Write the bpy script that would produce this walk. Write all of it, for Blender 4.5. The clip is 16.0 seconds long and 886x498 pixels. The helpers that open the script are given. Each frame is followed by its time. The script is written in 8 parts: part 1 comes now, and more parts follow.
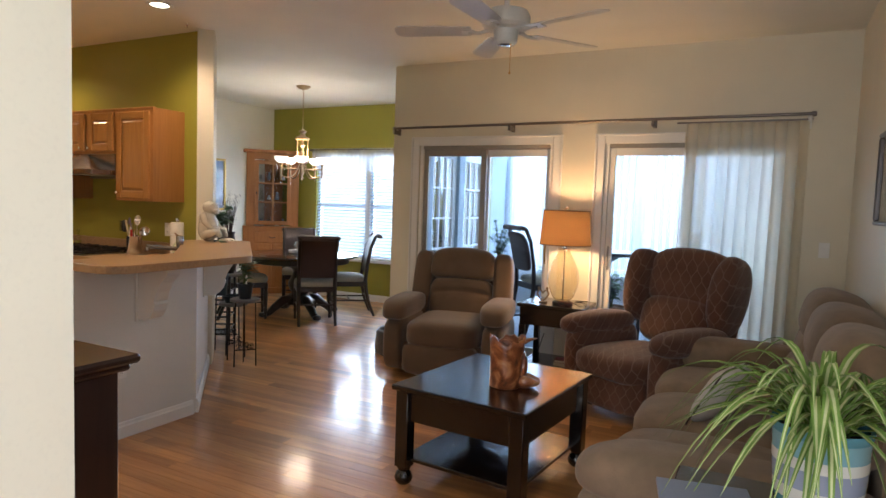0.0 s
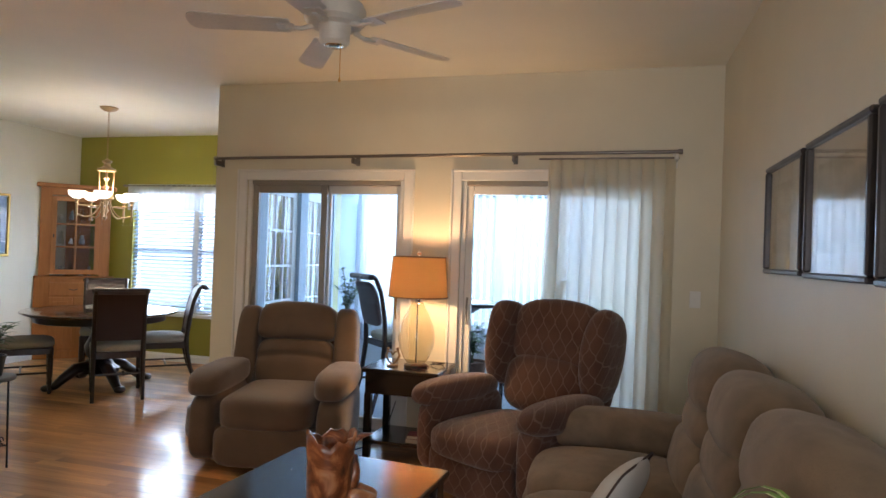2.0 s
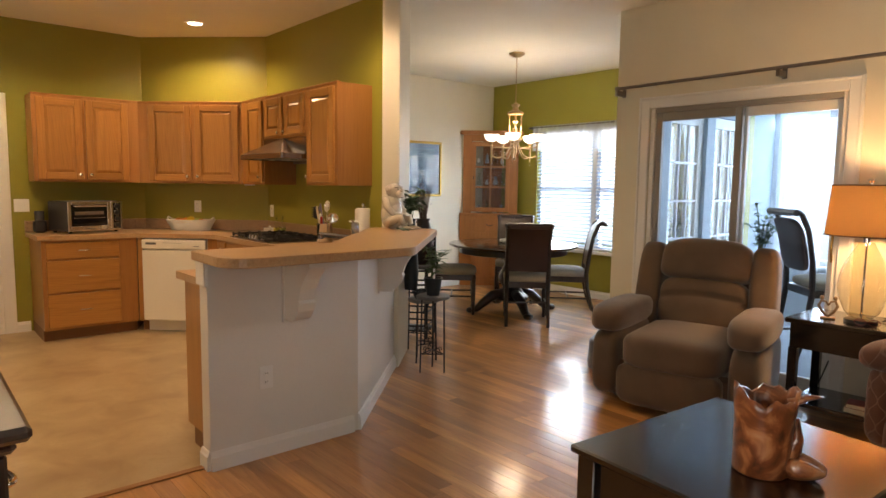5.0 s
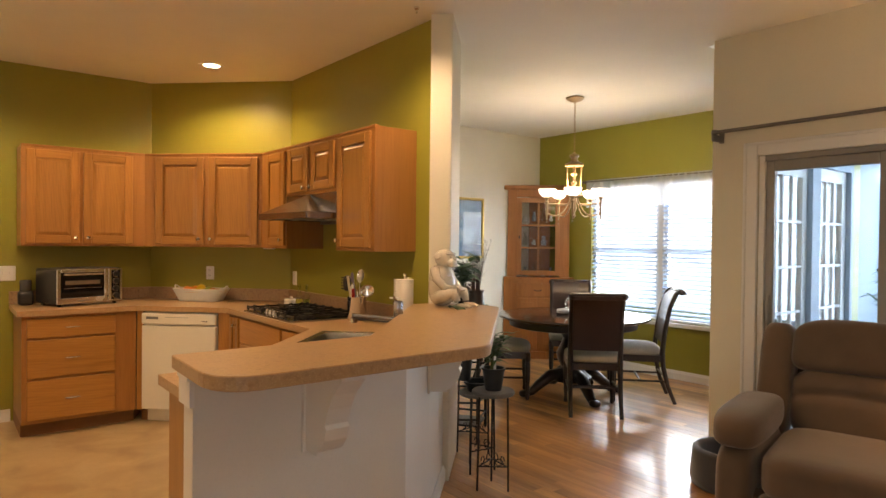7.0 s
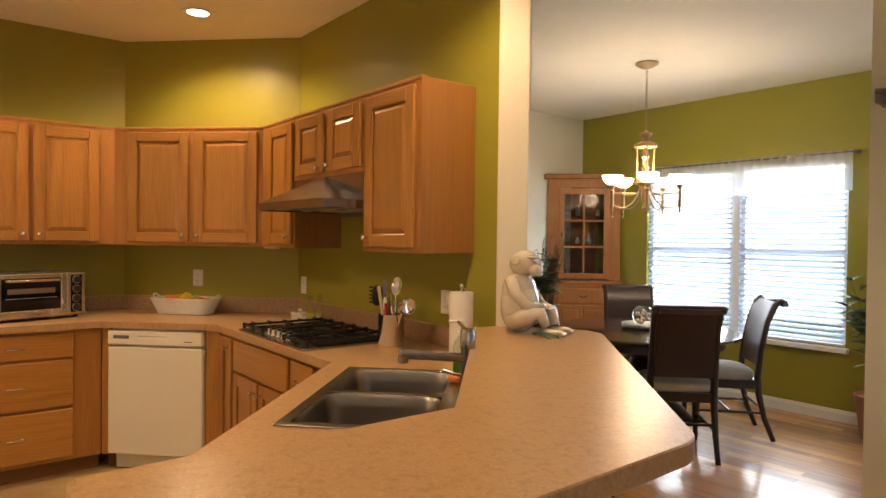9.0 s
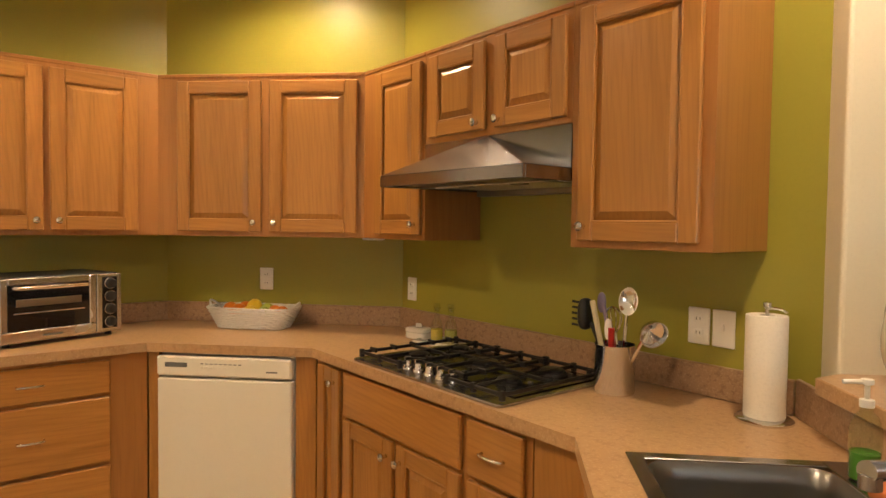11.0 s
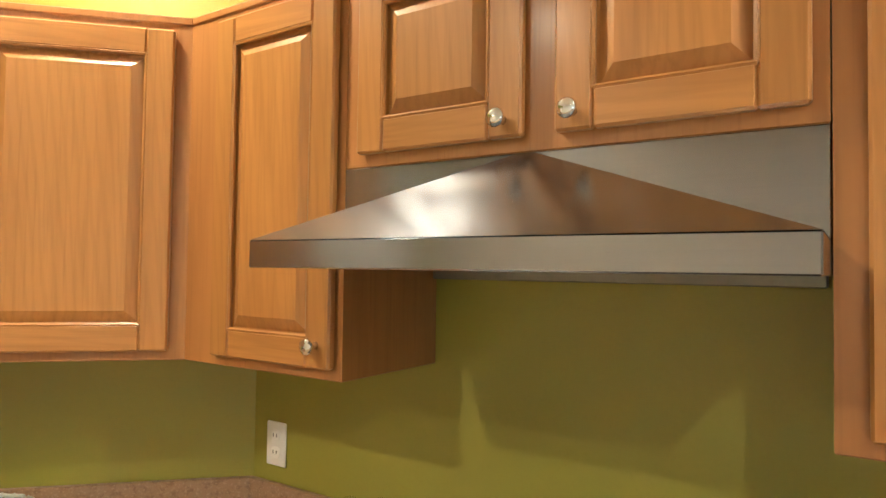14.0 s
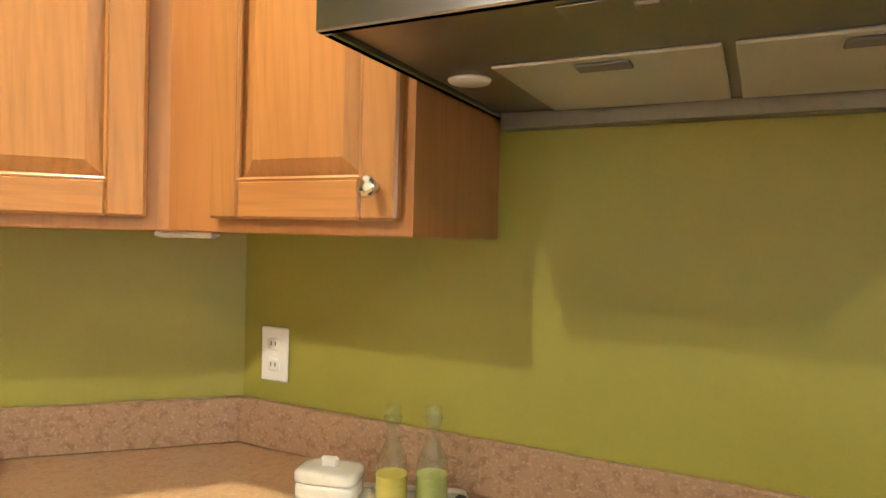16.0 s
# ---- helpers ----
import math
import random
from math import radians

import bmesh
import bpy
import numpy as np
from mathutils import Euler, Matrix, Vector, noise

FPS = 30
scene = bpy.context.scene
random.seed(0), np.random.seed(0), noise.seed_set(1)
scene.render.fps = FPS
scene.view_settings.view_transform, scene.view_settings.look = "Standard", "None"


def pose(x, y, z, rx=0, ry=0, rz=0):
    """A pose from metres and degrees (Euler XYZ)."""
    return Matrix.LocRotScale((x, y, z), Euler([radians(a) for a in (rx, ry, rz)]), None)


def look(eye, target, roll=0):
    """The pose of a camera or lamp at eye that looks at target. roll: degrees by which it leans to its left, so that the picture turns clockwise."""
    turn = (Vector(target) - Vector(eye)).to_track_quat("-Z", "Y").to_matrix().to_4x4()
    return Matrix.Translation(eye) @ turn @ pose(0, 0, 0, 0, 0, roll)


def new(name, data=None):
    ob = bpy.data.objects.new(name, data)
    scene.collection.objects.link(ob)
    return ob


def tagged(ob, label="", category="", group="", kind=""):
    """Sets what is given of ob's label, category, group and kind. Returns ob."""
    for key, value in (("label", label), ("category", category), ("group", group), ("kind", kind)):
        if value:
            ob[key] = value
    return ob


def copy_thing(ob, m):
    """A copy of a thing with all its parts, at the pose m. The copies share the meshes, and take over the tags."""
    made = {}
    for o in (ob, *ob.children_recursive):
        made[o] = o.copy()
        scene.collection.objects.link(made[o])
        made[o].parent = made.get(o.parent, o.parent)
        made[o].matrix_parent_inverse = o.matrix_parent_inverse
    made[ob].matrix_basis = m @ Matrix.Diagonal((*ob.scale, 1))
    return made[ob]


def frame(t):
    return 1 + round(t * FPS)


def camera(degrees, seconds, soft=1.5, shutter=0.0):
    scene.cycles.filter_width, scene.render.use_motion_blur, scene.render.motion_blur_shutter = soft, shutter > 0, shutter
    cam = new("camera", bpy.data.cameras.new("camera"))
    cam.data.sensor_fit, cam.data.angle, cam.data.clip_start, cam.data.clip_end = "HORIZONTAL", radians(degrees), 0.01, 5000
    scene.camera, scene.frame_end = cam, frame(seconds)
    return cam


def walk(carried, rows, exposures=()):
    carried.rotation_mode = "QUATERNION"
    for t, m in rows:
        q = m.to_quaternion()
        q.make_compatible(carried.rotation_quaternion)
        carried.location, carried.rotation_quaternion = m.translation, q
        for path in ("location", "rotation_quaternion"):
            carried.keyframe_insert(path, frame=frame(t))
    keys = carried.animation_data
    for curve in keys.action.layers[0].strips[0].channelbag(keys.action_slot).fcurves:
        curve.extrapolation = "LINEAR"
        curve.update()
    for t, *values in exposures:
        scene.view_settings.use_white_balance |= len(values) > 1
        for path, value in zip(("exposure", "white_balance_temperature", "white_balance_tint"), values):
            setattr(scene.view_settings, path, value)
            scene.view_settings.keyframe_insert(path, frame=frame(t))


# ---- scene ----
cam = camera(69.9, 16.0)
PATH = [
    (0, (0.11, 0.513, 1.44), (-0.806, 2.285, 1.297), 2.0),
    (0.5, (0.082, 0.766, 1.452), (-0.634, 2.631, 1.356), 2.0),
    (1, (0.06, 0.975, 1.433), (-0.549, 2.879, 1.378), 2.0),
    (1.5, (0.007, 1.208, 1.451), (-0.535, 3.133, 1.44), 2.0),
    (2, (-0.075, 1.372, 1.442), (-0.598, 3.302, 1.458), 2.0),
    (2.5, (-0.168, 1.509, 1.413), (-0.867, 3.382, 1.471), 2.0),
    (3, (-0.198, 1.551, 1.377), (-1.251, 3.25, 1.43), 1.5),
    (3.5, (-0.203, 1.522, 1.342), (-1.514, 3.032, 1.318), 1.1),
    (4, (-0.192, 1.506, 1.334), (-1.631, 2.885, 1.168), 1.0),
    (4.2, (-0.193, 1.501, 1.336), (-1.655, 2.849, 1.131), 0.8),
    (6.3, (-0.755, 1.772, 1.454), (-2.315, 3.018, 1.339), 0.7),
    (6.5, (-0.874, 1.841, 1.446), (-2.438, 3.085, 1.368), 0.8),
    (7, (-1.127, 1.963, 1.439), (-2.692, 3.208, 1.415), 0.6),
    (7.5, (-1.403, 2.109, 1.467), (-2.967, 3.355, 1.44), 0.6),
    (8, (-1.638, 2.184, 1.454), (-3.195, 3.439, 1.435), 0.8),
    (8.5, (-1.896, 2.326, 1.463), (-3.453, 3.581, 1.433), 0.8),
    (9, (-2.178, 2.399, 1.435), (-3.744, 3.643, 1.404), 0.7),
    (9.5, (-2.505, 2.419, 1.427), (-4.07, 3.663, 1.382), 0.8),
    (10, (-2.859, 2.42, 1.407), (-4.427, 3.662, 1.362), 0.8),
    (10.2, (-2.993, 2.409, 1.415), (-4.561, 3.65, 1.366), 0.9),
    (12.3, (-4.313, 2.677, 1.483), (-5.752, 4.058, 1.34), -0.2),
    (12.5, (-4.407, 2.733, 1.506), (-5.782, 4.18, 1.369), 0.0),
    (13, (-4.61, 2.885, 1.55), (-5.796, 4.491, 1.426), 0.8),
    (13.5, (-4.756, 3.055, 1.591), (-5.874, 4.713, 1.629), 0.9),
    (14, (-4.816, 3.14, 1.582), (-5.907, 4.815, 1.645), 0.8),
    (14.5, (-4.902, 3.184, 1.569), (-5.901, 4.915, 1.637), 1.4),
    (15, (-4.971, 3.205, 1.498), (-5.859, 4.996, 1.552), 1.6),
    (15.5, (-5.07, 3.245, 1.429), (-5.939, 5.047, 1.451), 1.6),
    (16, (-5.187, 3.272, 1.375), (-6.077, 5.063, 1.335), 1.5),
]
EXPOSURES = [(0, -0.16, 6000, 13), (2.4, -0.14, 6000, 13), (3.4, -0.26, 6200, 13), (4, -0.18, 6550, 14), (6.5, 0.05, 7250, 15), (10.2, 0.0, 7350, 15), (12.3, 1.0, 4750, -4), (12.8, 1.0, 4800, -4), (13.6, 0.95, 5050, -4), (14.5, 0.98, 5000, -4), (15.2, 1.16, 4950, -4), (16, 1.52, 4950, -4)]
walk(cam, [(t, look(eye, target, roll)) for t, eye, target, roll in PATH], EXPOSURES)

# ---- world, sun and lamps ----
world = bpy.data.worlds.new("sky")
scene.world = world
world.use_nodes = True
wn = world.node_tree.nodes
sky = wn.new("ShaderNodeTexSky")
sky.sky_type, sky.sun_disc = "NISHITA", False
sky.sun_elevation, sky.sun_rotation = radians(51), radians(-17)
world.node_tree.links.new(sky.outputs[0], wn["Background"].inputs[0])
wn["Background"].inputs[1].default_value = 0.15


def lamp(name, kind, m, energy, colour, **settings):
    data = bpy.data.lights.new(name, kind)
    data.energy, data.color = energy, colour
    for key, value in settings.items():
        if key == "size":
            data.shape, data.size = "DISK", value
        elif key == "rect":
            data.shape, data.size, data.size_y = "RECTANGLE", value[0], value[1]
        elif key == "radius":
            data.shadow_soft_size = value
        elif key == "angle":
            data.angle = value
        elif key == "spot":
            data.spot_size, data.spot_blend = value
    ob = new(name, data)
    ob.matrix_world = m
    return ob


SUN_WAY = Vector((0.18, -0.60, -0.78))
lamp("sun", "SUN", look((0, 20, 20), Vector((0, 20, 20)) + SUN_WAY), 3.0, (1, 0.94, 0.84), angle=radians(0.5))
SKYLIGHT = (0.74, 0.87, 1.0)
lamp("dining_window_light", "AREA", look((-5.05, 8.32, 1.36), (-5.05, 7, 1.25)), 130, SKYLIGHT, rect=(1.8, 1.55))
lamp("sunroom_window_light", "AREA", look((-1.75, 8.82, 1.4), (-1.75, 7, 1.2)), 150, SKYLIGHT, rect=(2.9, 1.5))
# Lamp added out of view to brighten the living room from behind.
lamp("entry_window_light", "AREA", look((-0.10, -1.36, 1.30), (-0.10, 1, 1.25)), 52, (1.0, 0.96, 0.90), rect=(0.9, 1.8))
# Unseen east window, assumed from the brightness of the wall facing it.
lamp("front_window_light", "AREA", look((0.60, 0.75, 1.40), (-1, 0.75, 1.35)), 14, (0.95, 0.97, 1.0), rect=(1.45, 1.5))
WARM = (1.0, 0.715, 0.44)
DOWNLIGHTS = [(-6.15, 3.63), (-3.9, 3.7), (-6.03, 2.10), (-3.88, 1.85)]
for x, y in DOWNLIGHTS:
    lamp("downlight_bulb", "SPOT", look((x, y, 2.775), (x, y + 0.001, 0)), 66 if y > 3 else 68, WARM, radius=0.032, spot=(radians(150), 0.6))

# ---- building tools ----


def raw(bm, verts, faces, mi=0):
    vs = [bm.verts.new(v) for v in verts]
    out = []
    for f in faces:
        face = bm.faces.new([vs[i] for i in f])
        face.material_index = mi
        out.append(face)
    return out


def cbox(bm, a, b, c=0.003, mi=0, m=None):
    """A box from corner a to corner b with chamfered edges."""
    lo, hi = [min(p, q) for p, q in zip(a, b)], [max(p, q) for p, q in zip(a, b)]
    c = min([c] + [(h - l) * 0.45 for l, h in zip(lo, hi)])
    verts, index = [], {}
    for sx in (0, 1):
        for sy in (0, 1):
            for sz in (0, 1):
                s = (sx, sy, sz)
                for ax in range(3):
                    p = [(hi if s[k] else lo)[k] + (0 if k == ax else (-c if s[k] else c)) for k in range(3)]
                    index[s, ax] = len(verts)
                    verts.append(Vector(p))
    faces = []
    for ax in range(3):
        u, v = [k for k in range(3) if k != ax]
        for side in (0, 1):
            ring = []
            for du, dv in ((0, 0), (1, 0), (1, 1), (0, 1)):
                s = [0, 0, 0]
                s[ax], s[u], s[v] = side, du, dv
                ring.append(index[tuple(s), ax])
            faces.append(ring)
        for du in (0, 1):
            for dv in (0, 1):
                s0, s1 = [0, 0, 0], [0, 0, 0]
                s0[ax], s1[ax] = 0, 1
                s0[u] = s1[u] = du
                s0[v] = s1[v] = dv
                s0, s1 = tuple(s0), tuple(s1)
                faces.append([index[s0, u], index[s1, u], index[s1, v], index[s0, v]])
    for key in {k[0] for k in index}:
        faces.append([index[key, 0], index[key, 1], index[key, 2]])
    if m is not None:
        verts = [m @ v for v in verts]
    raw(bm, verts, faces, mi)
    return bm


def prism(bm, poly, z0, z1, c=0.0, mi=0):
    """An upright prism over a polygon; c chamfers its top and bottom rims."""
    n = len(poly)

    def inset(d):
        out = []
        for i in range(n):
            p, q, r = Vector(poly[i - 1]), Vector(poly[i]), Vector(poly[(i + 1) % n])
            e, f = (q - p).normalized(), (r - q).normalized()
            ne, nf = Vector((-e.y, e.x)), Vector((-f.y, f.x))
            out.append(q + (ne + nf) * (d / max(0.3, 1 + ne.dot(nf))))
        return out

    area = sum(poly[i - 1][0] * poly[i][1] - poly[i][0] * poly[i - 1][1] for i in range(n))
    if area < 0:
        poly = poly[::-1]
    rings = [(inset(c), z0), (poly, z0 + c), (poly, z1 - c), (inset(c), z1)] if c else [(poly, z0), (poly, z1)]
    verts = [(p[0], p[1], z) for ring, z in rings for p in ring]
    faces = [[k * n + i, k * n + (i + 1) % n, (k + 1) * n + (i + 1) % n, (k + 1) * n + i] for k in range(len(rings) - 1) for i in range(n)]
    faces += [list(range(n))[::-1], [(len(rings) - 1) * n + i for i in range(n)]]
    raw(bm, verts, faces, mi)
    return bm


def lathe(bm, profile, seg=20, m=None, mi=0, wobble=None, caps=True):
    """A turned body: rows of (radius, height)."""
    verts, faces = [], []
    for r, z in profile:
        for i in range(seg):
            a = 2 * math.pi * i / seg
            k = wobble(a, z) if wobble else 1
            verts.append(Vector((r * k * math.cos(a), r * k * math.sin(a), z)))
    for k in range(len(profile) - 1):
        for i in range(seg):
            j = (i + 1) % seg
            faces.append([k * seg + i, k * seg + j, (k + 1) * seg + j, (k + 1) * seg + i])
    if caps and profile[0][0] > 0:
        faces.append(list(range(seg))[::-1])
    if caps and profile[-1][0] > 0:
        faces.append([(len(profile) - 1) * seg + i for i in range(seg)])
    raw(bm, [m @ v for v in verts] if m is not None else verts, faces, mi)
    return bm


def tube(bm, pts, r, seg=8, closed=False, mi=0, flat=1.0):
    """A round bar along points; r is one radius or one a point."""
    pts = [Vector(p) for p in pts]
    n = len(pts)
    rs = r if isinstance(r, (list, tuple)) else [r] * n
    up = Vector((0.13, 0.21, 1)).normalized()
    verts, faces = [], []
    side = None
    for i, p in enumerate(pts):
        a, b = pts[i - 1] if (i or closed) else p, pts[(i + 1) % n] if (i < n - 1 or closed) else p
        d = (b - a).normalized() if (b - a).length > 1e-9 else up
        if side is None:
            side = d.cross(up if abs(d.dot(up)) < 0.9 else Vector((1, 0, 0))).normalized()
        side = (side - d * side.dot(d)).normalized()
        over = d.cross(side)
        for k in range(seg):
            t = 2 * math.pi * k / seg
            verts.append(p + (side * math.cos(t) + over * math.sin(t) * flat) * rs[i])
    for i in range(n if closed else n - 1):
        for k in range(seg):
            j, i2 = (k + 1) % seg, (i + 1) % n
            faces.append([i * seg + k, i * seg + j, i2 * seg + j, i2 * seg + k])
    if not closed:
        faces += [list(range(seg))[::-1], [(n - 1) * seg + k for k in range(seg)]]
    raw(bm, verts, faces, mi)
    return bm


def cushion(bm, centre, size, p=3.2, n=9, m=None, shape=None, mi=0):
    """A stuffed, rounded block: a superellipsoid of the given full size, shaped by shape(x, y, z) in -1..1."""
    verts, faces, seen = [], [], {}

    def vert(q):
        key = tuple(round(c, 4) for c in q)
        if key not in seen:
            v = Vector(q)
            k = sum(abs(c) ** p for c in v) ** (1 / p)
            v = v / k
            if shape:
                v = Vector(shape(*v))
            w = Vector([centre[i] + v[i] * size[i] / 2 for i in range(3)])
            seen[key] = len(verts)
            verts.append(m @ w if m is not None else w)
        return seen[key]

    g = [math.tan((2 * i / n - 1) * 0.72) / math.tan(0.72) for i in range(n + 1)]
    for ax in range(3):
        for side in (-1, 1):
            for i in range(n):
                for j in range(n):
                    ring = []
                    for a, b in ((i, j), (i + 1, j), (i + 1, j + 1), (i, j + 1)):
                        q = [0, 0, 0]
                        q[ax], q[(ax + 1) % 3], q[(ax + 2) % 3] = side, g[a], g[b]
                        ring.append(vert(q))
                    faces.append(ring if side > 0 else ring[::-1])
    raw(bm, verts, faces, mi)
    return bm


def arc(p0, p1, p2, n=8):
    """Points of a smooth bend from p0 to p2 that p1 pulls."""
    p0, p1, p2 = Vector(p0), Vector(p1), Vector(p2)
    return [p0 * (1 - t) ** 2 + p1 * 2 * t * (1 - t) + p2 * t * t for t in [i / n for i in range(n + 1)]]


def rounded(poly, radii, n=6):
    """A polygon with the corners rounded by the given radii."""
    out = []
    for i, r in enumerate(radii):
        p, q, s = Vector(poly[i - 1]), Vector(poly[i]), Vector(poly[(i + 1) % len(poly)])
        if r <= 0:
            out.append(tuple(q))
            continue
        a, b = q + (p - q).normalized() * r, q + (s - q).normalized() * r
        out += [tuple(a * (1 - t) ** 2 + q * 2 * t * (1 - t) + b * t * t) for t in [k / n for k in range(n + 1)]]
    return out


def part(name, bm, material, parent=None, label="", smooth=False, m=None):
    """Links a bmesh as one mesh object, under a thing or under a part."""
    bmesh.ops.recalc_face_normals(bm, faces=bm.faces)
    me = bpy.data.meshes.new(name)
    if smooth:
        for f in bm.faces:
            f.smooth = True
    bm.to_mesh(me)
    bm.free()
    for mat in material if isinstance(material, (list, tuple)) else [material]:
        me.materials.append(mat)
    if smooth == "auto":
        me.set_sharp_from_angle(angle=radians(38))
    ob = new(name, me)
    if parent is not None:
        ob.parent = parent
    if m is not None:
        ob.matrix_basis = m
    if label:
        tagged(ob, label)
    return ob


def thing(name, label, category, m=None, group="", kind=""):
    """An empty at the base of a thing made of parts."""
    ob = new(name)
    ob.empty_display_size = 0.1
    if m is not None:
        ob.matrix_world = m
    return tagged(ob, label, category, group, kind)


def solid(name, bm, material, label, category, smooth=False, m=None, group="", kind=""):
    return tagged(part(name, bm, material, None, "", smooth, m), label, category, group, kind)


def B():
    return bmesh.new()


# ---- materials ----


def node_material(name):
    mat = bpy.data.materials.new(name)
    mat.use_nodes = True
    nt = mat.node_tree
    return mat, nt, nt.nodes["Principled BSDF"]


def ramp(nt, fac, stops):
    r = nt.nodes.new("ShaderNodeValToRGB")
    els = r.color_ramp.elements
    els[0].position, els[0].color = stops[0][0], (*stops[0][1], 1)
    els[1].position, els[1].color = stops[-1][0], (*stops[-1][1], 1)
    for pos, col in stops[1:-1]:
        els.new(pos).color = (*col, 1)
    nt.links.new(fac, r.inputs[0])
    return r.outputs[0]


def tex(nt, scale, detail=4, stretch=(1, 1, 1), kind="Noise", distort=0.0, vary=0.0):
    coord = nt.nodes.new("ShaderNodeTexCoord")
    mapping = nt.nodes.new("ShaderNodeMapping")
    mapping.inputs["Scale"].default_value = stretch
    nt.links.new(coord.outputs["Object"], mapping.inputs[0])
    if vary:
        info = nt.nodes.new("ShaderNodeObjectInfo")
        mul = nt.nodes.new("ShaderNodeVectorMath")
        mul.operation = "SCALE"
        comb = nt.nodes.new("ShaderNodeCombineXYZ")
        for k in range(3):
            nt.links.new(info.outputs["Random"], comb.inputs[k])
        nt.links.new(comb.outputs[0], mul.inputs[0])
        mul.inputs["Scale"].default_value = vary
        nt.links.new(mul.outputs[0], mapping.inputs["Location"])
    node = nt.nodes.new("ShaderNodeTex" + kind)
    node.inputs["Scale"].default_value = scale
    if kind == "Noise":
        node.inputs["Detail"].default_value = detail
        node.inputs["Distortion"].default_value = distort
    nt.links.new(mapping.outputs[0], node.inputs["Vector"])
    return node


def bump(nt, bsdf, height, strength, distance=0.002):
    b = nt.nodes.new("ShaderNodeBump")
    b.inputs["Strength"].default_value, b.inputs["Distance"].default_value = strength, distance
    nt.links.new(height, b.inputs["Height"])
    nt.links.new(b.outputs[0], bsdf.inputs["Normal"])


def mixed(nt, a, b, fac, how="MIX"):
    """Mixes two colours; a, b and fac are sockets or values."""
    n = nt.nodes.new("ShaderNodeMix")
    n.data_type, n.blend_type = "RGBA", how
    for value, socket in ((fac, n.inputs[0]), (a, n.inputs[6]), (b, n.inputs[7])):
        if isinstance(value, bpy.types.NodeSocket):
            nt.links.new(value, socket)
        elif isinstance(value, (int, float)):
            socket.default_value = value
        else:
            socket.default_value = (*value, 1)
    return n.outputs[2]


def shade(c, k):
    return tuple(min(1, v * k) for v in c)


def plain(name, colour, rough=0.5, metal=0.0, grain=60, depth=0.06, var=0.08, fleck=2.5, spec=0.5, sheen=0.0, coat=0.0):
    """Paint, plastic, cloth: one colour with mild large and small variation and fine relief."""
    mat, nt, b = node_material(name)
    big = tex(nt, fleck, 3)
    small = tex(nt, grain, 3)
    c = ramp(nt, big.outputs[0], [(0.3, shade(colour, 1 - var)), (0.7, shade(colour, 1 + var))])
    c = mixed(nt, c, shade(colour, 1 - 2 * var), ramp(nt, small.outputs[0], [(0.5, (0, 0, 0)), (0.75, (0.5, 0.5, 0.5))]))
    nt.links.new(c, b.inputs["Base Color"])
    b.inputs["Roughness"].default_value, b.inputs["Metallic"].default_value = rough, metal
    b.inputs["Specular IOR Level"].default_value = spec
    b.inputs["Sheen Weight"].default_value = sheen
    b.inputs["Coat Weight"].default_value = coat
    bump(nt, b, small.outputs[0], depth)
    return mat


def wood(name, light, dark, axis=2, rough=0.35, coat=0.3, scale=1.0, depth=0.08, vary=7.0, tone=0.18, rings=0.0):
    """Timber with its grain along one axis, open pores and board-to-board variation."""
    mat, nt, b = node_material(name)
    st = [9 * scale] * 3
    st[axis] = 0.8 * scale
    fig = tex(nt, 1.6, 5, st, distort=1.2, vary=vary)
    st2 = [40 * scale] * 3
    st2[axis] = 1.3 * scale
    pore = tex(nt, 3.0, 3, st2, vary=vary)
    c = ramp(nt, fig.outputs[0], [(0.25, dark), (0.48, tuple((a + 2 * d) / 3 for a, d in zip(dark, light))), (0.72, light)])
    c = mixed(nt, c, shade(dark, 0.75), ramp(nt, pore.outputs[0], [(0.52, (0, 0, 0)), (0.75, (0.42, 0.42, 0.42))]))
    if rings:
        st3 = [1.0] * 3
        st3[axis] = 0.10
        arch = tex(nt, rings, 2, st3, kind="Wave", vary=vary)
        arch.bands_direction = "DIAGONAL"
        arch.inputs["Distortion"].default_value, arch.inputs["Detail"].default_value = 7.0, 3.0
        arch.inputs["Detail Scale"].default_value = 0.6
        c = mixed(nt, c, shade(dark, 0.72), ramp(nt, arch.outputs[1], [(0.5, (0, 0, 0)), (0.95, (0.16, 0.16, 0.16))]))
    info = nt.nodes.new("ShaderNodeObjectInfo")
    t = ramp(nt, info.outputs["Random"], [(0, (1 - tone, 1 - tone, 1 - tone * 1.1)), (1, (1, 1, 1))])
    c = mixed(nt, c, t, 1.0, "MULTIPLY")
    nt.links.new(c, b.inputs["Base Color"])
    b.inputs["Roughness"].default_value = rough
    b.inputs["Coat Weight"].default_value, b.inputs["Coat Roughness"].default_value = coat, 0.18
    bump(nt, b, pore.outputs[0], depth, 0.001)
    return mat


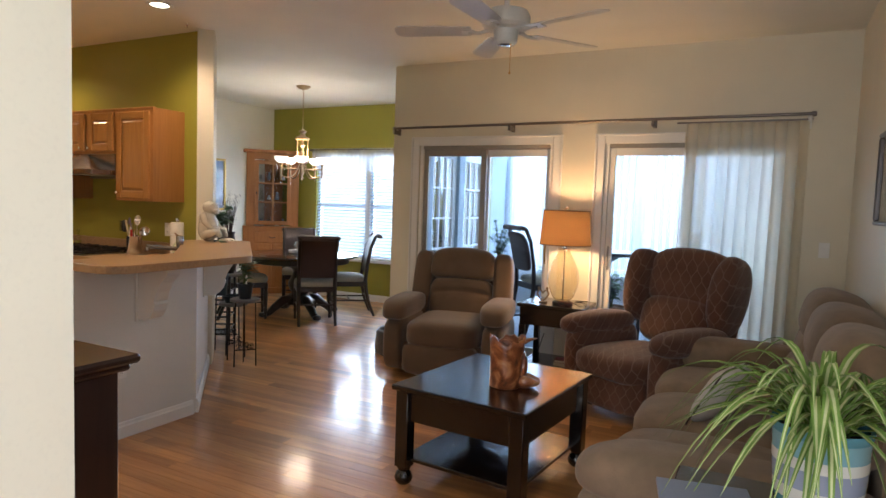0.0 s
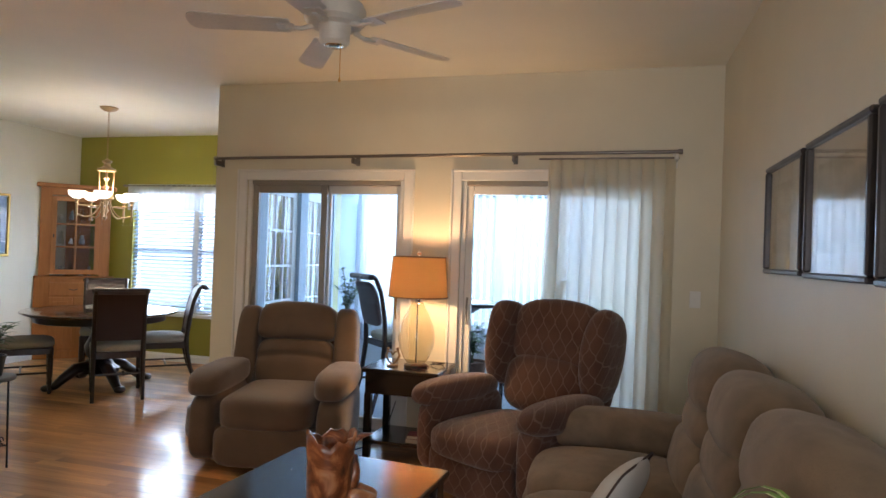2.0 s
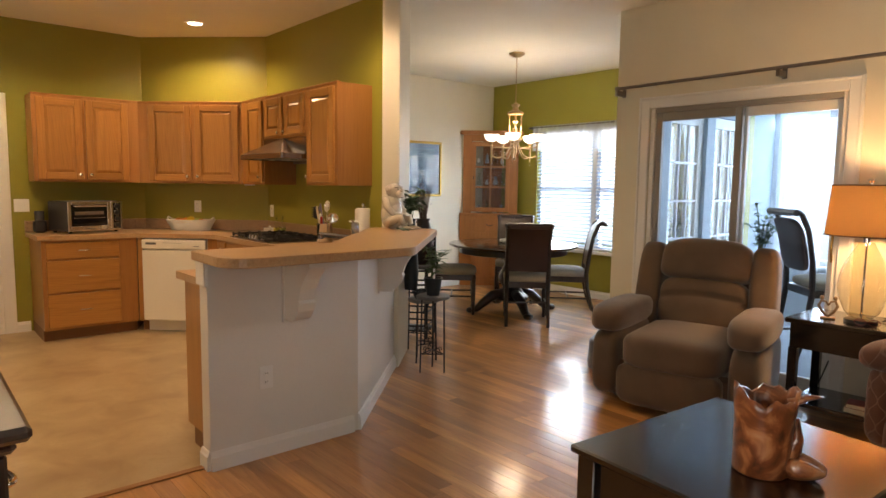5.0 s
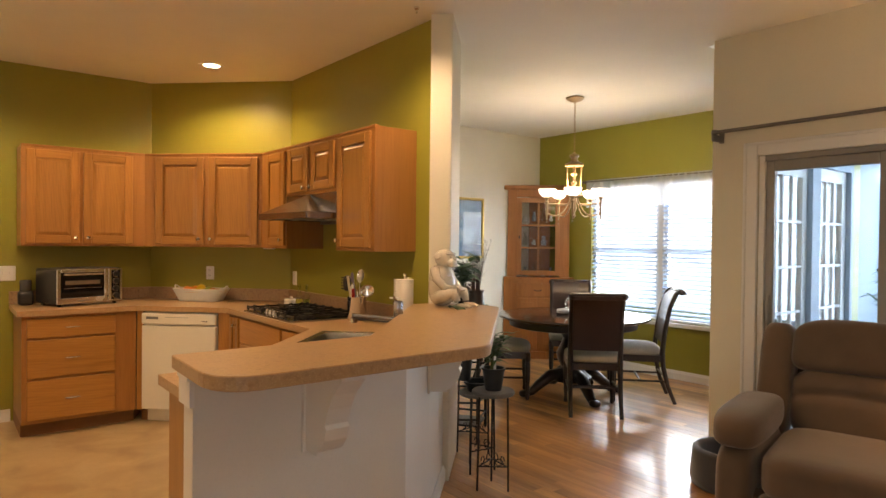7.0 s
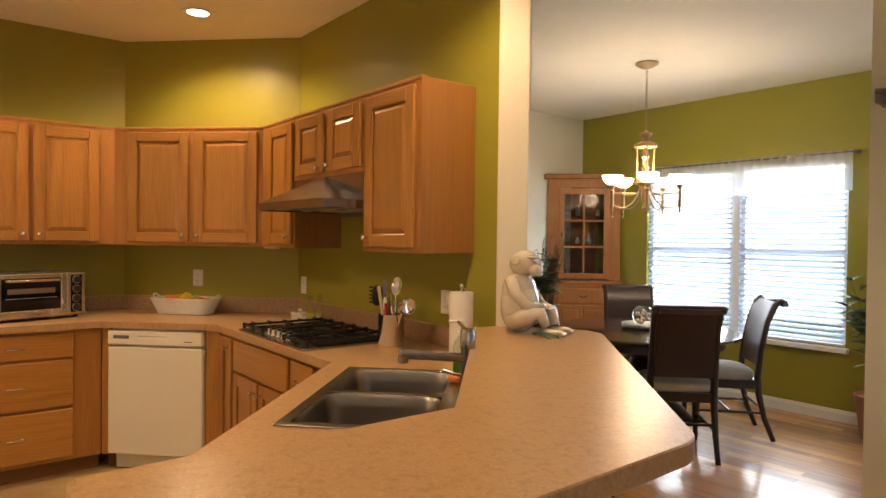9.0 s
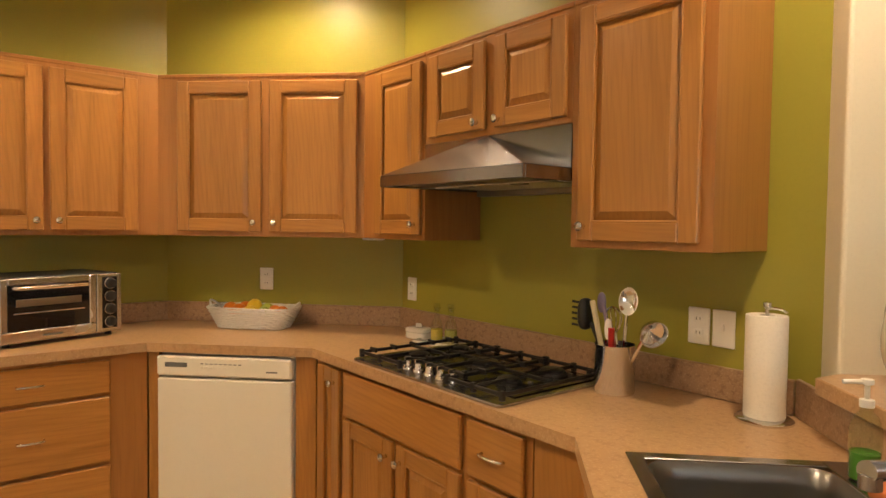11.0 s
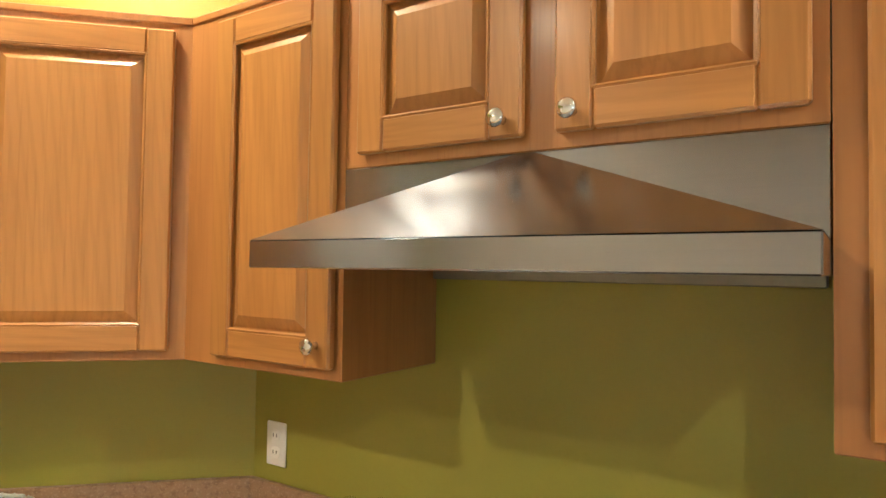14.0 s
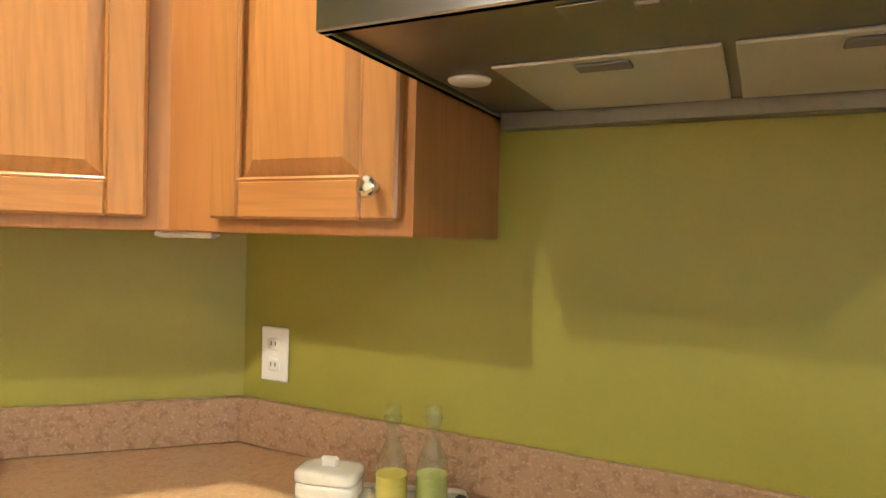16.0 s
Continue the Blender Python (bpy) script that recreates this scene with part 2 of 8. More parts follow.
def glass(name, colour=(1, 1, 1), rough=0.0, thin=True, gloss=0.03):
    mat, nt, b = node_material(name)
    nt.nodes.remove(b)
    out = nt.nodes["Material Output"]
    if thin:
        tr, gl, mx, fr, pw, ma = (nt.nodes.new("ShaderNode" + k) for k in ("BsdfTransparent", "BsdfGlossy", "MixShader", "LayerWeight", "Math", "Math"))
        tr.inputs[0].default_value = (*colour, 1)
        gl.inputs["Roughness"].default_value = rough
        fr.inputs["Blend"].default_value = 0.5
        pw.operation, ma.operation = "POWER", "MULTIPLY_ADD"
        pw.inputs[1].default_value = 4.0
        nt.links.new(fr.outputs["Facing"], pw.inputs[0])
        nt.links.new(pw.outputs[0], ma.inputs[0])
        ma.inputs[1].default_value, ma.inputs[2].default_value = 0.8, gloss
        nt.links.new(ma.outputs[0], mx.inputs[0])
        nt.links.new(tr.outputs[0], mx.inputs[1])
        nt.links.new(gl.outputs[0], mx.inputs[2])
        nt.links.new(mx.outputs[0], out.inputs[0])
    else:
        g = nt.nodes.new("ShaderNodeBsdfGlass")
        g.inputs["Color"].default_value, g.inputs["Roughness"].default_value = (*colour, 1), rough
        nt.links.new(g.outputs[0], out.inputs[0])
    return mat


def glow(name, colour, strength):
    mat, nt, b = node_material(name)
    b.inputs["Base Color"].default_value = (*colour, 1)
    b.inputs["Emission Color"].default_value, b.inputs["Emission Strength"].default_value = (*colour, 1), strength
    return mat


def sheer(name, colour, through_share, weave=900, share=0.5):
    """Thin cloth that lets light through: part see-through, part translucent."""
    mat, nt, b = node_material(name)
    nt.nodes.remove(b)
    tr, tl, df, m1, m2 = (nt.nodes.new("ShaderNode" + k) for k in ("BsdfTransparent", "BsdfTranslucent", "BsdfDiffuse", "MixShader", "MixShader"))
    n = tex(nt, weave, 2)
    col = ramp(nt, n.outputs[0], [(0.3, shade(colour, 0.9)), (0.7, colour)])
    nt.links.new(col, tl.inputs[0])
    nt.links.new(col, df.inputs[0])
    m1.inputs[0].default_value = share
    nt.links.new(df.outputs[0], m1.inputs[1])
    nt.links.new(tl.outputs[0], m1.inputs[2])
    m2.inputs[0].default_value = through_share
    nt.links.new(m1.outputs[0], m2.inputs[1])
    nt.links.new(tr.outputs[0], m2.inputs[2])
    nt.links.new(m2.outputs[0], nt.nodes["Material Output"].inputs[0])
    return mat


def laminate(name, base, light, dark, rough=0.30):
    """Mottled worktop laminate."""
    mat, nt, b = node_material(name)
    n1, n2, n3 = tex(nt, 7, 5), tex(nt, 55, 4), tex(nt, 160, 2)
    c = ramp(nt, n1.outputs[0], [(0.35, shade(base, 0.93)), (0.65, base)])
    c = mixed(nt, c, dark, ramp(nt, n2.outputs[0], [(0.5, (0, 0, 0)), (0.66, (0.75, 0.75, 0.75))]))
    c = mixed(nt, c, light, ramp(nt, n3.outputs[0], [(0.54, (0, 0, 0)), (0.68, (0.6, 0.6, 0.6))]))
    nt.links.new(c, b.inputs["Base Color"])
    b.inputs["Roughness"].default_value = rough
    bump(nt, b, n3.outputs[0], 0.05, 0.0006)
    return mat


def steel(name, colour=(0.42, 0.425, 0.45), rough=0.25, axis=0, streak=0.0):
    """Brushed stainless steel, the brushing along one axis."""
    mat, nt, b = node_material(name)
    st = [260, 260, 260]
    st[axis] = 1.5
    n = tex(nt, 4, 2, st)
    big = tex(nt, 5, 3)
    nt.links.new(ramp(nt, n.outputs[0], [(0.3, shade(colour, 0.94)), (0.7, colour)]), b.inputs["Base Color"])
    b.inputs["Metallic"].default_value = 1
    r = nt.nodes.new("ShaderNodeMapRange")
    r.inputs["To Min"].default_value, r.inputs["To Max"].default_value = rough * 0.85, rough * 1.15
    nt.links.new(big.outputs[0], r.inputs[0])
    nt.links.new(r.outputs[0], b.inputs["Roughness"])
    if streak:
        way = nt.nodes.new("ShaderNodeCombineXYZ")
        way.inputs[2].default_value = 1
        nt.links.new(way.outputs[0], b.inputs["Tangent"])
        b.inputs["Anisotropic"].default_value = streak
    return mat


GREEN = plain("green_wall_paint", (0.292, 0.274, 0.040), 0.36, grain=110, depth=0.1, var=0.03)
CREAM = plain("cream_wall_paint", (0.72, 0.68, 0.56), 0.5, grain=110, depth=0.1, var=0.03)
CEIL = plain("ceiling_paint", (0.82, 0.80, 0.73), 0.8, grain=90, depth=0.15, var=0.02)
BARPAINT = plain("pale_grey_wall_paint", (0.74, 0.73, 0.69), 0.5, grain=110, depth=0.1, var=0.03)
# Sunroom side walls: their bluish shade is put into the colour.
SUNWALL = plain("shaded_sunroom_wall", (0.34, 0.41, 0.47), 0.6, grain=60, depth=0.1, var=0.05)
TRIM = plain("white_trim_paint", (0.80, 0.80, 0.78), 0.35, depth=0.02, var=0.02)
VINYL_WHITE = plain("white_vinyl", (0.74, 0.76, 0.78), 0.4, depth=0.02, var=0.03)
OAKV = wood("oak_upright_grain", (0.465, 0.218, 0.053), (0.345, 0.149, 0.034), 2, tone=0.22, rings=30.0)
OAKH = wood("oak_level_grain", (0.465, 0.218, 0.053), (0.345, 0.149, 0.034), 0, tone=0.22, rings=30.0)
OAKSIDE = wood("oak_veneer", (0.40, 0.18, 0.050), (0.32, 0.135, 0.036), 2, tone=0.08)
COUNTER = laminate("beige_mottled_laminate", (0.45, 0.282, 0.145), (0.54, 0.375, 0.22), (0.34, 0.20, 0.098), 0.29)
SPLASH = laminate("brown_mottled_laminate", (0.36, 0.23, 0.14), (0.50, 0.36, 0.25), (0.22, 0.13, 0.075))
STEEL = steel("brushed_steel")
CHROME = steel("polished_chrome", (0.8, 0.8, 0.8), 0.12)
BLACKIRON = plain("black_iron", (0.008, 0.008, 0.009), 0.38, grain=150, depth=0.2)
WHITEAPPL = plain("white_appliance_enamel", (0.74, 0.71, 0.62), 0.3, depth=0.01, var=0.02)
DARKWOOD = wood("dark_espresso_wood", (0.007, 0.0045, 0.004), (0.003, 0.002, 0.002), 0, rough=0.2, coat=0.6, tone=0.1)
MAHOG = wood("dark_mahogany", (0.028, 0.011, 0.008), (0.011, 0.005, 0.004), 2, rough=0.3, coat=0.4, tone=0.1)
GLASS = glass("window_glass")
DOORGLASS = glass("low_e_door_glass", (0.80, 0.88, 0.96))

# ---- structure ----
H = 2.796


def wall(name, bm, material, label):
    return solid(name, bm, material, label, "wall", kind="structure")


def run(bm, x0, y0, x1, y1, holes=(), z1=H, along="x"):
    """A wall block with openings (start, end, sill, head) along its length."""
    cuts = sorted(holes)
    a, end = (x0, x1) if along == "x" else (y0, y1)

    def blk(s, e, lo, hi):
        if e - s > 1e-4 and hi - lo > 1e-4:
            cbox(bm, (s, y0, lo) if along == "x" else (x0, s, lo), (e, y1, hi) if along == "x" else (x1, e, hi), 0)

    for s, e, lo, hi in cuts:
        blk(a, s, 0, z1)
        blk(s, e, 0, lo)
        blk(s, e, hi, z1)
        a = e
    blk(a, end, 0, z1)
    return bm


D1, D2 = (-3.03, -1.66), (-1.20, 0.17)
WX0, WX1, WZ0, WZ1 = -5.98, -4.14, 0.60, 2.12
wall("wall_north", run(B(), -3.335, 6.02, 0.616, 6.17, [(*D1, 0, 2.0), (*D2, 0, 2.0)]), CREAM, "cream painted wall round two sliding glass doors")
wall("wall_east", run(B(), 0.616, -1.4, 0.766, 8.9, [(0.0, 1.5, 0.6, 2.2)], along="y"), CREAM, "cream painted wall behind the sofa, hung with pictures")
wall("wall_dining_north", run(B(), -6.98, 8.1, -3.195, 8.25, [(WX0, WX1, WZ0, WZ1)]), GREEN, "olive green painted dining room wall round the window")
wall("wall_dining_west", run(B(), -6.98, 4.44, -6.83, 8.1, along="y"), CREAM, "pale cream painted dining room wall")
wall("wall_sunroom_west", run(B(), -3.335, 6.17, -3.195, 8.1, [(6.62, 7.27, 0, 2.06), (7.42, 8.05, 0, 2.06)], along="y"), SUNWALL, "sunroom side wall with grey-blue shade in its colour")
wall("wall_sunroom_west_2", run(B(), -3.335, 8.25, -3.195, 8.9, along="y"), SUNWALL, "sunroom wall beside the windows, shade in its colour")
SUNWINDOWS = [(-3.10, -2.27), (-2.20, -1.42), (-1.35, -0.50), (-0.43, 0.45)]
wall("wall_sunroom_north", run(B(), -3.195, 8.75, 0.616, 8.9, [(a, b, 0.60, 2.18) for a, b in SUNWINDOWS]), VINYL_WHITE, "white sunroom wall with a row of windows")
bm = B()
prism(bm, [(-6.19, 4.324), (-4.20, 4.324), (-4.30, 4.44), (-6.98, 4.44), (-7.24, 4.44), (-7.24, 1.12), (-7.09, 1.12), (-7.09, 3.424)], 0, H)
wall("wall_kitchen", bm, GREEN, "olive green painted kitchen walls with an angled corner")
bm = B()
prism(bm, rounded([(-4.155, 4.262), (-4.062, 4.358), (-4.47, 4.762), (-4.56, 4.667)], [0.012, 0.012, 0, 0], 3), 0, H)
wall("wall_end", bm, CREAM, "cream end of the kitchen partition wall")
bm = B()
run(bm, -7.24, 0.98, -0.85, 1.12)
run(bm, -0.99, -1.4, -0.85, 0.98, along="y")
wall("wall_south", bm, CREAM, "cream painted partition beside the entry")
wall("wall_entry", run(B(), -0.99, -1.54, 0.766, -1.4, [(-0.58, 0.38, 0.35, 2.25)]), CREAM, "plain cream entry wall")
solid("ceiling", cbox(B(), (-7.3, -1.6, H), (0.8, 6.1, H + 0.12), 0), CEIL, "off-white painted ceiling over kitchen and living room", "ceiling", kind="structure")
solid("ceiling_dining", cbox(B(), (-7.3, 6.1, H), (-3.42, 8.3, H + 0.12), 0), CEIL, "off-white painted ceiling over the dining table", "ceiling", kind="structure")
# Runs on to y = 10 as an unseen eave, added to block the sun.
solid("ceiling_sunroom", cbox(B(), (-3.26, 6.1, 2.45), (0.8, 10.0, 2.53), 0), VINYL_WHITE, "white sunroom ceiling with an added eave against sun", "ceiling", kind="structure")

FLOORBASE = plain("dark_floor_joint", (0.16, 0.075, 0.026), 0.6)
solid("floor", cbox(B(), (-7.3, -1.6, -0.12), (0.8, 8.3, -0.006), 0), FLOORBASE, "wooden strip floor of the living and dining room", "floor", kind="structure")
GREYTILE = plain("blue_grey_carpet", (0.30, 0.33, 0.37), 0.9, grain=250, depth=0.5)
solid("floor_sunroom", cbox(B(), (-3.26, 6.03, -0.006), (0.62, 8.8, 0.004), 0), GREYTILE, "blue-grey sunroom floor", "floor", kind="structure")


def vinyl():
    mat, nt, b = node_material("sand_sheet_vinyl")
    n1, n2 = tex(nt, 3.5, 6, distort=0.6), tex(nt, 38, 3)
    c = ramp(nt, n1.outputs[0], [(0.3, (0.33, 0.22, 0.115)), (0.55, (0.43, 0.315, 0.17)), (0.75, (0.50, 0.385, 0.225))])
    c = mixed(nt, c, (0.36, 0.26, 0.15), ramp(nt, n2.outputs[0], [(0.55, (0, 0, 0)), (0.75, (0.4, 0.4, 0.4))]))
    nt.links.new(c, b.inputs["Base Color"])
    b.inputs["Roughness"].default_value = 0.32
    bump(nt, b, n2.outputs[0], 0.08)
    return mat


VINYL = vinyl()


def baseboard(a, b, side, h=0.095, name="baseboard"):
    """A moulded skirting from a to b, standing off to the given side."""
    a, b = Vector(a), Vector(b)
    d = (b - a).normalized()
    nrm = Vector((-d.y, d.x)) * side
    bm = B()
    prof = [(0.0, 0.0), (0.016, 0.0), (0.016, h * 0.72), (0.011, h * 0.80), (0.008, h * 0.93), (0.004, h), (0.0, h)]
    verts = [(*(p + nrm * (o + 0.001)), z) for p in (a, b) for o, z in prof]
    n = len(prof)
    faces = [[i, (i + 1) % n, n + (i + 1) % n, n + i] for i in range(n)] + [list(range(n)), [n + i for i in range(n)][::-1]]
    raw(bm, verts, faces)
    return solid(name, bm, TRIM, "white painted moulded baseboard", "baseboard", kind="structure")


baseboard((-3.335, 6.02), (D1[0] - 0.14, 6.02), -1)
baseboard((D1[1] + 0.1, 6.02), (D2[0] - 0.1, 6.02), -1)
baseboard((D2[1] + 0.1, 6.02), (0.616, 6.02), -1)
baseboard((0.616, -1.4), (0.616, 6.0), 1)
baseboard((-6.83, 8.1), (-3.335, 8.1), -1)
baseboard((-6.83, 4.46), (-6.83, 8.08), -1)
baseboard((-7.09, 1.2), (-7.09, 2.40), -1)
baseboard((-3.335, 6.02), (-3.335, 8.08), 1)


def casing(name, x0, x1, z1, y, w=0.085, label="white painted door casing", parent=None):
    """Trim round an opening on the south face of a wall."""
    root = tagged(new(name), label, "door frame", kind="structure")
    for a, b, lo, hi in ((x0 - w, x0, 0, z1 + w), (x1, x1 + w, 0, z1 + w), (x0, x1, z1, z1 + w)):
        bm = cbox(B(), (a, y - 0.018, lo), (b, y - 0.001, hi), 0.004)
        part("trim", bm, TRIM, root)
        if hi - lo > 1:
            e = a if a < x0 else b - 0.02
            part("backband", cbox(B(), (e, y - 0.030, lo), (e + 0.02, y - 0.018, hi), 0.004), TRIM, root)
        else:
            part("backband", cbox(B(), (a - w + 0.02, y - 0.030, hi - 0.02), (b + w - 0.02, y - 0.018, hi), 0.004), TRIM, root)
    return root


casing("door_frame_1", *D1, 2.0, 6.02)
casing("door_frame_2", *D2, 2.0, 6.02)
ALU = plain("grey_door_rail", (0.30, 0.29, 0.27), 0.45)


def slider(name, x0, x1, flip):
    """A two-leaf sliding glass door in its track."""
    root = thing(name, "white framed sliding glass door to the sunroom", "sliding door", kind="structure")
    part("track", cbox(B(), (x0, 6.03, 0.0), (x1, 6.16, 0.03), 0.004), ALU, root)
    for a, b in ((x0, x0 + 0.035), (x1 - 0.035, x1)):
        part("jamb", cbox(B(), (a, 6.03, 0.03), (b, 6.16, 2.0), 0.003), TRIM, root)
    part("head", cbox(B(), (x0 + 0.035, 6.03, 1.965), (x1 - 0.035, 6.16, 2.0), 0.003), ALU, root)
    mid = (x0 + x1) / 2
    for k, (a, b, y) in enumerate(((x0 + 0.035, mid + 0.02, 6.05), (mid - 0.02, x1 - 0.035, 6.105))):
        bm = B()
        f = 0.052
        cbox(bm, (a, y, 0.03), (a + f, y + 0.04, 1.965), 0.004)
        cbox(bm, (b - f, y, 0.03), (b, y + 0.04, 1.965), 0.004)
        cbox(bm, (a + f, y, 0.03), (b - f, y + 0.04, 0.12), 0.004)
        cbox(bm, (a + f, y, 1.90), (b - f, y + 0.04, 1.965), 0.004)
        leaf = part("leaf", bm, ALU if k == flip else TRIM, root)
        pane = part("pane", cbox(B(), (a + f, y + 0.017, 0.12), (b - f, y + 0.023, 1.90), 0), DOORGLASS, leaf)
        pane.visible_shadow = False
        hx = b - f / 2 if k == 1 else a + f / 2
        bm = B()
        tube(bm, arc((hx, y, 0.92), (hx, y - 0.05, 1.0), (hx, y, 1.12), 6), 0.008)
        part("door_handle", bm, BRASS if k else ALU, leaf)
    return root


BRASS = plain("aged_brass", (0.55, 0.33, 0.10), 0.3, metal=1.0)
slider("door_1", *D1, 0)
slider("door_2", *D2, 5)


def french(name, y0, y1):
    """A glazed leaf of ten panes on the sunroom's side wall."""
    root = thing(name, "white glazed French door with small panes", "door", kind="structure")
    x = -3.275
    bm = B()
    f = 0.085
    cbox(bm, (x, y0, 0.01), (x + 0.04, y0 + f, 2.06), 0.003)
    cbox(bm, (x, y1 - f, 0.01), (x + 0.04, y1, 2.06), 0.003)
    cbox(bm, (x, y0 + f, 0.01), (x + 0.04, y1 - f, 0.24), 0.003)
    cbox(bm, (x, y0 + f, 1.96), (x + 0.04, y1 - f, 2.06), 0.003)
    part("door_leaf", bm, TRIM, root)
    p = part("pane", cbox(B(), (x + 0.018, y0 + f, 0.24), (x + 0.023, y1 - f, 1.96), 0), GLASS, root)
    p.visible_shadow = False
    for i in range(1, 5):
        z = 0.24 + i * 1.72 / 5
        part("glazing_bar", cbox(B(), (x + 0.005, y0 + f, z - 0.011), (x + 0.036, y1 - f, z + 0.011), 0.003), TRIM, root)
    for k in (1, 2):
        ym = y0 + f + (y1 - y0 - 2 * f) * k / 3
        part("glazing_bar", cbox(B(), (x + 0.006, ym - 0.011, 0.24), (x + 0.035, ym + 0.011, 1.96), 0.003), TRIM, root)


french("french_door_1", 6.62, 7.27)
french("french_door_2", 7.42, 8.05)


def window(name, x0, x1, z0, z1, y, label, sill=True, split=0.5, bars=0):
    """A white sash window set in a wall that runs along x."""
    root = thing(name, label, "window", kind="structure")
    f = 0.045
    bm = B()
    cbox(bm, (x0, y + 0.05, z0), (x0 + f, y + 0.12, z1), 0.003)
    cbox(bm, (x1 - f, y + 0.05, z0), (x1, y + 0.12, z1), 0.003)
    cbox(bm, (x0 + f, y + 0.05, z0), (x1 - f, y + 0.12, z0 + f), 0.003)
    cbox(bm, (x0 + f, y + 0.05, z1 - f), (x1 - f, y + 0.12, z1), 0.003)
    part("window_frame", bm, TRIM, root)
    zm = z0 + (z1 - z0) * split
    part("meeting_rail", cbox(B(), (x0 + f, y + 0.06, zm - 0.025), (x1 - f, y + 0.11, zm + 0.025), 0.003), TRIM, root)
    for a, b in ((z0 + f, zm - 0.025), (zm + 0.025, z1 - f)):
        p = part("pane", cbox(B(), (x0 + f, y + 0.083, a), (x1 - f, y + 0.088, b), 0), GLASS, root)
        p.visible_shadow = False
    if sill:
        part("window_sill", cbox(B(), (x0 - 0.03, y - 0.05, z0 - 0.045), (x1 + 0.03, y + 0.05, z0 - 0.002), 0.006), TRIM, root)
    return root


WM = (WX0 + WX1) / 2
window("window_1", WX0, WM - 0.03, WZ0, WZ1, 8.1, "white double-hung dining room window")
window("window_2", WM + 0.03, WX1, WZ0, WZ1, 8.1, "white double-hung dining room window")
solid("window_mullion", cbox(B(), (WM - 0.03, 8.13, WZ0), (WM + 0.03, 8.23, WZ1), 0.003), TRIM, "white post between the two dining windows", "window frame", kind="structure")
for i, (a, b) in enumerate(SUNWINDOWS):
    window("window_%d" % (i + 3), a, b, 0.60, 2.18, 8.75, "white framed sunroom window", sill=True, split=0.02)

# Unseen opening, made up to go with the added entry lamp.
window("window_8", -0.58, 0.38, 0.35, 2.25, -1.54, "added unseen window around the entry lamp", sill=False)

# Out of view: frame added round the assumed east daylight.
root = thing("window_9", "unseen front window assumed beside the entry", "window", kind="structure")
for a, b in (((0.66, 0.0, 0.6), (0.73, 0.045, 2.2)), ((0.66, 1.455, 0.6), (0.73, 1.5, 2.2)), ((0.66, 0.045, 0.6), (0.73, 1.455, 0.645)), ((0.66, 0.045, 2.155), (0.73, 1.455, 2.2)), ((0.665, 0.045, 1.38), (0.725, 1.455, 1.42))):
    part("window_frame", cbox(B(), a, b, 0.003), TRIM, root)
part("pane", cbox(B(), (0.693, 0.045, 0.645), (0.698, 1.455, 2.155), 0), GLASS, root).visible_shadow = False

# ---- outdoors ----
GRASS = plain("lawn", (0.10, 0.16, 0.045), 0.9, grain=8, depth=0.5, var=0.25, fleck=0.4)
solid("ground", cbox(B(), (-400, -400, -0.6), (400, 400, -0.25), 0), GRASS, "mown lawn reaching the horizon", "lawn", kind="structure")


# Emissive sheet: outdoor brightness and haze are put into its colour.
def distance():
    mat, nt, b = node_material("glowing_garden_backdrop")
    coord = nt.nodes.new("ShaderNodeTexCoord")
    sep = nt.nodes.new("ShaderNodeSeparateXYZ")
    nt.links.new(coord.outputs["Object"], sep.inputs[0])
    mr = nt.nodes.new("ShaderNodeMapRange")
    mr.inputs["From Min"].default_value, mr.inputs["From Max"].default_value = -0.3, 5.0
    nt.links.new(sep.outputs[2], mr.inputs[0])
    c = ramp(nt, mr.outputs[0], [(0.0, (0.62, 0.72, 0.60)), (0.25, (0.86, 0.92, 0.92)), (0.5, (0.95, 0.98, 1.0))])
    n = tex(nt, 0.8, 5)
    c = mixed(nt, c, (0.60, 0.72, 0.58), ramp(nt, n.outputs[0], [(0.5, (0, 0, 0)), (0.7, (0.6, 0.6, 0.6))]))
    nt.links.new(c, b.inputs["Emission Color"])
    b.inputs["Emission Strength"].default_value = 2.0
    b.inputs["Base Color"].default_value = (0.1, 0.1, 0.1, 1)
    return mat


solid("backdrop", cbox(B(), (-40, 17.0, -0.25), (30, 17.2, 6.5), 0), distance(), "glowing garden backdrop with haze in its colour", "backdrop", kind="structure")

# ---- kitchen: fitted units ----
ZB, ZT = 1.372, 2.134


def knob(parent, x, z, y=-0.022):
    bm = B()
    lathe(bm, [(0.0075, 0), (0.006, 0.008), (0.005, 0.014), (0.012, 0.018), (0.0155, 0.023), (0.014, 0.028), (0.007, 0.031), (0, 0.0315)], 14, pose(x, y, z, 90))
    part("knob", bm, CHROME, parent, "small polished chrome knob", smooth=True)


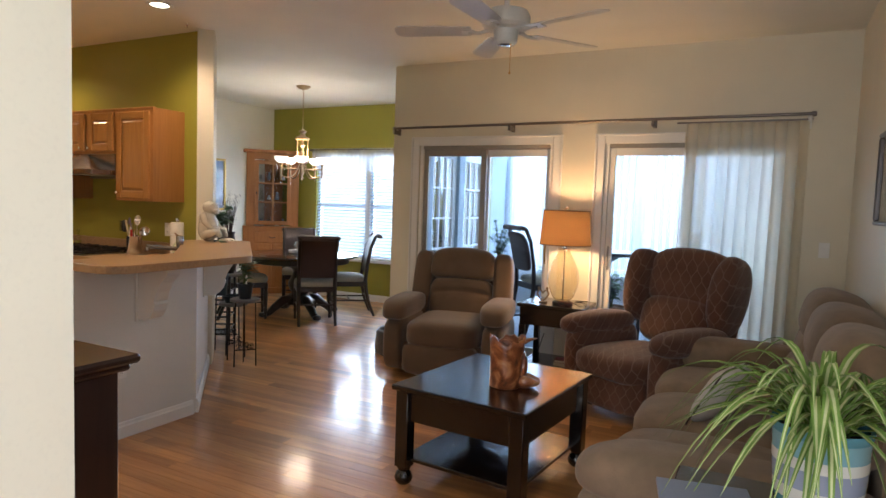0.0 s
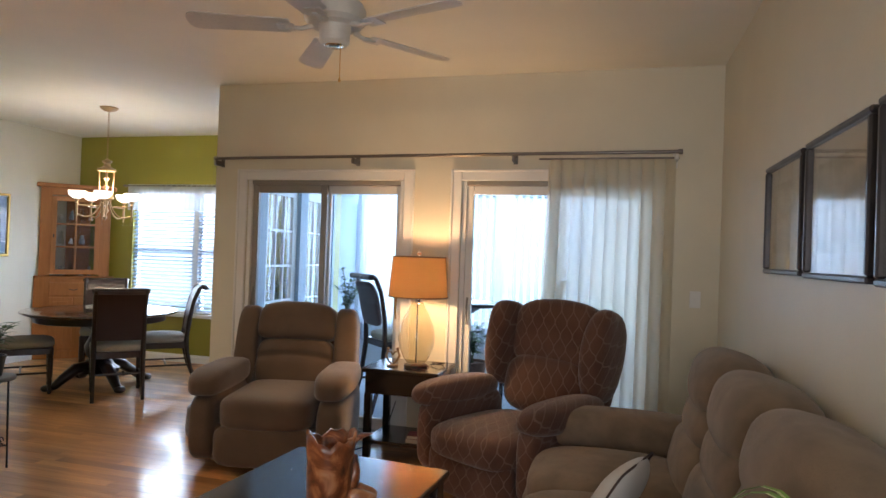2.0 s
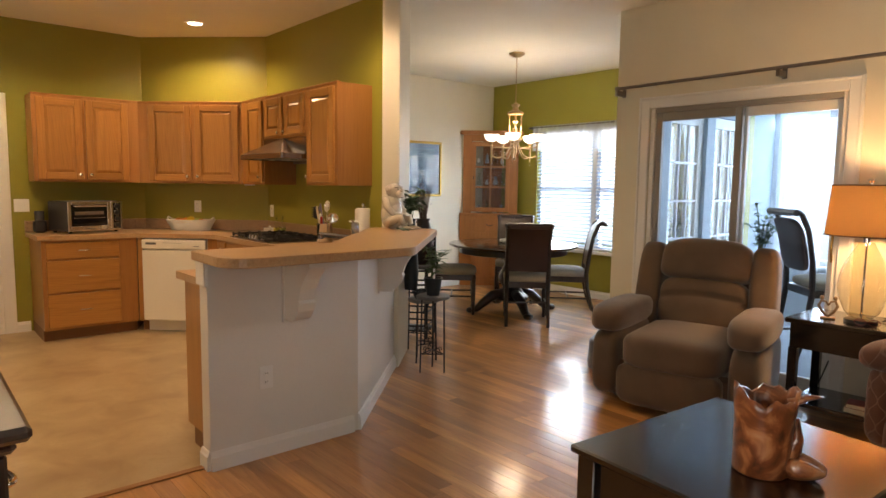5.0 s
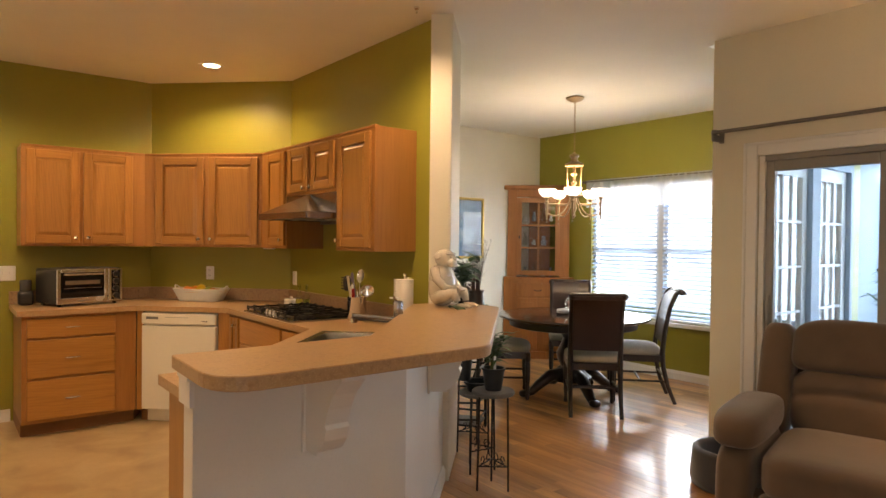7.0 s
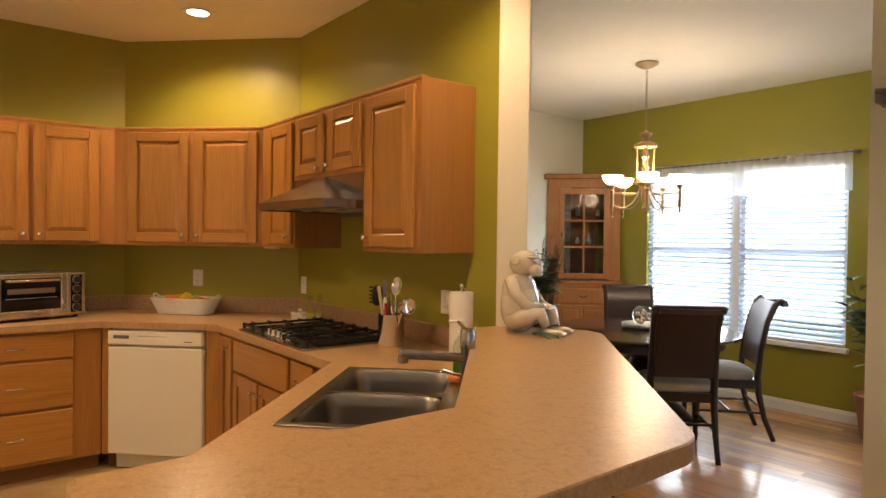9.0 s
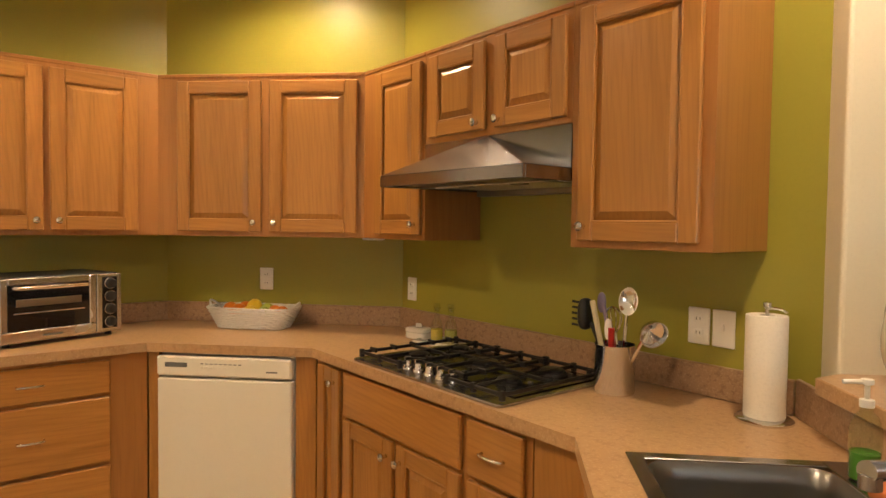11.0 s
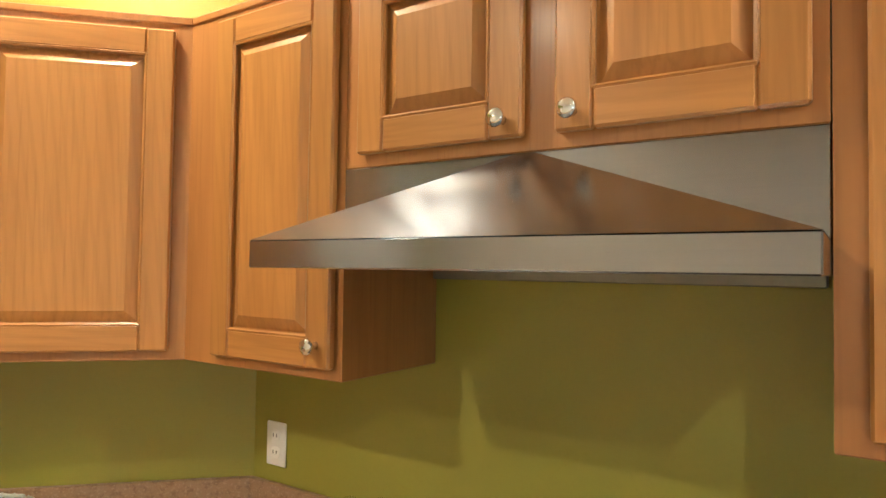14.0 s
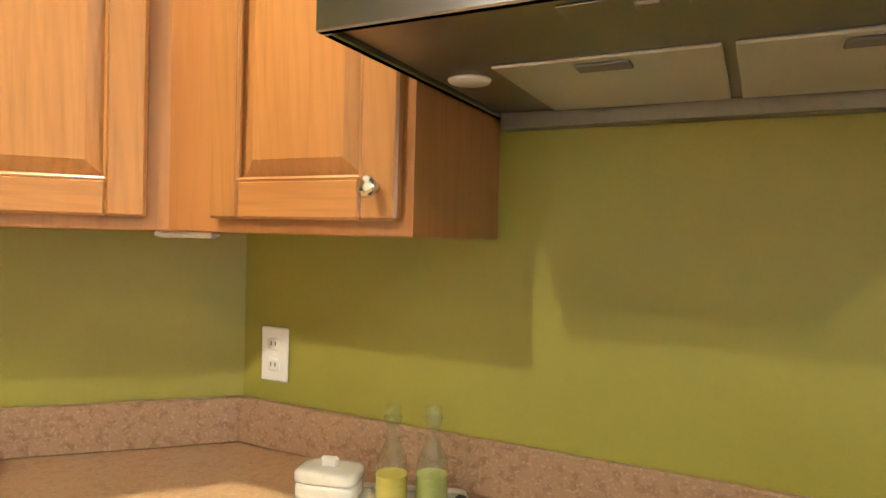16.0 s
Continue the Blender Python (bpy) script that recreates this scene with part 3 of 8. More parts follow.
def panel_door(parent, x0, z0, x1, z1, knob_at=None, name="door"):
    """A raised-panel oak door on the front plane y = 0 of its cabinet."""
    bm = B()
    s, t = 0.058, 0.020
    a, b, c, d = x0 + s, z0 + s, x1 - s, z1 - s
    rows = [(0.0, -0.008), (0.006, -0.007), (0.030, -0.0185), (0.034, -0.0185)]
    verts, faces = [], []
    for o, y in rows:
        verts += [(a + o, y, b + o), (c - o, y, b + o), (c - o, y, d - o), (a + o, y, d - o)]
    for k in range(len(rows) - 1):
        for i in range(4):
            j = (i + 1) % 4
            faces.append([k * 4 + i, k * 4 + j, k * 4 + 4 + j, k * 4 + 4 + i])
    faces.append([len(verts) - 4 + i for i in range(4)])
    raw(bm, verts, faces, 0)
    ob = part(name, bm, OAKV, parent)
    for p, q, r, e in (((x0, z0), (x0 + s, z1), "stile", (a, b, a, d)), ((x1 - s, z0), (x1, z1), "stile", (c, b, c, d)), ((a, z0), (c, b), "rail", (a, b, c, b)), ((a, d), (c, z1), "rail", (a, d, c, d))):
        bm = cbox(B(), (p[0], -t, p[1]), (q[0], -0.001, q[1]), 0.004)
        tube(bm, [(e[0], -t + 0.004, e[1]), (e[2], -t + 0.004, e[3])], 0.0045, 6)
        part(r, bm, OAKV if r == "stile" else OAKH, ob)
    if knob_at:
        knob(ob, *knob_at)
    return ob


def upper(name, label, ox, oy, rz, width, foot, doors, z0=ZB, z1=ZT):
    """A wall cabinet: origin at the left end of its front; doors as (x0, x1, knob side)."""
    m = pose(ox, oy, 0, 0, 0, rz)
    root = thing(name, label, "wall cabinet", m, "kitchen wall cabinets")
    inv = m.inverted()
    bm = B()
    prism(bm, [tuple((inv @ Vector((x, y, 0))).xy) for x, y in foot], z0, z1, 0.002)
    cbox(bm, (0.0, -0.004, z1 - 0.012), (width, 0.03, z1 + 0.006), 0.003)
    part("body", bm, OAKSIDE, root)
    for x0, x1, side in doors:
        k = (x1 - 0.03 if side > 0 else x0 + 0.03, z0 + (0.066 if z0 < 1.5 else 0.048))
        panel_door(root, x0, z0 + 0.022, x1, z1 - 0.03, k)
    return root


LBL = "honey oak wall cabinet with raised-panel doors"
upper("wall_cabinet", LBL, -6.785, 2.44, 90, 0.858, [(-7.088, 2.44), (-6.785, 2.44), (-6.785, 3.298), (-7.088, 3.422)], [(0.03, 0.385, 1), (0.41, 0.765, -1)])
upper("wall_cabinet", "honey oak wall cabinet set across the angled corner", -6.785, 3.298, 45, 1.014, [(-6.785, 3.298), (-6.068, 4.015), (-6.19, 4.322), (-7.088, 3.424)], [(0.105, 0.52, 1), (0.56, 0.98, -1)])
upper("wall_cabinet", "narrow honey oak wall cabinet beside the range hood", -6.068, 4.015, 0, 0.466, [(-6.068, 4.015), (-5.602, 4.015), (-5.602, 4.322), (-6.187, 4.322)], [(0.11, 0.45, 1)])
upper("wall_cabinet", "short honey oak wall cabinet above the range hood", -5.60, 4.015, 0, 0.76, [(-5.60, 4.015), (-4.84, 4.015), (-4.84, 4.322), (-5.60, 4.322)], [(0.038, 0.363, 1), (0.416, 0.742, -1)], z0=1.762)
upper("wall_cabinet", "tall single-door honey oak wall cabinet at the partition end", -4.838, 4.015, 0, 0.468, [(-4.838, 4.015), (-4.37, 4.015), (-4.37, 4.322), (-4.838, 4.322)], [(0.035, 0.435, -1)])


def pull(parent, x, z, w=0.09):
    bm = B()
    tube(bm, [(x - w / 2, -0.02, z), *arc((x - w / 2, -0.036, z), (x, -0.052, z), (x + w / 2, -0.036, z), 8), (x + w / 2, -0.02, z)], 0.005, 8)
    part("handle", bm, CHROME, parent, "slim chrome bar pull", smooth=True)


def slab_drawer(parent, x0, z0, x1, z1, handle=True):
    bm = cbox(B(), (x0, -0.020, z0), (x1, -0.001, z1), 0.005)
    ob = part("drawer_front", bm, OAKH, parent)
    if handle:
        pull(ob, (x0 + x1) / 2, (z0 + z1) / 2)
    return ob


def base(name, label, ox, oy, rz, foot, z1=0.873):
    m = pose(ox, oy, 0, 0, 0, rz)
    root = thing(name, label, "base cabinet", m, "kitchen base cabinets")
    inv = m.inverted()
    loc = [tuple((inv @ Vector((x, y, 0))).xy) for x, y in foot]
    bm = B()
    prism(bm, loc, 0.10, z1, 0.002)
    part("body", bm, OAKSIDE, root)
    bm = B()
    prism(bm, [(x, y + 0.07 if y < 0.05 else y) for x, y in loc], 0.0, 0.10)
    part("plinth", bm, KICK, root)
    return root


KICK = plain("brown_toe_kick", (0.19, 0.085, 0.03), 0.5)
c = base("base_cabinet", "honey oak base cabinet with three drawers", -6.48, 2.42, 90, [(-6.48, 2.42), (-6.48, 3.168), (-7.088, 3.42), (-7.088, 2.42)])
slab_drawer(c, 0.03, 0.715, 0.60, 0.855)
slab_drawer(c, 0.03, 0.425, 0.60, 0.70)
slab_drawer(c, 0.03, 0.125, 0.60, 0.41)

# dishwasher in the angled corner
m = pose(-6.48, 3.171, 0, 0, 0, 45)
dw = thing("dishwasher", "white built-in dishwasher under the angled worktop", "dishwasher", m)
part("tub", cbox(B(), (0.055, 0.02, 0.10), (0.665, 0.55, 0.865), 0.004), WHITEAPPL, dw)
part("door", cbox(B(), (0.060, -0.028, 0.115), (0.660, 0.018, 0.765), 0.006), WHITEAPPL, dw)
panel = part("control_panel", cbox(B(), (0.060, -0.034, 0.775), (0.660, 0.018, 0.862), 0.008), WHITEAPPL, dw)
part("toe_panel", cbox(B(), (0.065, 0.05, 0.005), (0.655, 0.07, 0.095), 0.003), WHITEAPPL, dw)
DARKPRINT = plain("grey_print", (0.12, 0.12, 0.12), 0.5)
part("vent", cbox(B(), (0.10, -0.0365, 0.815), (0.20, -0.0335, 0.835), 0.001), DARKPRINT, panel)
for i in range(9):
    x = 0.26 + i * 0.021
    part("button", cbox(B(), (x, -0.037, 0.812), (x + 0.014, -0.0335, 0.822), 0.001), WHITEAPPL, panel)
    part("print_mark", cbox(B(), (x, -0.0350, 0.830), (x + 0.012, -0.0335, 0.834), 0.0002), DARKPRINT, panel)
part("print_mark", cbox(B(), (0.55, -0.0352, 0.802), (0.60, -0.0335, 0.808), 0.0002), DARKPRINT, panel)
for a, b in ((0.004, 0.052), (0.668, 0.758)):
    f = solid("filler_panel", cbox(B(), (a, 0.0, 0.10), (b, 0.02, 0.873), 0.002), OAKV, "honey oak filler panel beside the dishwasher", "filler panel", m=m)
solid("toe_kick", cbox(B(), (0.0, 0.072, 0.0), (0.757, 0.09, 0.098), 0.002), KICK, "dark toe kick under the dishwasher", "toe kick", m=m)

c = base("base_cabinet", "honey oak base cabinet under the cooktop", -5.938, 3.71, 0, [(-5.938, 3.71), (-4.70, 3.71), (-4.70, 4.31), (-6.18, 4.31)])
panel_door(c, 0.03, 0.125, 0.21, 0.855, (0.175, 0.80))
slab_drawer(c, 0.245, 0.685, 0.95, 0.855, False)
panel_door(c, 0.245, 0.125, 0.585, 0.67, (0.555, 0.615))
panel_door(c, 0.61, 0.125, 0.95, 0.67, (0.64, 0.615))
slab_drawer(c, 0.985, 0.685, 1.215, 0.855, True)
panel_door(c, 0.985, 0.125, 1.215, 0.67, (1.02, 0.615))
c = base("base_cabinet", "honey oak angled base cabinet under the sink", -4.51, 3.71, -45, [(-4.51, 3.71), (-3.66, 2.86), (-3.31, 3.34), (-4.28, 4.31), (-4.698, 4.31), (-4.698, 3.71)], 0.69)
part("front_rail", cbox(B(), (0.0, 0.0, 0.69), (1.195, 0.02, 0.873), 0.002), OAKH, c)
solid("filler_panel", cbox(B(), (-4.697, 3.712, 0.692), (-4.512, 3.732, 0.873), 0.001), OAKV, "honey oak filler panel beside the sink cabinet", "filler panel")
panel_door(c, 0.05, 0.125, 0.42, 0.67, (0.385, 0.615))
panel_door(c, 0.445, 0.125, 0.815, 0.67, (0.48, 0.615))
slab_drawer(c, 0.05, 0.685, 0.815, 0.855, False)
c = base("base_cabinet", "honey oak base cabinet at the end of the peninsula", -3.66, 2.856, -90, [(-3.66, 2.856), (-3.66, 2.66), (-3.31, 2.66), (-3.31, 3.333)])
part("end_panel", cbox(B(), (0.197, 0.0, 0.10), (0.205, 0.348, 0.873), 0.002), OAKV, c)

# worktop with a cut-out for the sink
SINKM = pose(-4.41, 3.66, 0.915, 0, 0, -45) @ pose(0, 0.03, 0)
SW, SD = 0.80, 0.52


def holed(outer, hole, z0, z1):
    bm = B()
    loops = []
    for poly in (outer, hole):
        vs = [bm.verts.new((x, y, z1)) for x, y in poly]
        loops.append([bm.edges.new((vs[i], vs[(i + 1) % len(vs)])) for i in range(len(vs))])
    bmesh.ops.triangle_fill(bm, edges=loops[0] + loops[1], use_beauty=True, normal=(0, 0, 1))
    top = list(bm.faces)
    ret = bmesh.ops.extrude_face_region(bm, geom=top)
    for v in ret["geom"]:
        if isinstance(v, bmesh.types.BMVert):
            v.co.z = z0
    return bm


hole = [tuple((SINKM @ Vector((x, y, 0))).xy) for x, y in ((0.02, 0.02), (SW - 0.02, 0.02), (SW - 0.02, SD - 0.02), (0.02, SD - 0.02))]
outer = [(-7.088, 2.39), (-6.445, 2.39), (-6.445, 3.157), (-5.925, 3.677), (-4.53, 3.677), (-3.715, 2.862), (-3.715, 2.625), (-3.302, 2.625), (-3.302, 3.345), (-4.275, 4.318), (-6.192, 4.318), (-7.088, 3.422)]
top = holed(outer, hole, 0.876, 0.915)
solid("worktop", top, COUNTER, "beige mottled laminate kitchen worktop with angled runs", "worktop")


def strip(bm, a, b, thick, z0, z1, side):
    a, b = Vector(a), Vector(b)
    d = (b - a).normalized()
    n = Vector((-d.y, d.x)) * side * thick
    prism(bm, [tuple(a), tuple(b), tuple(b + n), tuple(a + n)], z0, z1, 0.003)


root = thing("backsplash", "brown mottled laminate upstand behind the worktop", "backsplash")
for p, q in (((-7.089, 2.39), (-7.089, 3.424)), ((-7.089, 3.425), (-6.191, 4.323)), ((-6.19, 4.323), (-4.28, 4.323))):
    bm = B()
    strip(bm, p, q, 0.018, 0.916, 1.015, -1)
    part("upstand", bm, SPLASH, root)

# raised bar on its half wall
bm = B()
prism(bm, [(-3.30, 2.60), (-3.205, 2.60), (-3.205, 3.435), (-4.075, 4.32), (-4.155, 4.26), (-3.30, 3.395)], 0, 1.022)
wall("wall_bar", bm, BARPAINT, "pale grey painted half wall under the breakfast bar")
bm = B()
prism(bm, rounded([(-3.25, 2.545), (-2.79, 2.53), (-2.80, 3.515), (-3.755, 4.470), (-3.85, 4.490), (-4.055, 4.355), (-4.15, 4.255), (-4.17, 4.16), (-3.245, 3.285)], [0.01, 0.16, 0.06, 0.03, 0, 0, 0, 0, 0], 8), 1.024, 1.067, 0.003)
bar = thing("breakfast_bar", "beige mottled laminate breakfast bar with a rounded corner", "breakfast bar")
part("top", bm, COUNTER, bar)
for p, q in (((-3.301, 2.63), (-3.301, 3.352)), ((-3.301, 3.352), (-4.265, 4.316))):
    bm = B()
    strip(bm, p, q, 0.012, 0.916, 1.022, 1)
    part("rear_panel", bm, SPLASH, bar, "brown mottled laminate panel")
bm = B()
prism(bm, [(-3.305, 2.585), (-3.19, 2.585), (-3.19, 2.60), (-3.305, 2.60)], 0.90, 1.022, 0.002)
prism(bm, [(-3.24, 2.56), (-3.13, 2.56), (-3.13, 2.60), (-3.24, 2.60)], 1.0, 1.022, 0.002)
solid("end_trim", bm, TRIM, "white trim block at the end of the half wall", "trim", kind="structure")


def corbel(m):
    """A scrolled bracket under the bar top."""
    pts = [(0, 0.235), (0.27, 0.235), (0.27, 0.205), (0.252, 0.19), (0.215, 0.165), (0.18, 0.125), (0.165, 0.095), (0.158, 0.085), (0.168, 0.075), (0.155, 0.045), (0.125, 0.018), (0.10, 0.008), (0.10, 0.0), (0.0, 0.0)]
    bm = B()
    verts = [(x, y, z * 1.40) for y in (-0.045, 0.045) for x, z in pts]
    n = len(pts)
    raw(bm, verts, [[i, (i + 1) % n, n + (i + 1) % n, n + i] for i in range(n)] + [list(range(n))[::-1], [n + i for i in range(n)]])
    root = part("corbel", bm, BARPAINT, bar, "pale grey scrolled bracket", m=m)
    part("back_plate", cbox(B(), (0.0, -0.055, -0.012), (0.018, 0.055, 0.329), 0.003), BARPAINT, root)


corbel(pose(-3.203, 3.03, 0.692))
corbel(pose(-3.665, 3.895, 0.692, 0, 0, 45))
baseboard((-3.205, 2.60), (-3.205, 3.405), -1)
baseboard((-3.205, 3.435), (-4.47, 4.72), -1)
baseboard((-3.305, 2.60), (-3.205, 2.60), -1)

# ---- kitchen: appliances and small things ----
X0, X1, YF, YC = -5.60, -4.84, 3.795, 4.012
HOODSTEEL = steel("steel_hood_rim", (0.29, 0.285, 0.30), 0.20, streak=0.55)
root = thing("range_hood", "brushed stainless steel pyramid range hood under the cabinets", "range hood")
bm = B()
ap = (-5.235, YC - 0.004, 1.760)
v = [(X0, YF, 1.622), (X1, YF, 1.622), (X1, YC, 1.622), (X0, YC, 1.622), (ap[0] - 0.012, ap[1], ap[2]), (ap[0] + 0.012, ap[1], ap[2])]
raw(bm, v, [[0, 1, 5, 4], [1, 2, 5], [0, 4, 3], [2, 3, 4, 5]])
part("canopy", bm, steel("steel_canopy", (0.37, 0.40, 0.455), 0.20, streak=0.55), root)
bm = B()
for a, b in (((X0, YF, 1.580), (X1, YF + 0.012, 1.622)), ((X0, YF + 0.012, 1.580), (X0 + 0.012, 4.318, 1.622)), ((X1 - 0.012, YF + 0.012, 1.580), (X1, 4.318, 1.622))):
    cbox(bm, a, b, 0.002)
part("rim", bm, HOODSTEEL, root)
part("back_panel", cbox(B(), (X0, YC, 1.622), (X1, 4.318, 1.7605), 0.001), HOODSTEEL, root)
# Underside, switches and rear lip: the hood's shade is mixed into this darker steel.
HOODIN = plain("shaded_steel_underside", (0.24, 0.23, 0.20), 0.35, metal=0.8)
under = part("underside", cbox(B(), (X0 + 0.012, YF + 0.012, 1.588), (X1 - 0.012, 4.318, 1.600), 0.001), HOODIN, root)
MESH = plain("aluminium_grease_filter", (0.55, 0.54, 0.50), 0.45, metal=0.6, grain=400, depth=0.5)
for a in (-5.49, -5.215):
    f = part("grease_filter", cbox(B(), (a, 4.00, 1.583), (a + 0.262, 4.275, 1.588), 0.002), MESH, under)
    part("latch", cbox(B(), (a + 0.10, 4.015, 1.579), (a + 0.165, 4.045, 1.583), 0.001), DARKPRINT, under)
for x in (-5.545, -4.895):
    bm = B()
    lathe(bm, [(0.03, 0), (0.028, -0.004), (0, -0.0045)], 18, pose(x, 4.06, 1.588))
    part("lamp_lens", bm, TRIM, under, "small round frosted hood lamp", smooth=True)
for x in (-5.28, -5.235, -5.15):
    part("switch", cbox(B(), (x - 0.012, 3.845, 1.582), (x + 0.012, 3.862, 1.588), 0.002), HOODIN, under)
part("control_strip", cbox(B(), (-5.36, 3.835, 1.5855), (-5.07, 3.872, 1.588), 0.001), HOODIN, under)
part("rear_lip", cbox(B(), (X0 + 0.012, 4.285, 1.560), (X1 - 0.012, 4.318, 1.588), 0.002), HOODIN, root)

root = thing("cooktop", "black and stainless gas cooktop with five burners and iron grates", "cooktop", pose(0.04, -0.045, 0))
bm = B()
prism(bm, rounded([(-5.66, 3.735), (-4.855, 3.735), (-4.855, 4.25), (-5.66, 4.25)], [0.02] * 4, 3), 0.916, 0.926, 0.002)
part("tray", bm, STEEL, root)
part("burner_deck", cbox(B(), (-5.63, 3.83, 0.926), (-4.885, 4.235, 0.930), 0.001), plain("black_glass_deck", (0.006, 0.006, 0.007), 0.16, depth=0.01, var=0.02), root)
for x, y, r in ((-5.50, 3.93, 0.042), (-5.50, 4.14, 0.036), (-5.257, 4.04, 0.055), (-5.015, 3.93, 0.036), (-5.015, 4.14, 0.042)):
    bm = B()
    lathe(bm, [(r * 1.25, 0), (r * 1.2, 0.008), (r, 0.010), (r, 0.018), (r * 0.8, 0.022), (0, 0.023)], 20, pose(x, y, 0.930))
    part("burner", bm, BLACKIRON, root, smooth="auto")
for i in range(3):
    a, b = -5.64 + i * 0.258, -5.64 + i * 0.258 + 0.25
    bm = B()
    y0, y1, z = (3.845 if i == 1 else 3.765), 4.235, 0.954
    bars = [((a, y0), (b, y0)), ((a, y1), (b, y1)), ((a, y0), (a, y1)), ((b, y0), (b, y1)), ((a, (y0 + y1) / 2), (b, (y0 + y1) / 2)), (((a + b) / 2, y0), ((a + b) / 2, y1))]
    for p, q in bars:
        cbox(bm, (min(p[0], q[0]) - 0.005, min(p[1], q[1]) - 0.005, z - 0.012), (max(p[0], q[0]) + 0.005, max(p[1], q[1]) + 0.005, z), 0.002)
    for px in (a, (a + b) / 2, b):
        for py in (y0, y1):
            cbox(bm, (px - 0.008, py - 0.008, 0.930), (px + 0.008, py + 0.008, z + 0.006), 0.002)
    for k in range(5):
        py = y0 + (y1 - y0) * (k + 0.5) / 5
        for px in (a, b):
            cbox(bm, (px - 0.012, py - 0.005, z - 0.010), (px + 0.03 if px == a else px - 0.03, py + 0.005, z + 0.008), 0.002)
    part("grate", bm, BLACKIRON, root)
for i in range(5):
    x = -5.392 + i * 0.0615
    bm = B()
    lathe(bm, [(0.021, 0), (0.020, 0.006), (0.015, 0.010), (0.013, 0.026), (0.010, 0.029), (0, 0.0295)], 16, pose(x, 3.803, 0.926))
    k = part("knob", bm, CHROME, root, "chrome burner knob", smooth="auto")
    part("grip", cbox(B(), (x - 0.003, 3.788, 0.954), (x + 0.003, 3.818, 0.968), 0.001), CHROME, k)

# sink, tap, soap
root = thing("sink", "stainless steel double-bowl kitchen sink set in the worktop", "sink", SINKM)


def bowl(bm, x0, y0, x1, y1, depth, r=0.06):
    def ring(o, z, rr):
        return [(*p, z) for p in rounded([(x0 + o, y0 + o), (x1 - o, y0 + o), (x1 - o, y1 - o), (x0 + o, y1 - o)], [rr] * 4, 5)]
    rings = [ring(0, 0.002, r), ring(0.006, -0.006, r), ring(0.012, -0.04, r), ring(0.016, -depth + 0.03, r), ring(0.03, -depth + 0.006, r), ring(0.055, -depth, r)]
    n = len(rings[0])
    raw(bm, [p for q in rings for p in q], [[k * n + i, k * n + (i + 1) % n, (k + 1) * n + (i + 1) % n, (k + 1) * n + i] for k in range(5) for i in range(n)] + [[5 * n + i for i in range(n)]])


b1, b2 = (0.035, 0.035, 0.385, 0.425), (0.415, 0.035, 0.765, 0.425)
for q in (b1, b2):
    bm = B()
    bowl(bm, *q, 0.19)
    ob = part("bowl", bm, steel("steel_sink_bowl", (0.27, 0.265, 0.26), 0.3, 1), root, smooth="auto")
    bm = B()
    lathe(bm, [(0.0, 0.002), (0.03, 0.002), (0.045, 0.004), (0.047, 0.0)], 18, pose((q[0] + q[2]) / 2, (q[1] + q[3]) / 2, -0.19))
    part("drain", bm, CHROME, ob, smooth=True)
for a, b in (((0, 0), (SW, 0.035)), ((0, 0.425), (SW, SD)), ((0, 0.035), (0.035, 0.425)), ((0.385, 0.035), (0.415, 0.425)), ((0.765, 0.035), (SW, 0.425))):
    part("deck", cbox(B(), (*a, 0.0015), (*b, 0.006), 0.002), STEEL, root)

SPOUT = pose(-3.80, 3.80, 0.921)
root = thing("faucet", "brushed steel single-lever kitchen faucet with a straight spout", "faucet", SPOUT)
bm = B()
lathe(bm, [(0.032, 0), (0.032, 0.008), (0.024, 0.012), (0.024, 0.14), (0.026, 0.145), (0.026, 0.205), (0.022, 0.212), (0, 0.214)], 22)
part("column", bm, STEEL, root, smooth="auto")
bm = B()
tube(bm, [(0, 0, 0.112), (-0.055, -0.16, 0.132), (-0.075, -0.225, 0.139)], [0.016, 0.016, 0.017], 14)
lathe(bm, [(0.017, 0), (0.0175, -0.022), (0.013, -0.024), (0, -0.024)], 14, pose(-0.073, -0.215, 0.132))
part("spout", bm, STEEL, root, smooth="auto")
bm = B()
tube(bm, [(0, 0, 0.196), (-0.05, 0.02, 0.21), (-0.10, 0.04, 0.222)], [0.008, 0.0065, 0.005], 10)
part("lever", bm, CHROME, root, smooth="auto")
bm = B()
tube(bm, [(-0.02, -0.015, 0.05), (-0.085, -0.04, 0.062)], 0.005, 8)
part("side_spray", bm, CHROME, root, smooth="auto")
root = thing("soap_bottle", "clear green pump bottle of dish soap behind the sink", "soap bottle", pose(-3.985, 3.925, 0.921))
bm = B()
lathe(bm, [(0.026, 0), (0.030, 0.006), (0.030, 0.11), (0.022, 0.135), (0.012, 0.145), (0.012, 0.155), (0, 0.156)], 18)
part("bottle", bm, glass("soap_bottle_plastic", (0.90, 0.96, 0.88), 0.05), root, smooth="auto")
bm = B()
lathe(bm, [(0.022, 0.003), (0.028, 0.008), (0.028, 0.062), (0, 0.062)], 18)
part("soap", bm, plain("green_soap", (0.10, 0.26, 0.05), 0.2, coat=0.5), root, "green liquid soap", smooth="auto")
bm = B()
lathe(bm, [(0.014, 0.155), (0.014, 0.17), (0.005, 0.172), (0.005, 0.20), (0.012, 0.202), (0.012, 0.212), (0, 0.213)], 14)
tube(bm, [(0, 0, 0.207), (-0.035, -0.03, 0.205)], 0.005, 8)
part("pump", bm, TRIM, root, smooth="auto")
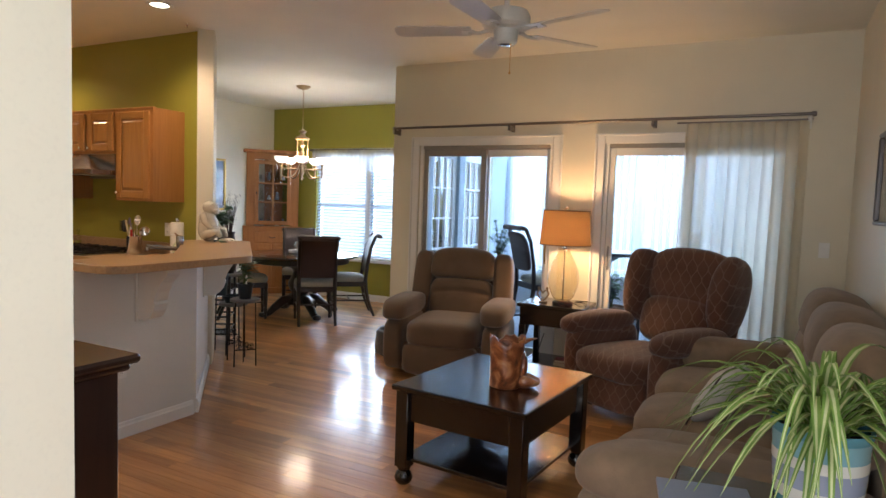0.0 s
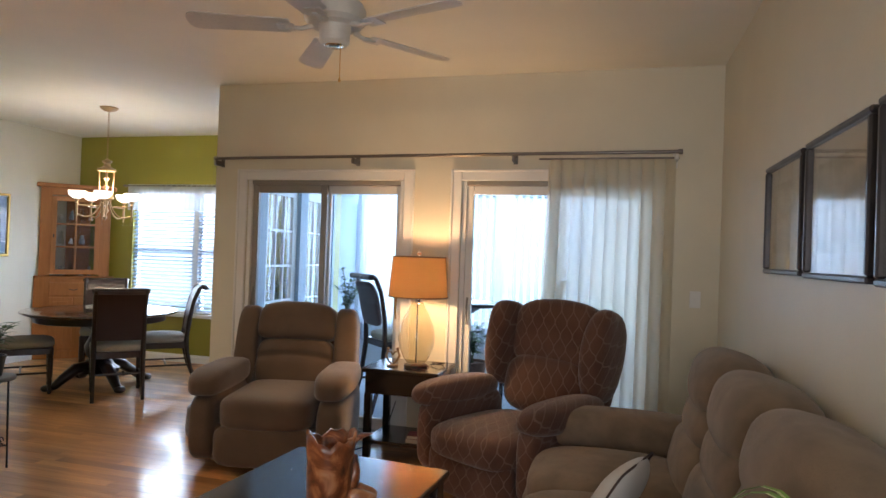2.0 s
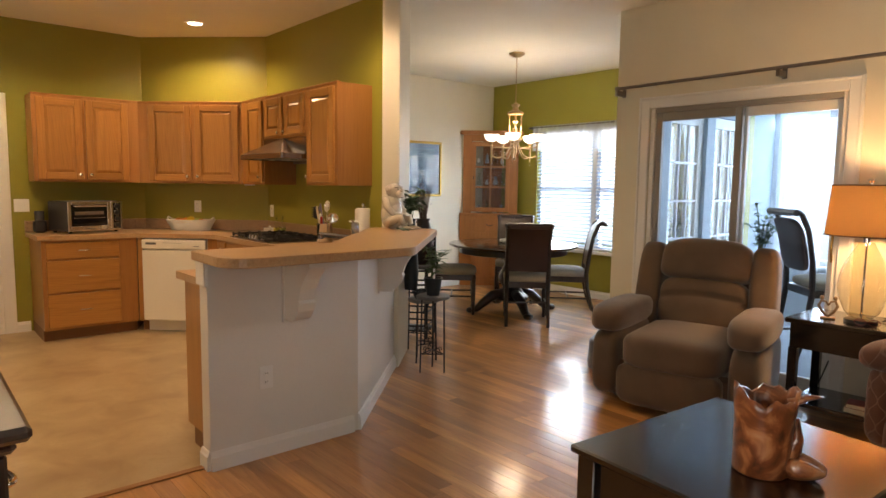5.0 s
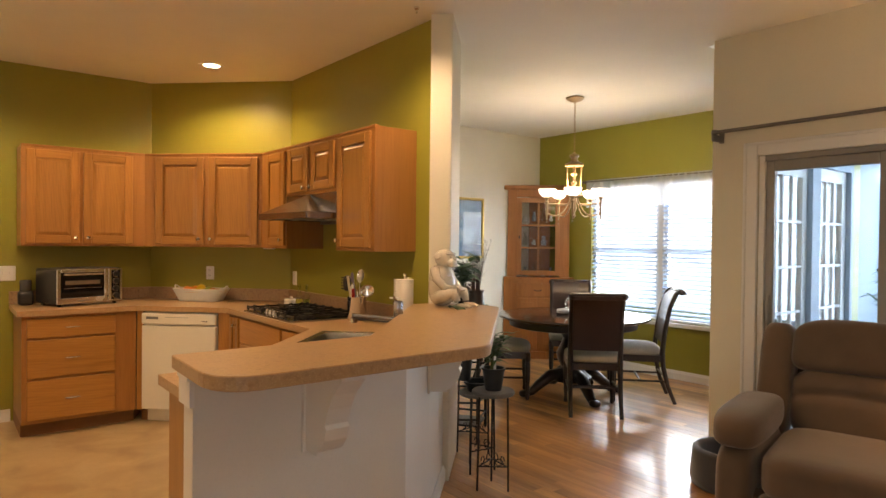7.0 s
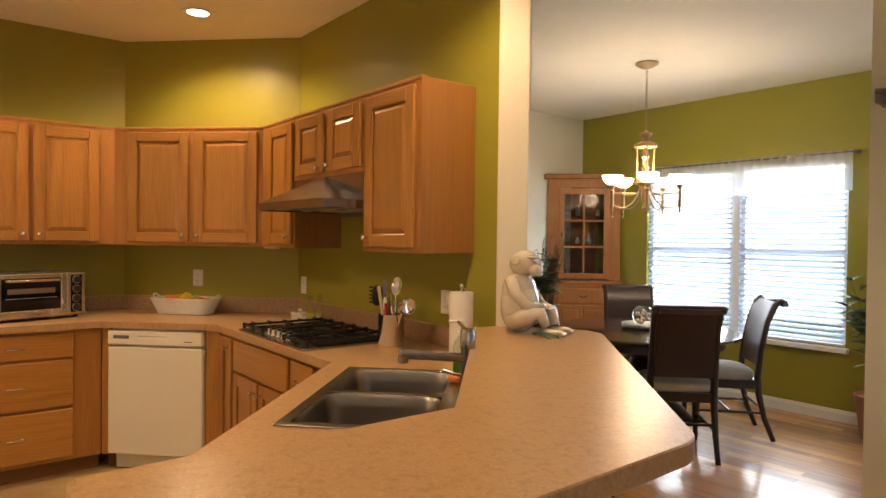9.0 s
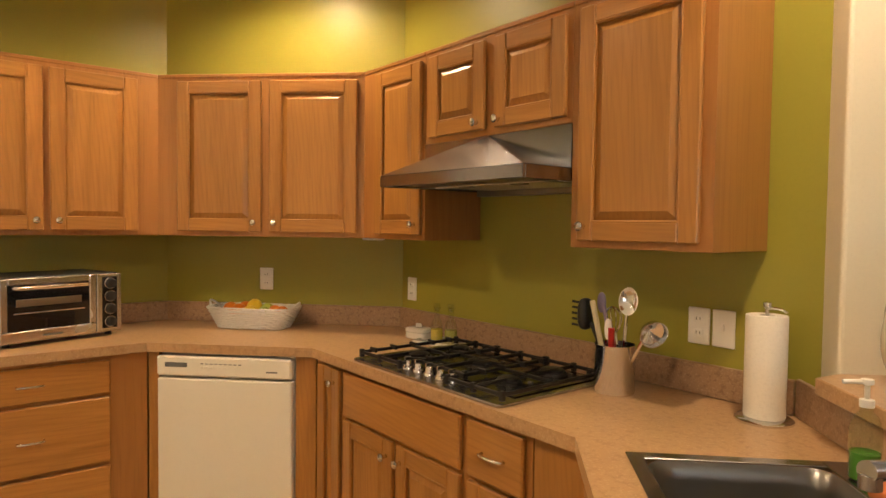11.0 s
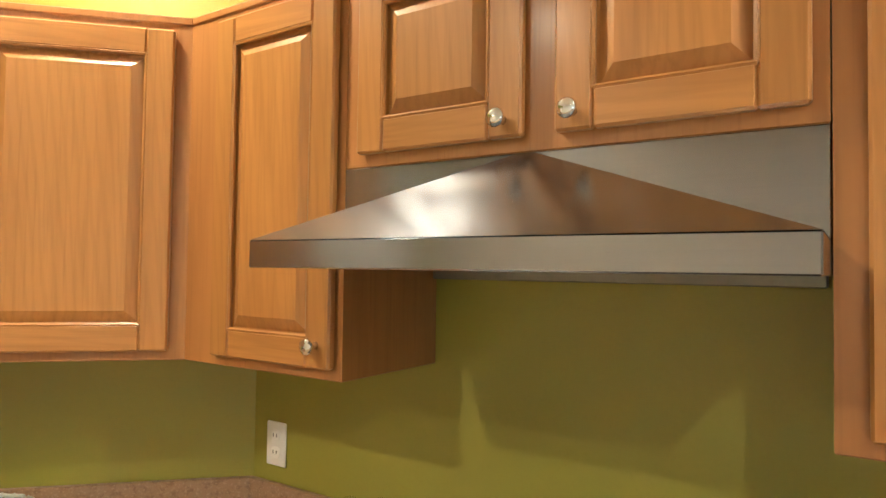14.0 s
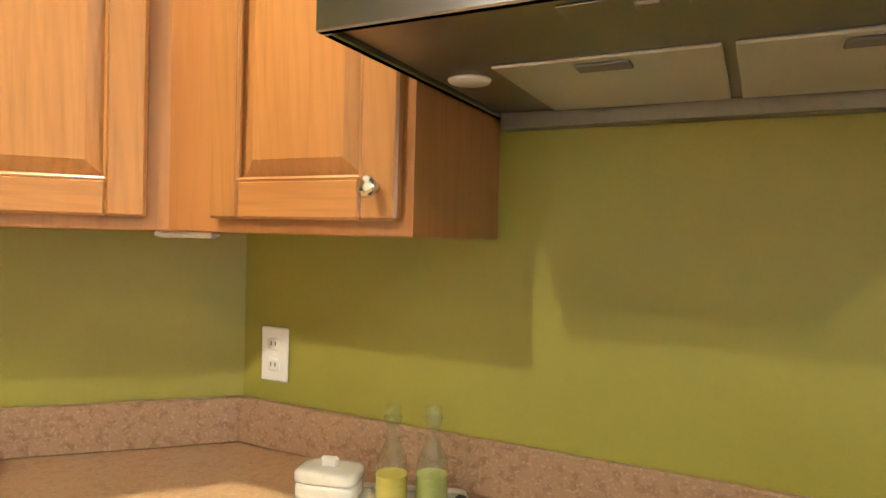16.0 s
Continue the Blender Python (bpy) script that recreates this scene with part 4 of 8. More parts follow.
solid("sponge", cushion(B(), (-3.925, 3.88, 0.935), (0.06, 0.10, 0.026), 5, 5, pose(0, 0, 0)), plain("orange_sponge", (0.5, 0.16, 0.05), 0.9, grain=300, depth=0.8), "orange sponge behind the sink", "sponge", smooth=True)

# steel crock of utensils
CROCK = pose(-4.735, 4.115, 0.916) @ Matrix.Scale(1.1, 4)
root = thing("utensil_crock", "polished steel crock holding cooking utensils", "utensil crock", CROCK)
bm = B()
lathe(bm, [(0.054, 0), (0.057, 0.004), (0.057, 0.135), (0.060, 0.140), (0.055, 0.140), (0.053, 0.02), (0, 0.018)], 28)
part("pot", bm, steel("crock_steel", (0.74, 0.76, 0.80), 0.12, 2), root, smooth="auto")


def stick(name, label, mat, base, tip, r, head=None, hm=None):
    ob = solid(name, tube(B(), [base, tip], r, 8), mat, label, "utensil", m=CROCK, smooth="auto", group="utensils in the crock")
    if head:
        part("head", head, hm or mat, ob, smooth="auto")
    return ob


BLACKPL = plain("black_nylon", (0.015, 0.015, 0.016), 0.4)
IVORY = plain("ivory_plastic", (0.62, 0.55, 0.38), 0.4)
bm = B()
cushion(bm, (-0.100, -0.01, 0.215), (0.035, 0.05, 0.095), 3, 5, None)
for k in range(5):
    tube(bm, [(-0.103, -0.02, 0.180 + k * 0.017), (-0.133, -0.03, 0.183 + k * 0.017)], 0.004, 6)
stick("spaghetti_spoon", "black nylon toothed pasta spoon", BLACKPL, (0.0, 0.0, 0.03), (-0.092, -0.005, 0.21), 0.007, bm)
stick("spatula_handle", "ivory plastic spatula in the crock", IVORY, (-0.005, -0.02, 0.03), (-0.06, -0.03, 0.26), 0.008)
stick("wooden_spoon", "grey-violet silicone spoon in the crock", plain("violet_silicone", (0.20, 0.17, 0.28), 0.6), (0.01, 0.0, 0.03), (-0.035, -0.01, 0.25), 0.006, cushion(B(), (-0.042, -0.01, 0.255), (0.03, 0.012, 0.06), 2.2, 5))
stick("whisk", "steel wire whisk in the crock", CHROME, (0.01, 0.01, 0.03), (-0.01, 0.01, 0.17), 0.007, None)
bm = B()
for k in range(5):
    a = math.pi * k / 5
    c, s = math.cos(a) * 0.024, math.sin(a) * 0.024
    tube(bm, arc((-0.01, 0.01, 0.16), (-0.015 + c * 2, 0.01 + s * 2, 0.23), (-0.02, 0.01, 0.245), 6), 0.0012, 5)
    tube(bm, arc((-0.01, 0.01, 0.16), (-0.015 - c * 2, 0.01 - s * 2, 0.23), (-0.02, 0.01, 0.245), 6), 0.0012, 5)
solid("whisk_wires", bm, CHROME, "thin steel whisk wires in the crock", "whisk", m=CROCK, group="utensils in the crock")
stick("scissors", "red and white handled kitchen tool", plain("red_plastic", (0.45, 0.02, 0.02), 0.35), (0.01, -0.03, 0.06), (0.012, -0.035, 0.19), 0.009, cushion(B(), (0.0, -0.034, 0.185), (0.022, 0.014, 0.06), 2.4, 5), TRIM)
bm = B()
lathe(bm, [(0.0, -0.012), (0.014, -0.010), (0.026, -0.004), (0.032, 0.004), (0.030, 0.004), (0.02, -0.004), (0, -0.008)], 18, pose(0.042, 0.0, 0.265, 80, 0, 20) @ Matrix.Diagonal((0.85, 1.25, 1, 1)))
stick("serving_spoon", "polished steel slotted serving spoon", CHROME, (0.015, 0.01, 0.03), (0.037, 0.0, 0.232), 0.005, bm)
bm = B()
lathe(bm, [(0, -0.03), (0.022, -0.027), (0.036, -0.012), (0.040, 0.004), (0.038, 0.004), (0.034, -0.01), (0, -0.026)], 18, pose(0.13, -0.01, 0.185, 110, 0, 60))
stick("ladle", "polished steel ladle in the crock", CHROME, (0.03, 0.0, 0.05), (0.10, -0.005, 0.175), 0.005, bm)

root = thing("paper_towel_holder", "chrome upright holder with a white paper towel roll", "paper towel holder", pose(-4.31, 4.20, 0.916))
bm = B()
lathe(bm, [(0.075, 0), (0.075, 0.006), (0.07, 0.010), (0.006, 0.011), (0.006, 0.305), (0.011, 0.31), (0.011, 0.322), (0, 0.326)], 24)
tube(bm, arc((0, 0, 0.305), (0.04, -0.02, 0.315), (0.06, -0.02, 0.302), 5), 0.004, 6)
part("stand", bm, CHROME, root, smooth="auto")
bm = B()
lathe(bm, [(0.020, 0.014), (0.052, 0.012), (0.053, 0.016), (0.053, 0.284), (0.052, 0.288), (0.020, 0.288), (0.020, 0.014)], 28)
part("roll", bm, plain("paper_towel", (0.80, 0.78, 0.72), 0.95, grain=140, depth=0.5), root, smooth="auto")

# cruet tray and butter dish
PORC = plain("white_porcelain", (0.74, 0.73, 0.69), 0.18, coat=0.5, depth=0.01)
m = pose(-5.70, 4.18, 0.916, 0, 0, 20)
root = thing("serving_tray", "white porcelain tray with a leaf print", "tray", m)
bm = B()
prism(bm, rounded([(-0.10, -0.075), (0.10, -0.075), (0.10, 0.075), (-0.10, 0.075)], [0.02] * 4, 4), 0.0, 0.006, 0.002)
tube(bm, [(*p, 0.011) for p in rounded([(-0.10, -0.075), (0.10, -0.075), (0.10, 0.075), (-0.10, 0.075)], [0.02] * 4, 4)], 0.005, 6, closed=True)
part("dish", bm, PORC, root, smooth="auto")
bm = B()
prism(bm, [(-0.05, -0.06), (-0.02, -0.035), (-0.03, -0.02), (-0.06, -0.03)], 0.0062, 0.0072)
part("leaf_print", bm, plain("olive_print", (0.16, 0.12, 0.03), 0.4), root)
CLEAR = glass("clear_bottle_glass", (0.95, 0.98, 0.95), 0.0, thin=True, gloss=0.09)
for x, y, tint in ((-0.022, 0.01, (0.62, 0.52, 0.10)), (0.045, 0.02, (0.45, 0.46, 0.14))):
    c = thing("cruet", "small glass cruet half full of pale yellow oil on the tray", "cruet", m @ pose(x, y, 0.0065) @ Matrix.Diagonal((1.08, 1.08, 1.2, 1)), "cruets on the tray")
    bm = B()
    lathe(bm, [(0.0, 0.002), (0.024, 0.002), (0.0255, 0.006), (0.0255, 0.05), (0.022, 0.07), (0.012, 0.085), (0.010, 0.11), (0.015, 0.125), (0.0145, 0.125)], 20)
    part("bottle", bm, CLEAR, c, smooth=True)
    bm = B()
    lathe(bm, [(0, 0.003), (0.0235, 0.004), (0.0245, 0.008), (0.0245, 0.045), (0, 0.045)], 20)
    part("oil", bm, plain("pale_oil", tint, 0.15), c, smooth="auto")
    bm = B()
    lathe(bm, [(0.009, 0.112), (0.009, 0.122), (0.013, 0.128), (0.013, 0.140), (0, 0.142)], 14)
    part("stopper", bm, CLEAR, c, smooth="auto")
root = thing("butter_dish", "small white lidded porcelain butter dish", "butter dish", pose(-5.842, 4.17, 0.916, 0, 0, 15))
part("dish", cushion(B(), (0, 0, 0.018), (0.11, 0.075, 0.034), 6, 6), PORC, root, smooth=True)
lid = part("lid", cushion(B(), (0, 0, 0.043), (0.114, 0.08, 0.026), 5, 6), PORC, root, smooth=True)
part("lid_handle", cbox(B(), (-0.016, -0.006, 0.050), (0.016, 0.006, 0.072), 0.004), PORC, lid)

# white wicker basket of fruit
WICKER = plain("white_wicker", (0.70, 0.70, 0.68), 0.7, grain=120, depth=0.4)
m = pose(-6.59, 3.70, 0.916, 0, 0, 40)
root = thing("fruit_basket", "white woven wicker basket filled with oranges and lemons", "basket", m)
bm = B()
rnd = random.Random(3)
for k in range(11):
    z = 0.006 + k * 0.0095
    f = 1 + 0.30 * k / 10
    pts = []
    for i in range(64):
        a = 2 * math.pi * i / 64
        c, s = math.cos(a), math.sin(a)
        e = 0.55
        wav = 0.004 * math.sin(i * math.pi / 2 * 1.0 + (k % 2) * math.pi)
        pts.append(((0.175 * f + wav) * math.copysign(abs(c) ** e, c), (0.085 * f + wav) * math.copysign(abs(s) ** e, s), z + rnd.uniform(-0.001, 0.001)))
    tube(bm, pts, 0.0052, 5, closed=True)
part("weave", bm, WICKER, root, smooth=True)
bm = B()
for i in range(32):
    a = 2 * math.pi * i / 32
    c, s = math.cos(a), math.sin(a)
    e = 0.55
    q = (math.copysign(abs(c) ** e, c), math.copysign(abs(s) ** e, s))
    tube(bm, [(0.175 * q[0], 0.085 * q[1], 0.002), (0.227 * q[0], 0.11 * q[1], 0.108)], 0.003, 5)
prism(bm, rounded([(-0.17, -0.08), (0.17, -0.08), (0.17, 0.08), (-0.17, 0.08)], [0.05] * 4, 4), 0.0, 0.006)
part("frame", bm, WICKER, root, smooth="auto")
for sx in (-1, 1):
    part("basket_handle", tube(B(), arc((sx * 0.215, -0.035, 0.10), (sx * 0.265, 0, 0.155), (sx * 0.215, 0.035, 0.10), 8), 0.006, 6), WICKER, root, smooth=True)
ORANGE = plain("orange_peel", (0.75, 0.22, 0.015), 0.4, grain=500, depth=0.5)
LEMON = plain("lemon_peel", (0.72, 0.50, 0.03), 0.4, grain=400, depth=0.5)
LIME = plain("lime_peel", (0.35, 0.40, 0.05), 0.4, grain=400, depth=0.5)
for i, (x, y, z, r, mat, kind) in enumerate(((-0.13, 0.0, 0.085, 0.037, ORANGE, "orange"), (-0.065, 0.03, 0.088, 0.036, ORANGE, "orange"), (-0.06, -0.045, 0.085, 0.036, ORANGE, "orange"), (0.0, 0.0, 0.098, 0.038, LEMON, "lemon"), (0.005, -0.06, 0.08, 0.034, LEMON, "lemon"), (0.065, 0.02, 0.085, 0.033, LIME, "lime"), (0.12, -0.02, 0.082, 0.034, ORANGE, "orange"), (0.075, -0.045, 0.078, 0.032, LIME, "lime"), (0.13, 0.04, 0.07, 0.034, ORANGE, "orange"), (-0.1, 0.05, 0.07, 0.034, ORANGE, "orange"))):
    st = 1.15 if kind != "orange" else 0.96
    bm = B()
    lathe(bm, [(r * math.sin(math.pi * k / 10) * (1.0 if 0 < k < 10 else 0), -r * st * math.cos(math.pi * k / 10)) for k in range(11)], 16, pose(x, y, z, 70 * (i % 3), 40 * (i % 2), 30 * i))
    solid(kind, bm, mat, "ripe %s lying in the white wicker basket" % kind, kind, smooth=True, m=m, group="fruit in the basket")

# toaster oven, grinder
TM = pose(-6.59, 2.65, 0.916, 0, 0, 108) @ pose(0, 0, 0)
root = thing("toaster_oven", "brushed steel toaster oven with four black knobs", "toaster oven", TM)
part("casing", cbox(B(), (0.0, 0.012, 0.018), (0.50, 0.34, 0.285), 0.012), plain("black_casing", (0.012, 0.012, 0.013), 0.35), root)
bm = B()
cbox(bm, (0.0, 0.0, 0.018), (0.385, 0.014, 0.065), 0.004)
cbox(bm, (0.0, 0.0, 0.065), (0.03, 0.014, 0.282), 0.004)
cbox(bm, (0.355, 0.0, 0.065), (0.385, 0.014, 0.282), 0.004)
cbox(bm, (0.03, 0.0, 0.255), (0.355, 0.014, 0.282), 0.004)
OVENSTEEL = steel("oven_steel", (0.66, 0.66, 0.68), 0.26)
d = part("oven_door", bm, OVENSTEEL, root)
part("door_glass", cbox(B(), (0.03, 0.004, 0.065), (0.355, 0.009, 0.255), 0), plain("smoked_glass", (0.01, 0.01, 0.012), 0.05, depth=0.0), d)
part("rack", cbox(B(), (0.05, 0.0015, 0.135), (0.335, 0.0038, 0.139), 0.001), CHROME, d)
part("baking_tray", cbox(B(), (0.06, 0.0012, 0.165), (0.32, 0.0036, 0.195), 0.001), plain("warm_tray", (0.25, 0.2, 0.15), 0.4, metal=0.6), d)
part("handle", tube(B(), [(0.05, 0.0, 0.243), (0.055, -0.03, 0.243), (0.33, -0.03, 0.243), (0.335, 0.0, 0.243)], 0.008, 10), CHROME, d, smooth="auto")
part("name_bar", cbox(B(), (0.16, -0.0016, 0.036), (0.24, 0.0, 0.044), 0.0004), DARKPRINT, d)
panel = part("control_panel", cbox(B(), (0.387, 0.0, 0.018), (0.50, 0.014, 0.282), 0.004), OVENSTEEL, root)
part("knob_plate", cbox(B(), (0.41, -0.002, 0.035), (0.478, 0.0, 0.268), 0.001), plain("black_gloss_panel", (0.015, 0.015, 0.016), 0.25), panel)
for k in range(4):
    bm = B()
    lathe(bm, [(0.024, 0), (0.023, 0.012), (0.019, 0.024), (0, 0.025)], 18, pose(0.444, -0.002, 0.065 + k * 0.058, 90))
    kn = part("knob", bm, BLACKPL, panel, "black knob with a chrome ring", smooth="auto")
    bm = B()
    tube(bm, [(0.444 + 0.0245 * math.cos(a), -0.006, 0.065 + k * 0.058 + 0.0245 * math.sin(a)) for a in [i * math.pi / 10 for i in range(20)]], 0.0025, 6, closed=True)
    part("ring", bm, CHROME, kn, smooth=True)
for x in (0.04, 0.46):
    for y in (0.05, 0.30):
        bm = B()
        lathe(bm, [(0.014, 0), (0.014, 0.019), (0, 0.019)], 12, pose(x, y, 0))
        part("foot", bm, BLACKPL, root, smooth="auto")
root = thing("coffee_grinder", "small black coffee grinder with a clear lid", "coffee grinder", pose(-6.93, 2.485, 0.916))
part("base", cushion(B(), (0, 0, 0.055), (0.10, 0.10, 0.11), 6, 6), BLACKPL, root, smooth=True)
bm = B()
lathe(bm, [(0.038, 0.105), (0.040, 0.11), (0.040, 0.185), (0.036, 0.195), (0, 0.197)], 20)
part("lid", bm, plain("smoky_clear_plastic", (0.06, 0.06, 0.06), 0.1), root, smooth="auto")


def outlet(m, label="white duplex wall outlet", kind="outlet", w=0.072, h=0.115, gangs=1, toggle=False):
    """A wall plate in the plane y = 0 of m, facing -y."""
    root = thing("light_switch" if toggle else "wall_outlet", label, kind, m)
    plate = part("plate", cbox(B(), (-w / 2, -0.006, -h / 2), (w / 2, 0, h / 2), 0.003), TRIM, root)
    for g in range(gangs):
        x = (g - (gangs - 1) / 2) * 0.046
        if toggle:
            part("toggle", cbox(B(), (x - 0.005, -0.018, -0.006), (x + 0.005, -0.006, 0.014), 0.002), TRIM, root)
        else:
            for z in (-0.022, 0.022):
                f = part("socket", cushion(B(), (x, -0.006, z), (0.032, 0.006, 0.028), 3.5, 5), TRIM, root, smooth=True)
                for dx in (-0.006, 0.006):
                    part("slot", cbox(B(), (x + dx - 0.0012, -0.0098, z - 0.003), (x + dx + 0.0012, -0.008, z + 0.006), 0), DARKPRINT, f)
    return root


outlet(pose(-6.10, 4.3225, 1.115))
outlet(pose(-6.70, 3.8125, 1.145, 0, 0, 45))
outlet(pose(-4.57, 4.3225, 1.13))
outlet(pose(-4.49, 4.3225, 1.13), "white rocker switch plate beside the outlet", "light switch", toggle=True)
outlet(pose(-7.0885, 2.375, 1.155, 0, 0, 90), "white double light switch plate", "light switch", w=0.118, gangs=2, toggle=True)
outlet(pose(-3.2035, 2.885, 0.41, 0, 0, 90))
outlet(pose(0.465, 6.0185, 1.19), "white single light switch plate", "light switch", toggle=True)

# door casing at the end of the kitchen wall
root = thing("door_3", "white painted door casing and door at the kitchen wall end", "door", kind="structure")
part("trim", cbox(B(), (-7.09, 2.20, 0), (-7.07, 2.295, 2.14), 0.004), TRIM, root)
part("trim", cbox(B(), (-7.09, 1.36, 2.045), (-7.071, 2.20, 2.14), 0.004), TRIM, root)
leaf = part("door_leaf", cbox(B(), (-7.09, 1.36, 0.01), (-7.08, 2.20, 2.045), 0.002), TRIM, root)
bm = B()
lathe(bm, [(0.025, 0), (0.012, 0.012), (0.012, 0.03), (0.028, 0.045), (0.024, 0.062), (0, 0.066)], 16, pose(-7.08, 2.13, 0.98, 0, 90))
part("door_handle", bm, BRASS, leaf, smooth="auto")

# recessed ceiling lamps
GLOWLENS = glow("lit_downlight_lens", (1.0, 0.86, 0.62), 14)
for x, y in DOWNLIGHTS:
    root = thing("recessed_light", "white recessed ceiling downlight, lit", "ceiling light", pose(x, y, H), "kitchen downlights")
    bm = B()
    lathe(bm, [(0.062, -0.001), (0.066, -0.006), (0.092, -0.006), (0.095, -0.001)], 32)
    part("trim_ring", bm, TRIM, root, smooth="auto")
    bm = B()
    lathe(bm, [(0.063, -0.0025), (0, -0.003)], 32)
    part("lens", bm, GLOWLENS, root, smooth=True)
bm = B()
lathe(bm, [(0.016, 0), (0.014, -0.012), (0.006, -0.018), (0.006, -0.035), (0, -0.036)], 12, pose(-4.12, 4.13, H))
solid("ceiling_hook", bm, CHROME, "small chrome hook in the ceiling by the partition", "hook", smooth="auto")

# seated monkey figure on the bar
m = pose(-3.975, 4.225, 1.068, 0, 0, 112)
bm = B()


def blob(c, s, p=2.2, rot=None, n=10):
    mm = Matrix.Translation(c) @ (Euler([radians(a) for a in rot]).to_matrix().to_4x4() if rot else Matrix.Identity(4))
    cushion(bm, (0, 0, 0), s, p, n, mm)


blob((0, 0.0, 0.105), (0.155, 0.15, 0.21), 2.3)
blob((0, 0.005, 0.165), (0.15, 0.13, 0.15), 2.2)
blob((0, -0.015, 0.275), (0.105, 0.115, 0.105), 2.1)
blob((0, -0.060, 0.252), (0.074, 0.062, 0.050), 2.4, (18, 0, 0))
blob((0, -0.072, 0.232), (0.056, 0.040, 0.022), 2.4)
blob((0, -0.082, 0.272), (0.026, 0.022, 0.018), 2.2)
blob((0, -0.054, 0.300), (0.086, 0.042, 0.017), 2.4)
for s in (-1, 1):
    blob((s * 0.021, -0.068, 0.285), (0.018, 0.014, 0.014), 2.0)
for s in (-1, 1):
    blob((s * 0.056, 0.0, 0.285), (0.02, 0.03, 0.038), 2.2)
    tube(bm, [(s * 0.068, 0.01, 0.215), (s * 0.088, -0.015, 0.16), (s * 0.075, -0.06, 0.11), (s * 0.02, -0.10, 0.105)], [0.028, 0.025, 0.021, 0.018], 12)
    blob((s * 0.01, -0.11, 0.105), (0.04, 0.04, 0.028), 2.4)
    tube(bm, [(s * 0.05, 0.01, 0.045), (s * 0.07, -0.07, 0.075), (s * 0.06, -0.11, 0.085), (s * 0.05, -0.13, 0.035)], [0.040, 0.036, 0.027, 0.018], 12)
    blob((s * 0.045, -0.155, 0.014), (0.04, 0.085, 0.028), 2.6)
    for k in range(4):
        tube(bm, [(s * (0.034 + k * 0.008), -0.188, 0.016), (s * (0.033 + k * 0.0088), -0.206, 0.008)], 0.0055, 7)
        tube(bm, [(s * (0.004 + k * 0.007), -0.122, 0.110), (s * (0.003 + k * 0.007), -0.136, 0.096)], 0.005, 7)
    lathe(bm, [(0.008, 0), (0.019, 0.002), (0.021, 0.008), (0.016, 0.011), (0.008, 0.006), (0, 0.004)], 14, pose(s * 0.056, -0.004, 0.287, 0, 75 * s, 0))
solid("monkey_figurine", bm, plain("glazed_cream_ceramic", (0.62, 0.57, 0.47), 0.22, coat=0.6, grain=30, depth=0.25, var=0.12, fleck=14), "glossy cream ceramic seated monkey on the bar", "figurine", smooth=True, m=m)
LEAFG = plain("dark_green_ceramic_leaf", (0.05, 0.10, 0.04), 0.3, coat=0.3)
bm = B()
pts = []
for i in range(9):
    t = i / 8
    w = 0.032 * math.sin(math.pi * min(1, t * 0.9 + 0.08)) + 0.003
    pts.append((t * 0.16, w, 0.012 + 0.012 * math.sin(t * 5)))
verts = [(x, s * w, z + (0.005 if s else 0.0) - k * 0.003) for k in (0, 1) for x, w, z in pts for s in (-1, 0, 1)]
n = len(pts)
faces = []
for i in range(n - 1):
    for s in range(2):
        a = i * 3 + s
        faces.append([a, a + 3, a + 4, a + 1])
        b = n * 3 + a
        faces.append([b, b + 1, b + 4, b + 3])
edge = [i * 3 for i in range(n)] + [i * 3 + 2 for i in reversed(range(n))]
for i in range(len(edge)):
    a, b = edge[i], edge[(i + 1) % len(edge)]
    faces.append([a, b, n * 3 + b, n * 3 + a])
raw(bm, verts, faces)
solid("ceramic_leaf", bm, LEAFG, "dark green ceramic leaf lying on the bar", "ornament", smooth="auto", m=pose(-3.885, 4.21, 1.058, 0, 0, -5))

root = thing("under_cabinet_light", "short white light bar under the wall cabinet corner", "light bar", pose(-6.12, 4.10, 1.371, 0, 0, 22))
part("housing", cbox(B(), (-0.055, -0.018, -0.009), (0.055, 0.018, 0.0), 0.003), TRIM, root)
part("diffuser", cbox(B(), (-0.048, -0.013, -0.011), (0.048, 0.013, -0.009), 0.001), TRIM, root)

# ---- living room ----
SUEDE = plain("brown_microfibre", (0.110, 0.074, 0.050), 0.85, grain=420, depth=0.35, var=0.14, fleck=5, spec=0.2, sheen=0.35)
SUEDE2 = plain("taupe_microfibre", (0.225, 0.165, 0.115), 0.85, grain=420, depth=0.4, var=0.2, fleck=9, spec=0.2, sheen=0.2)


def seatshape(k=0.12):
    return lambda x, y, z: (x, y, z + k * (1 - x * x) * (1 - y * y) * (1 if z > 0 else 0))


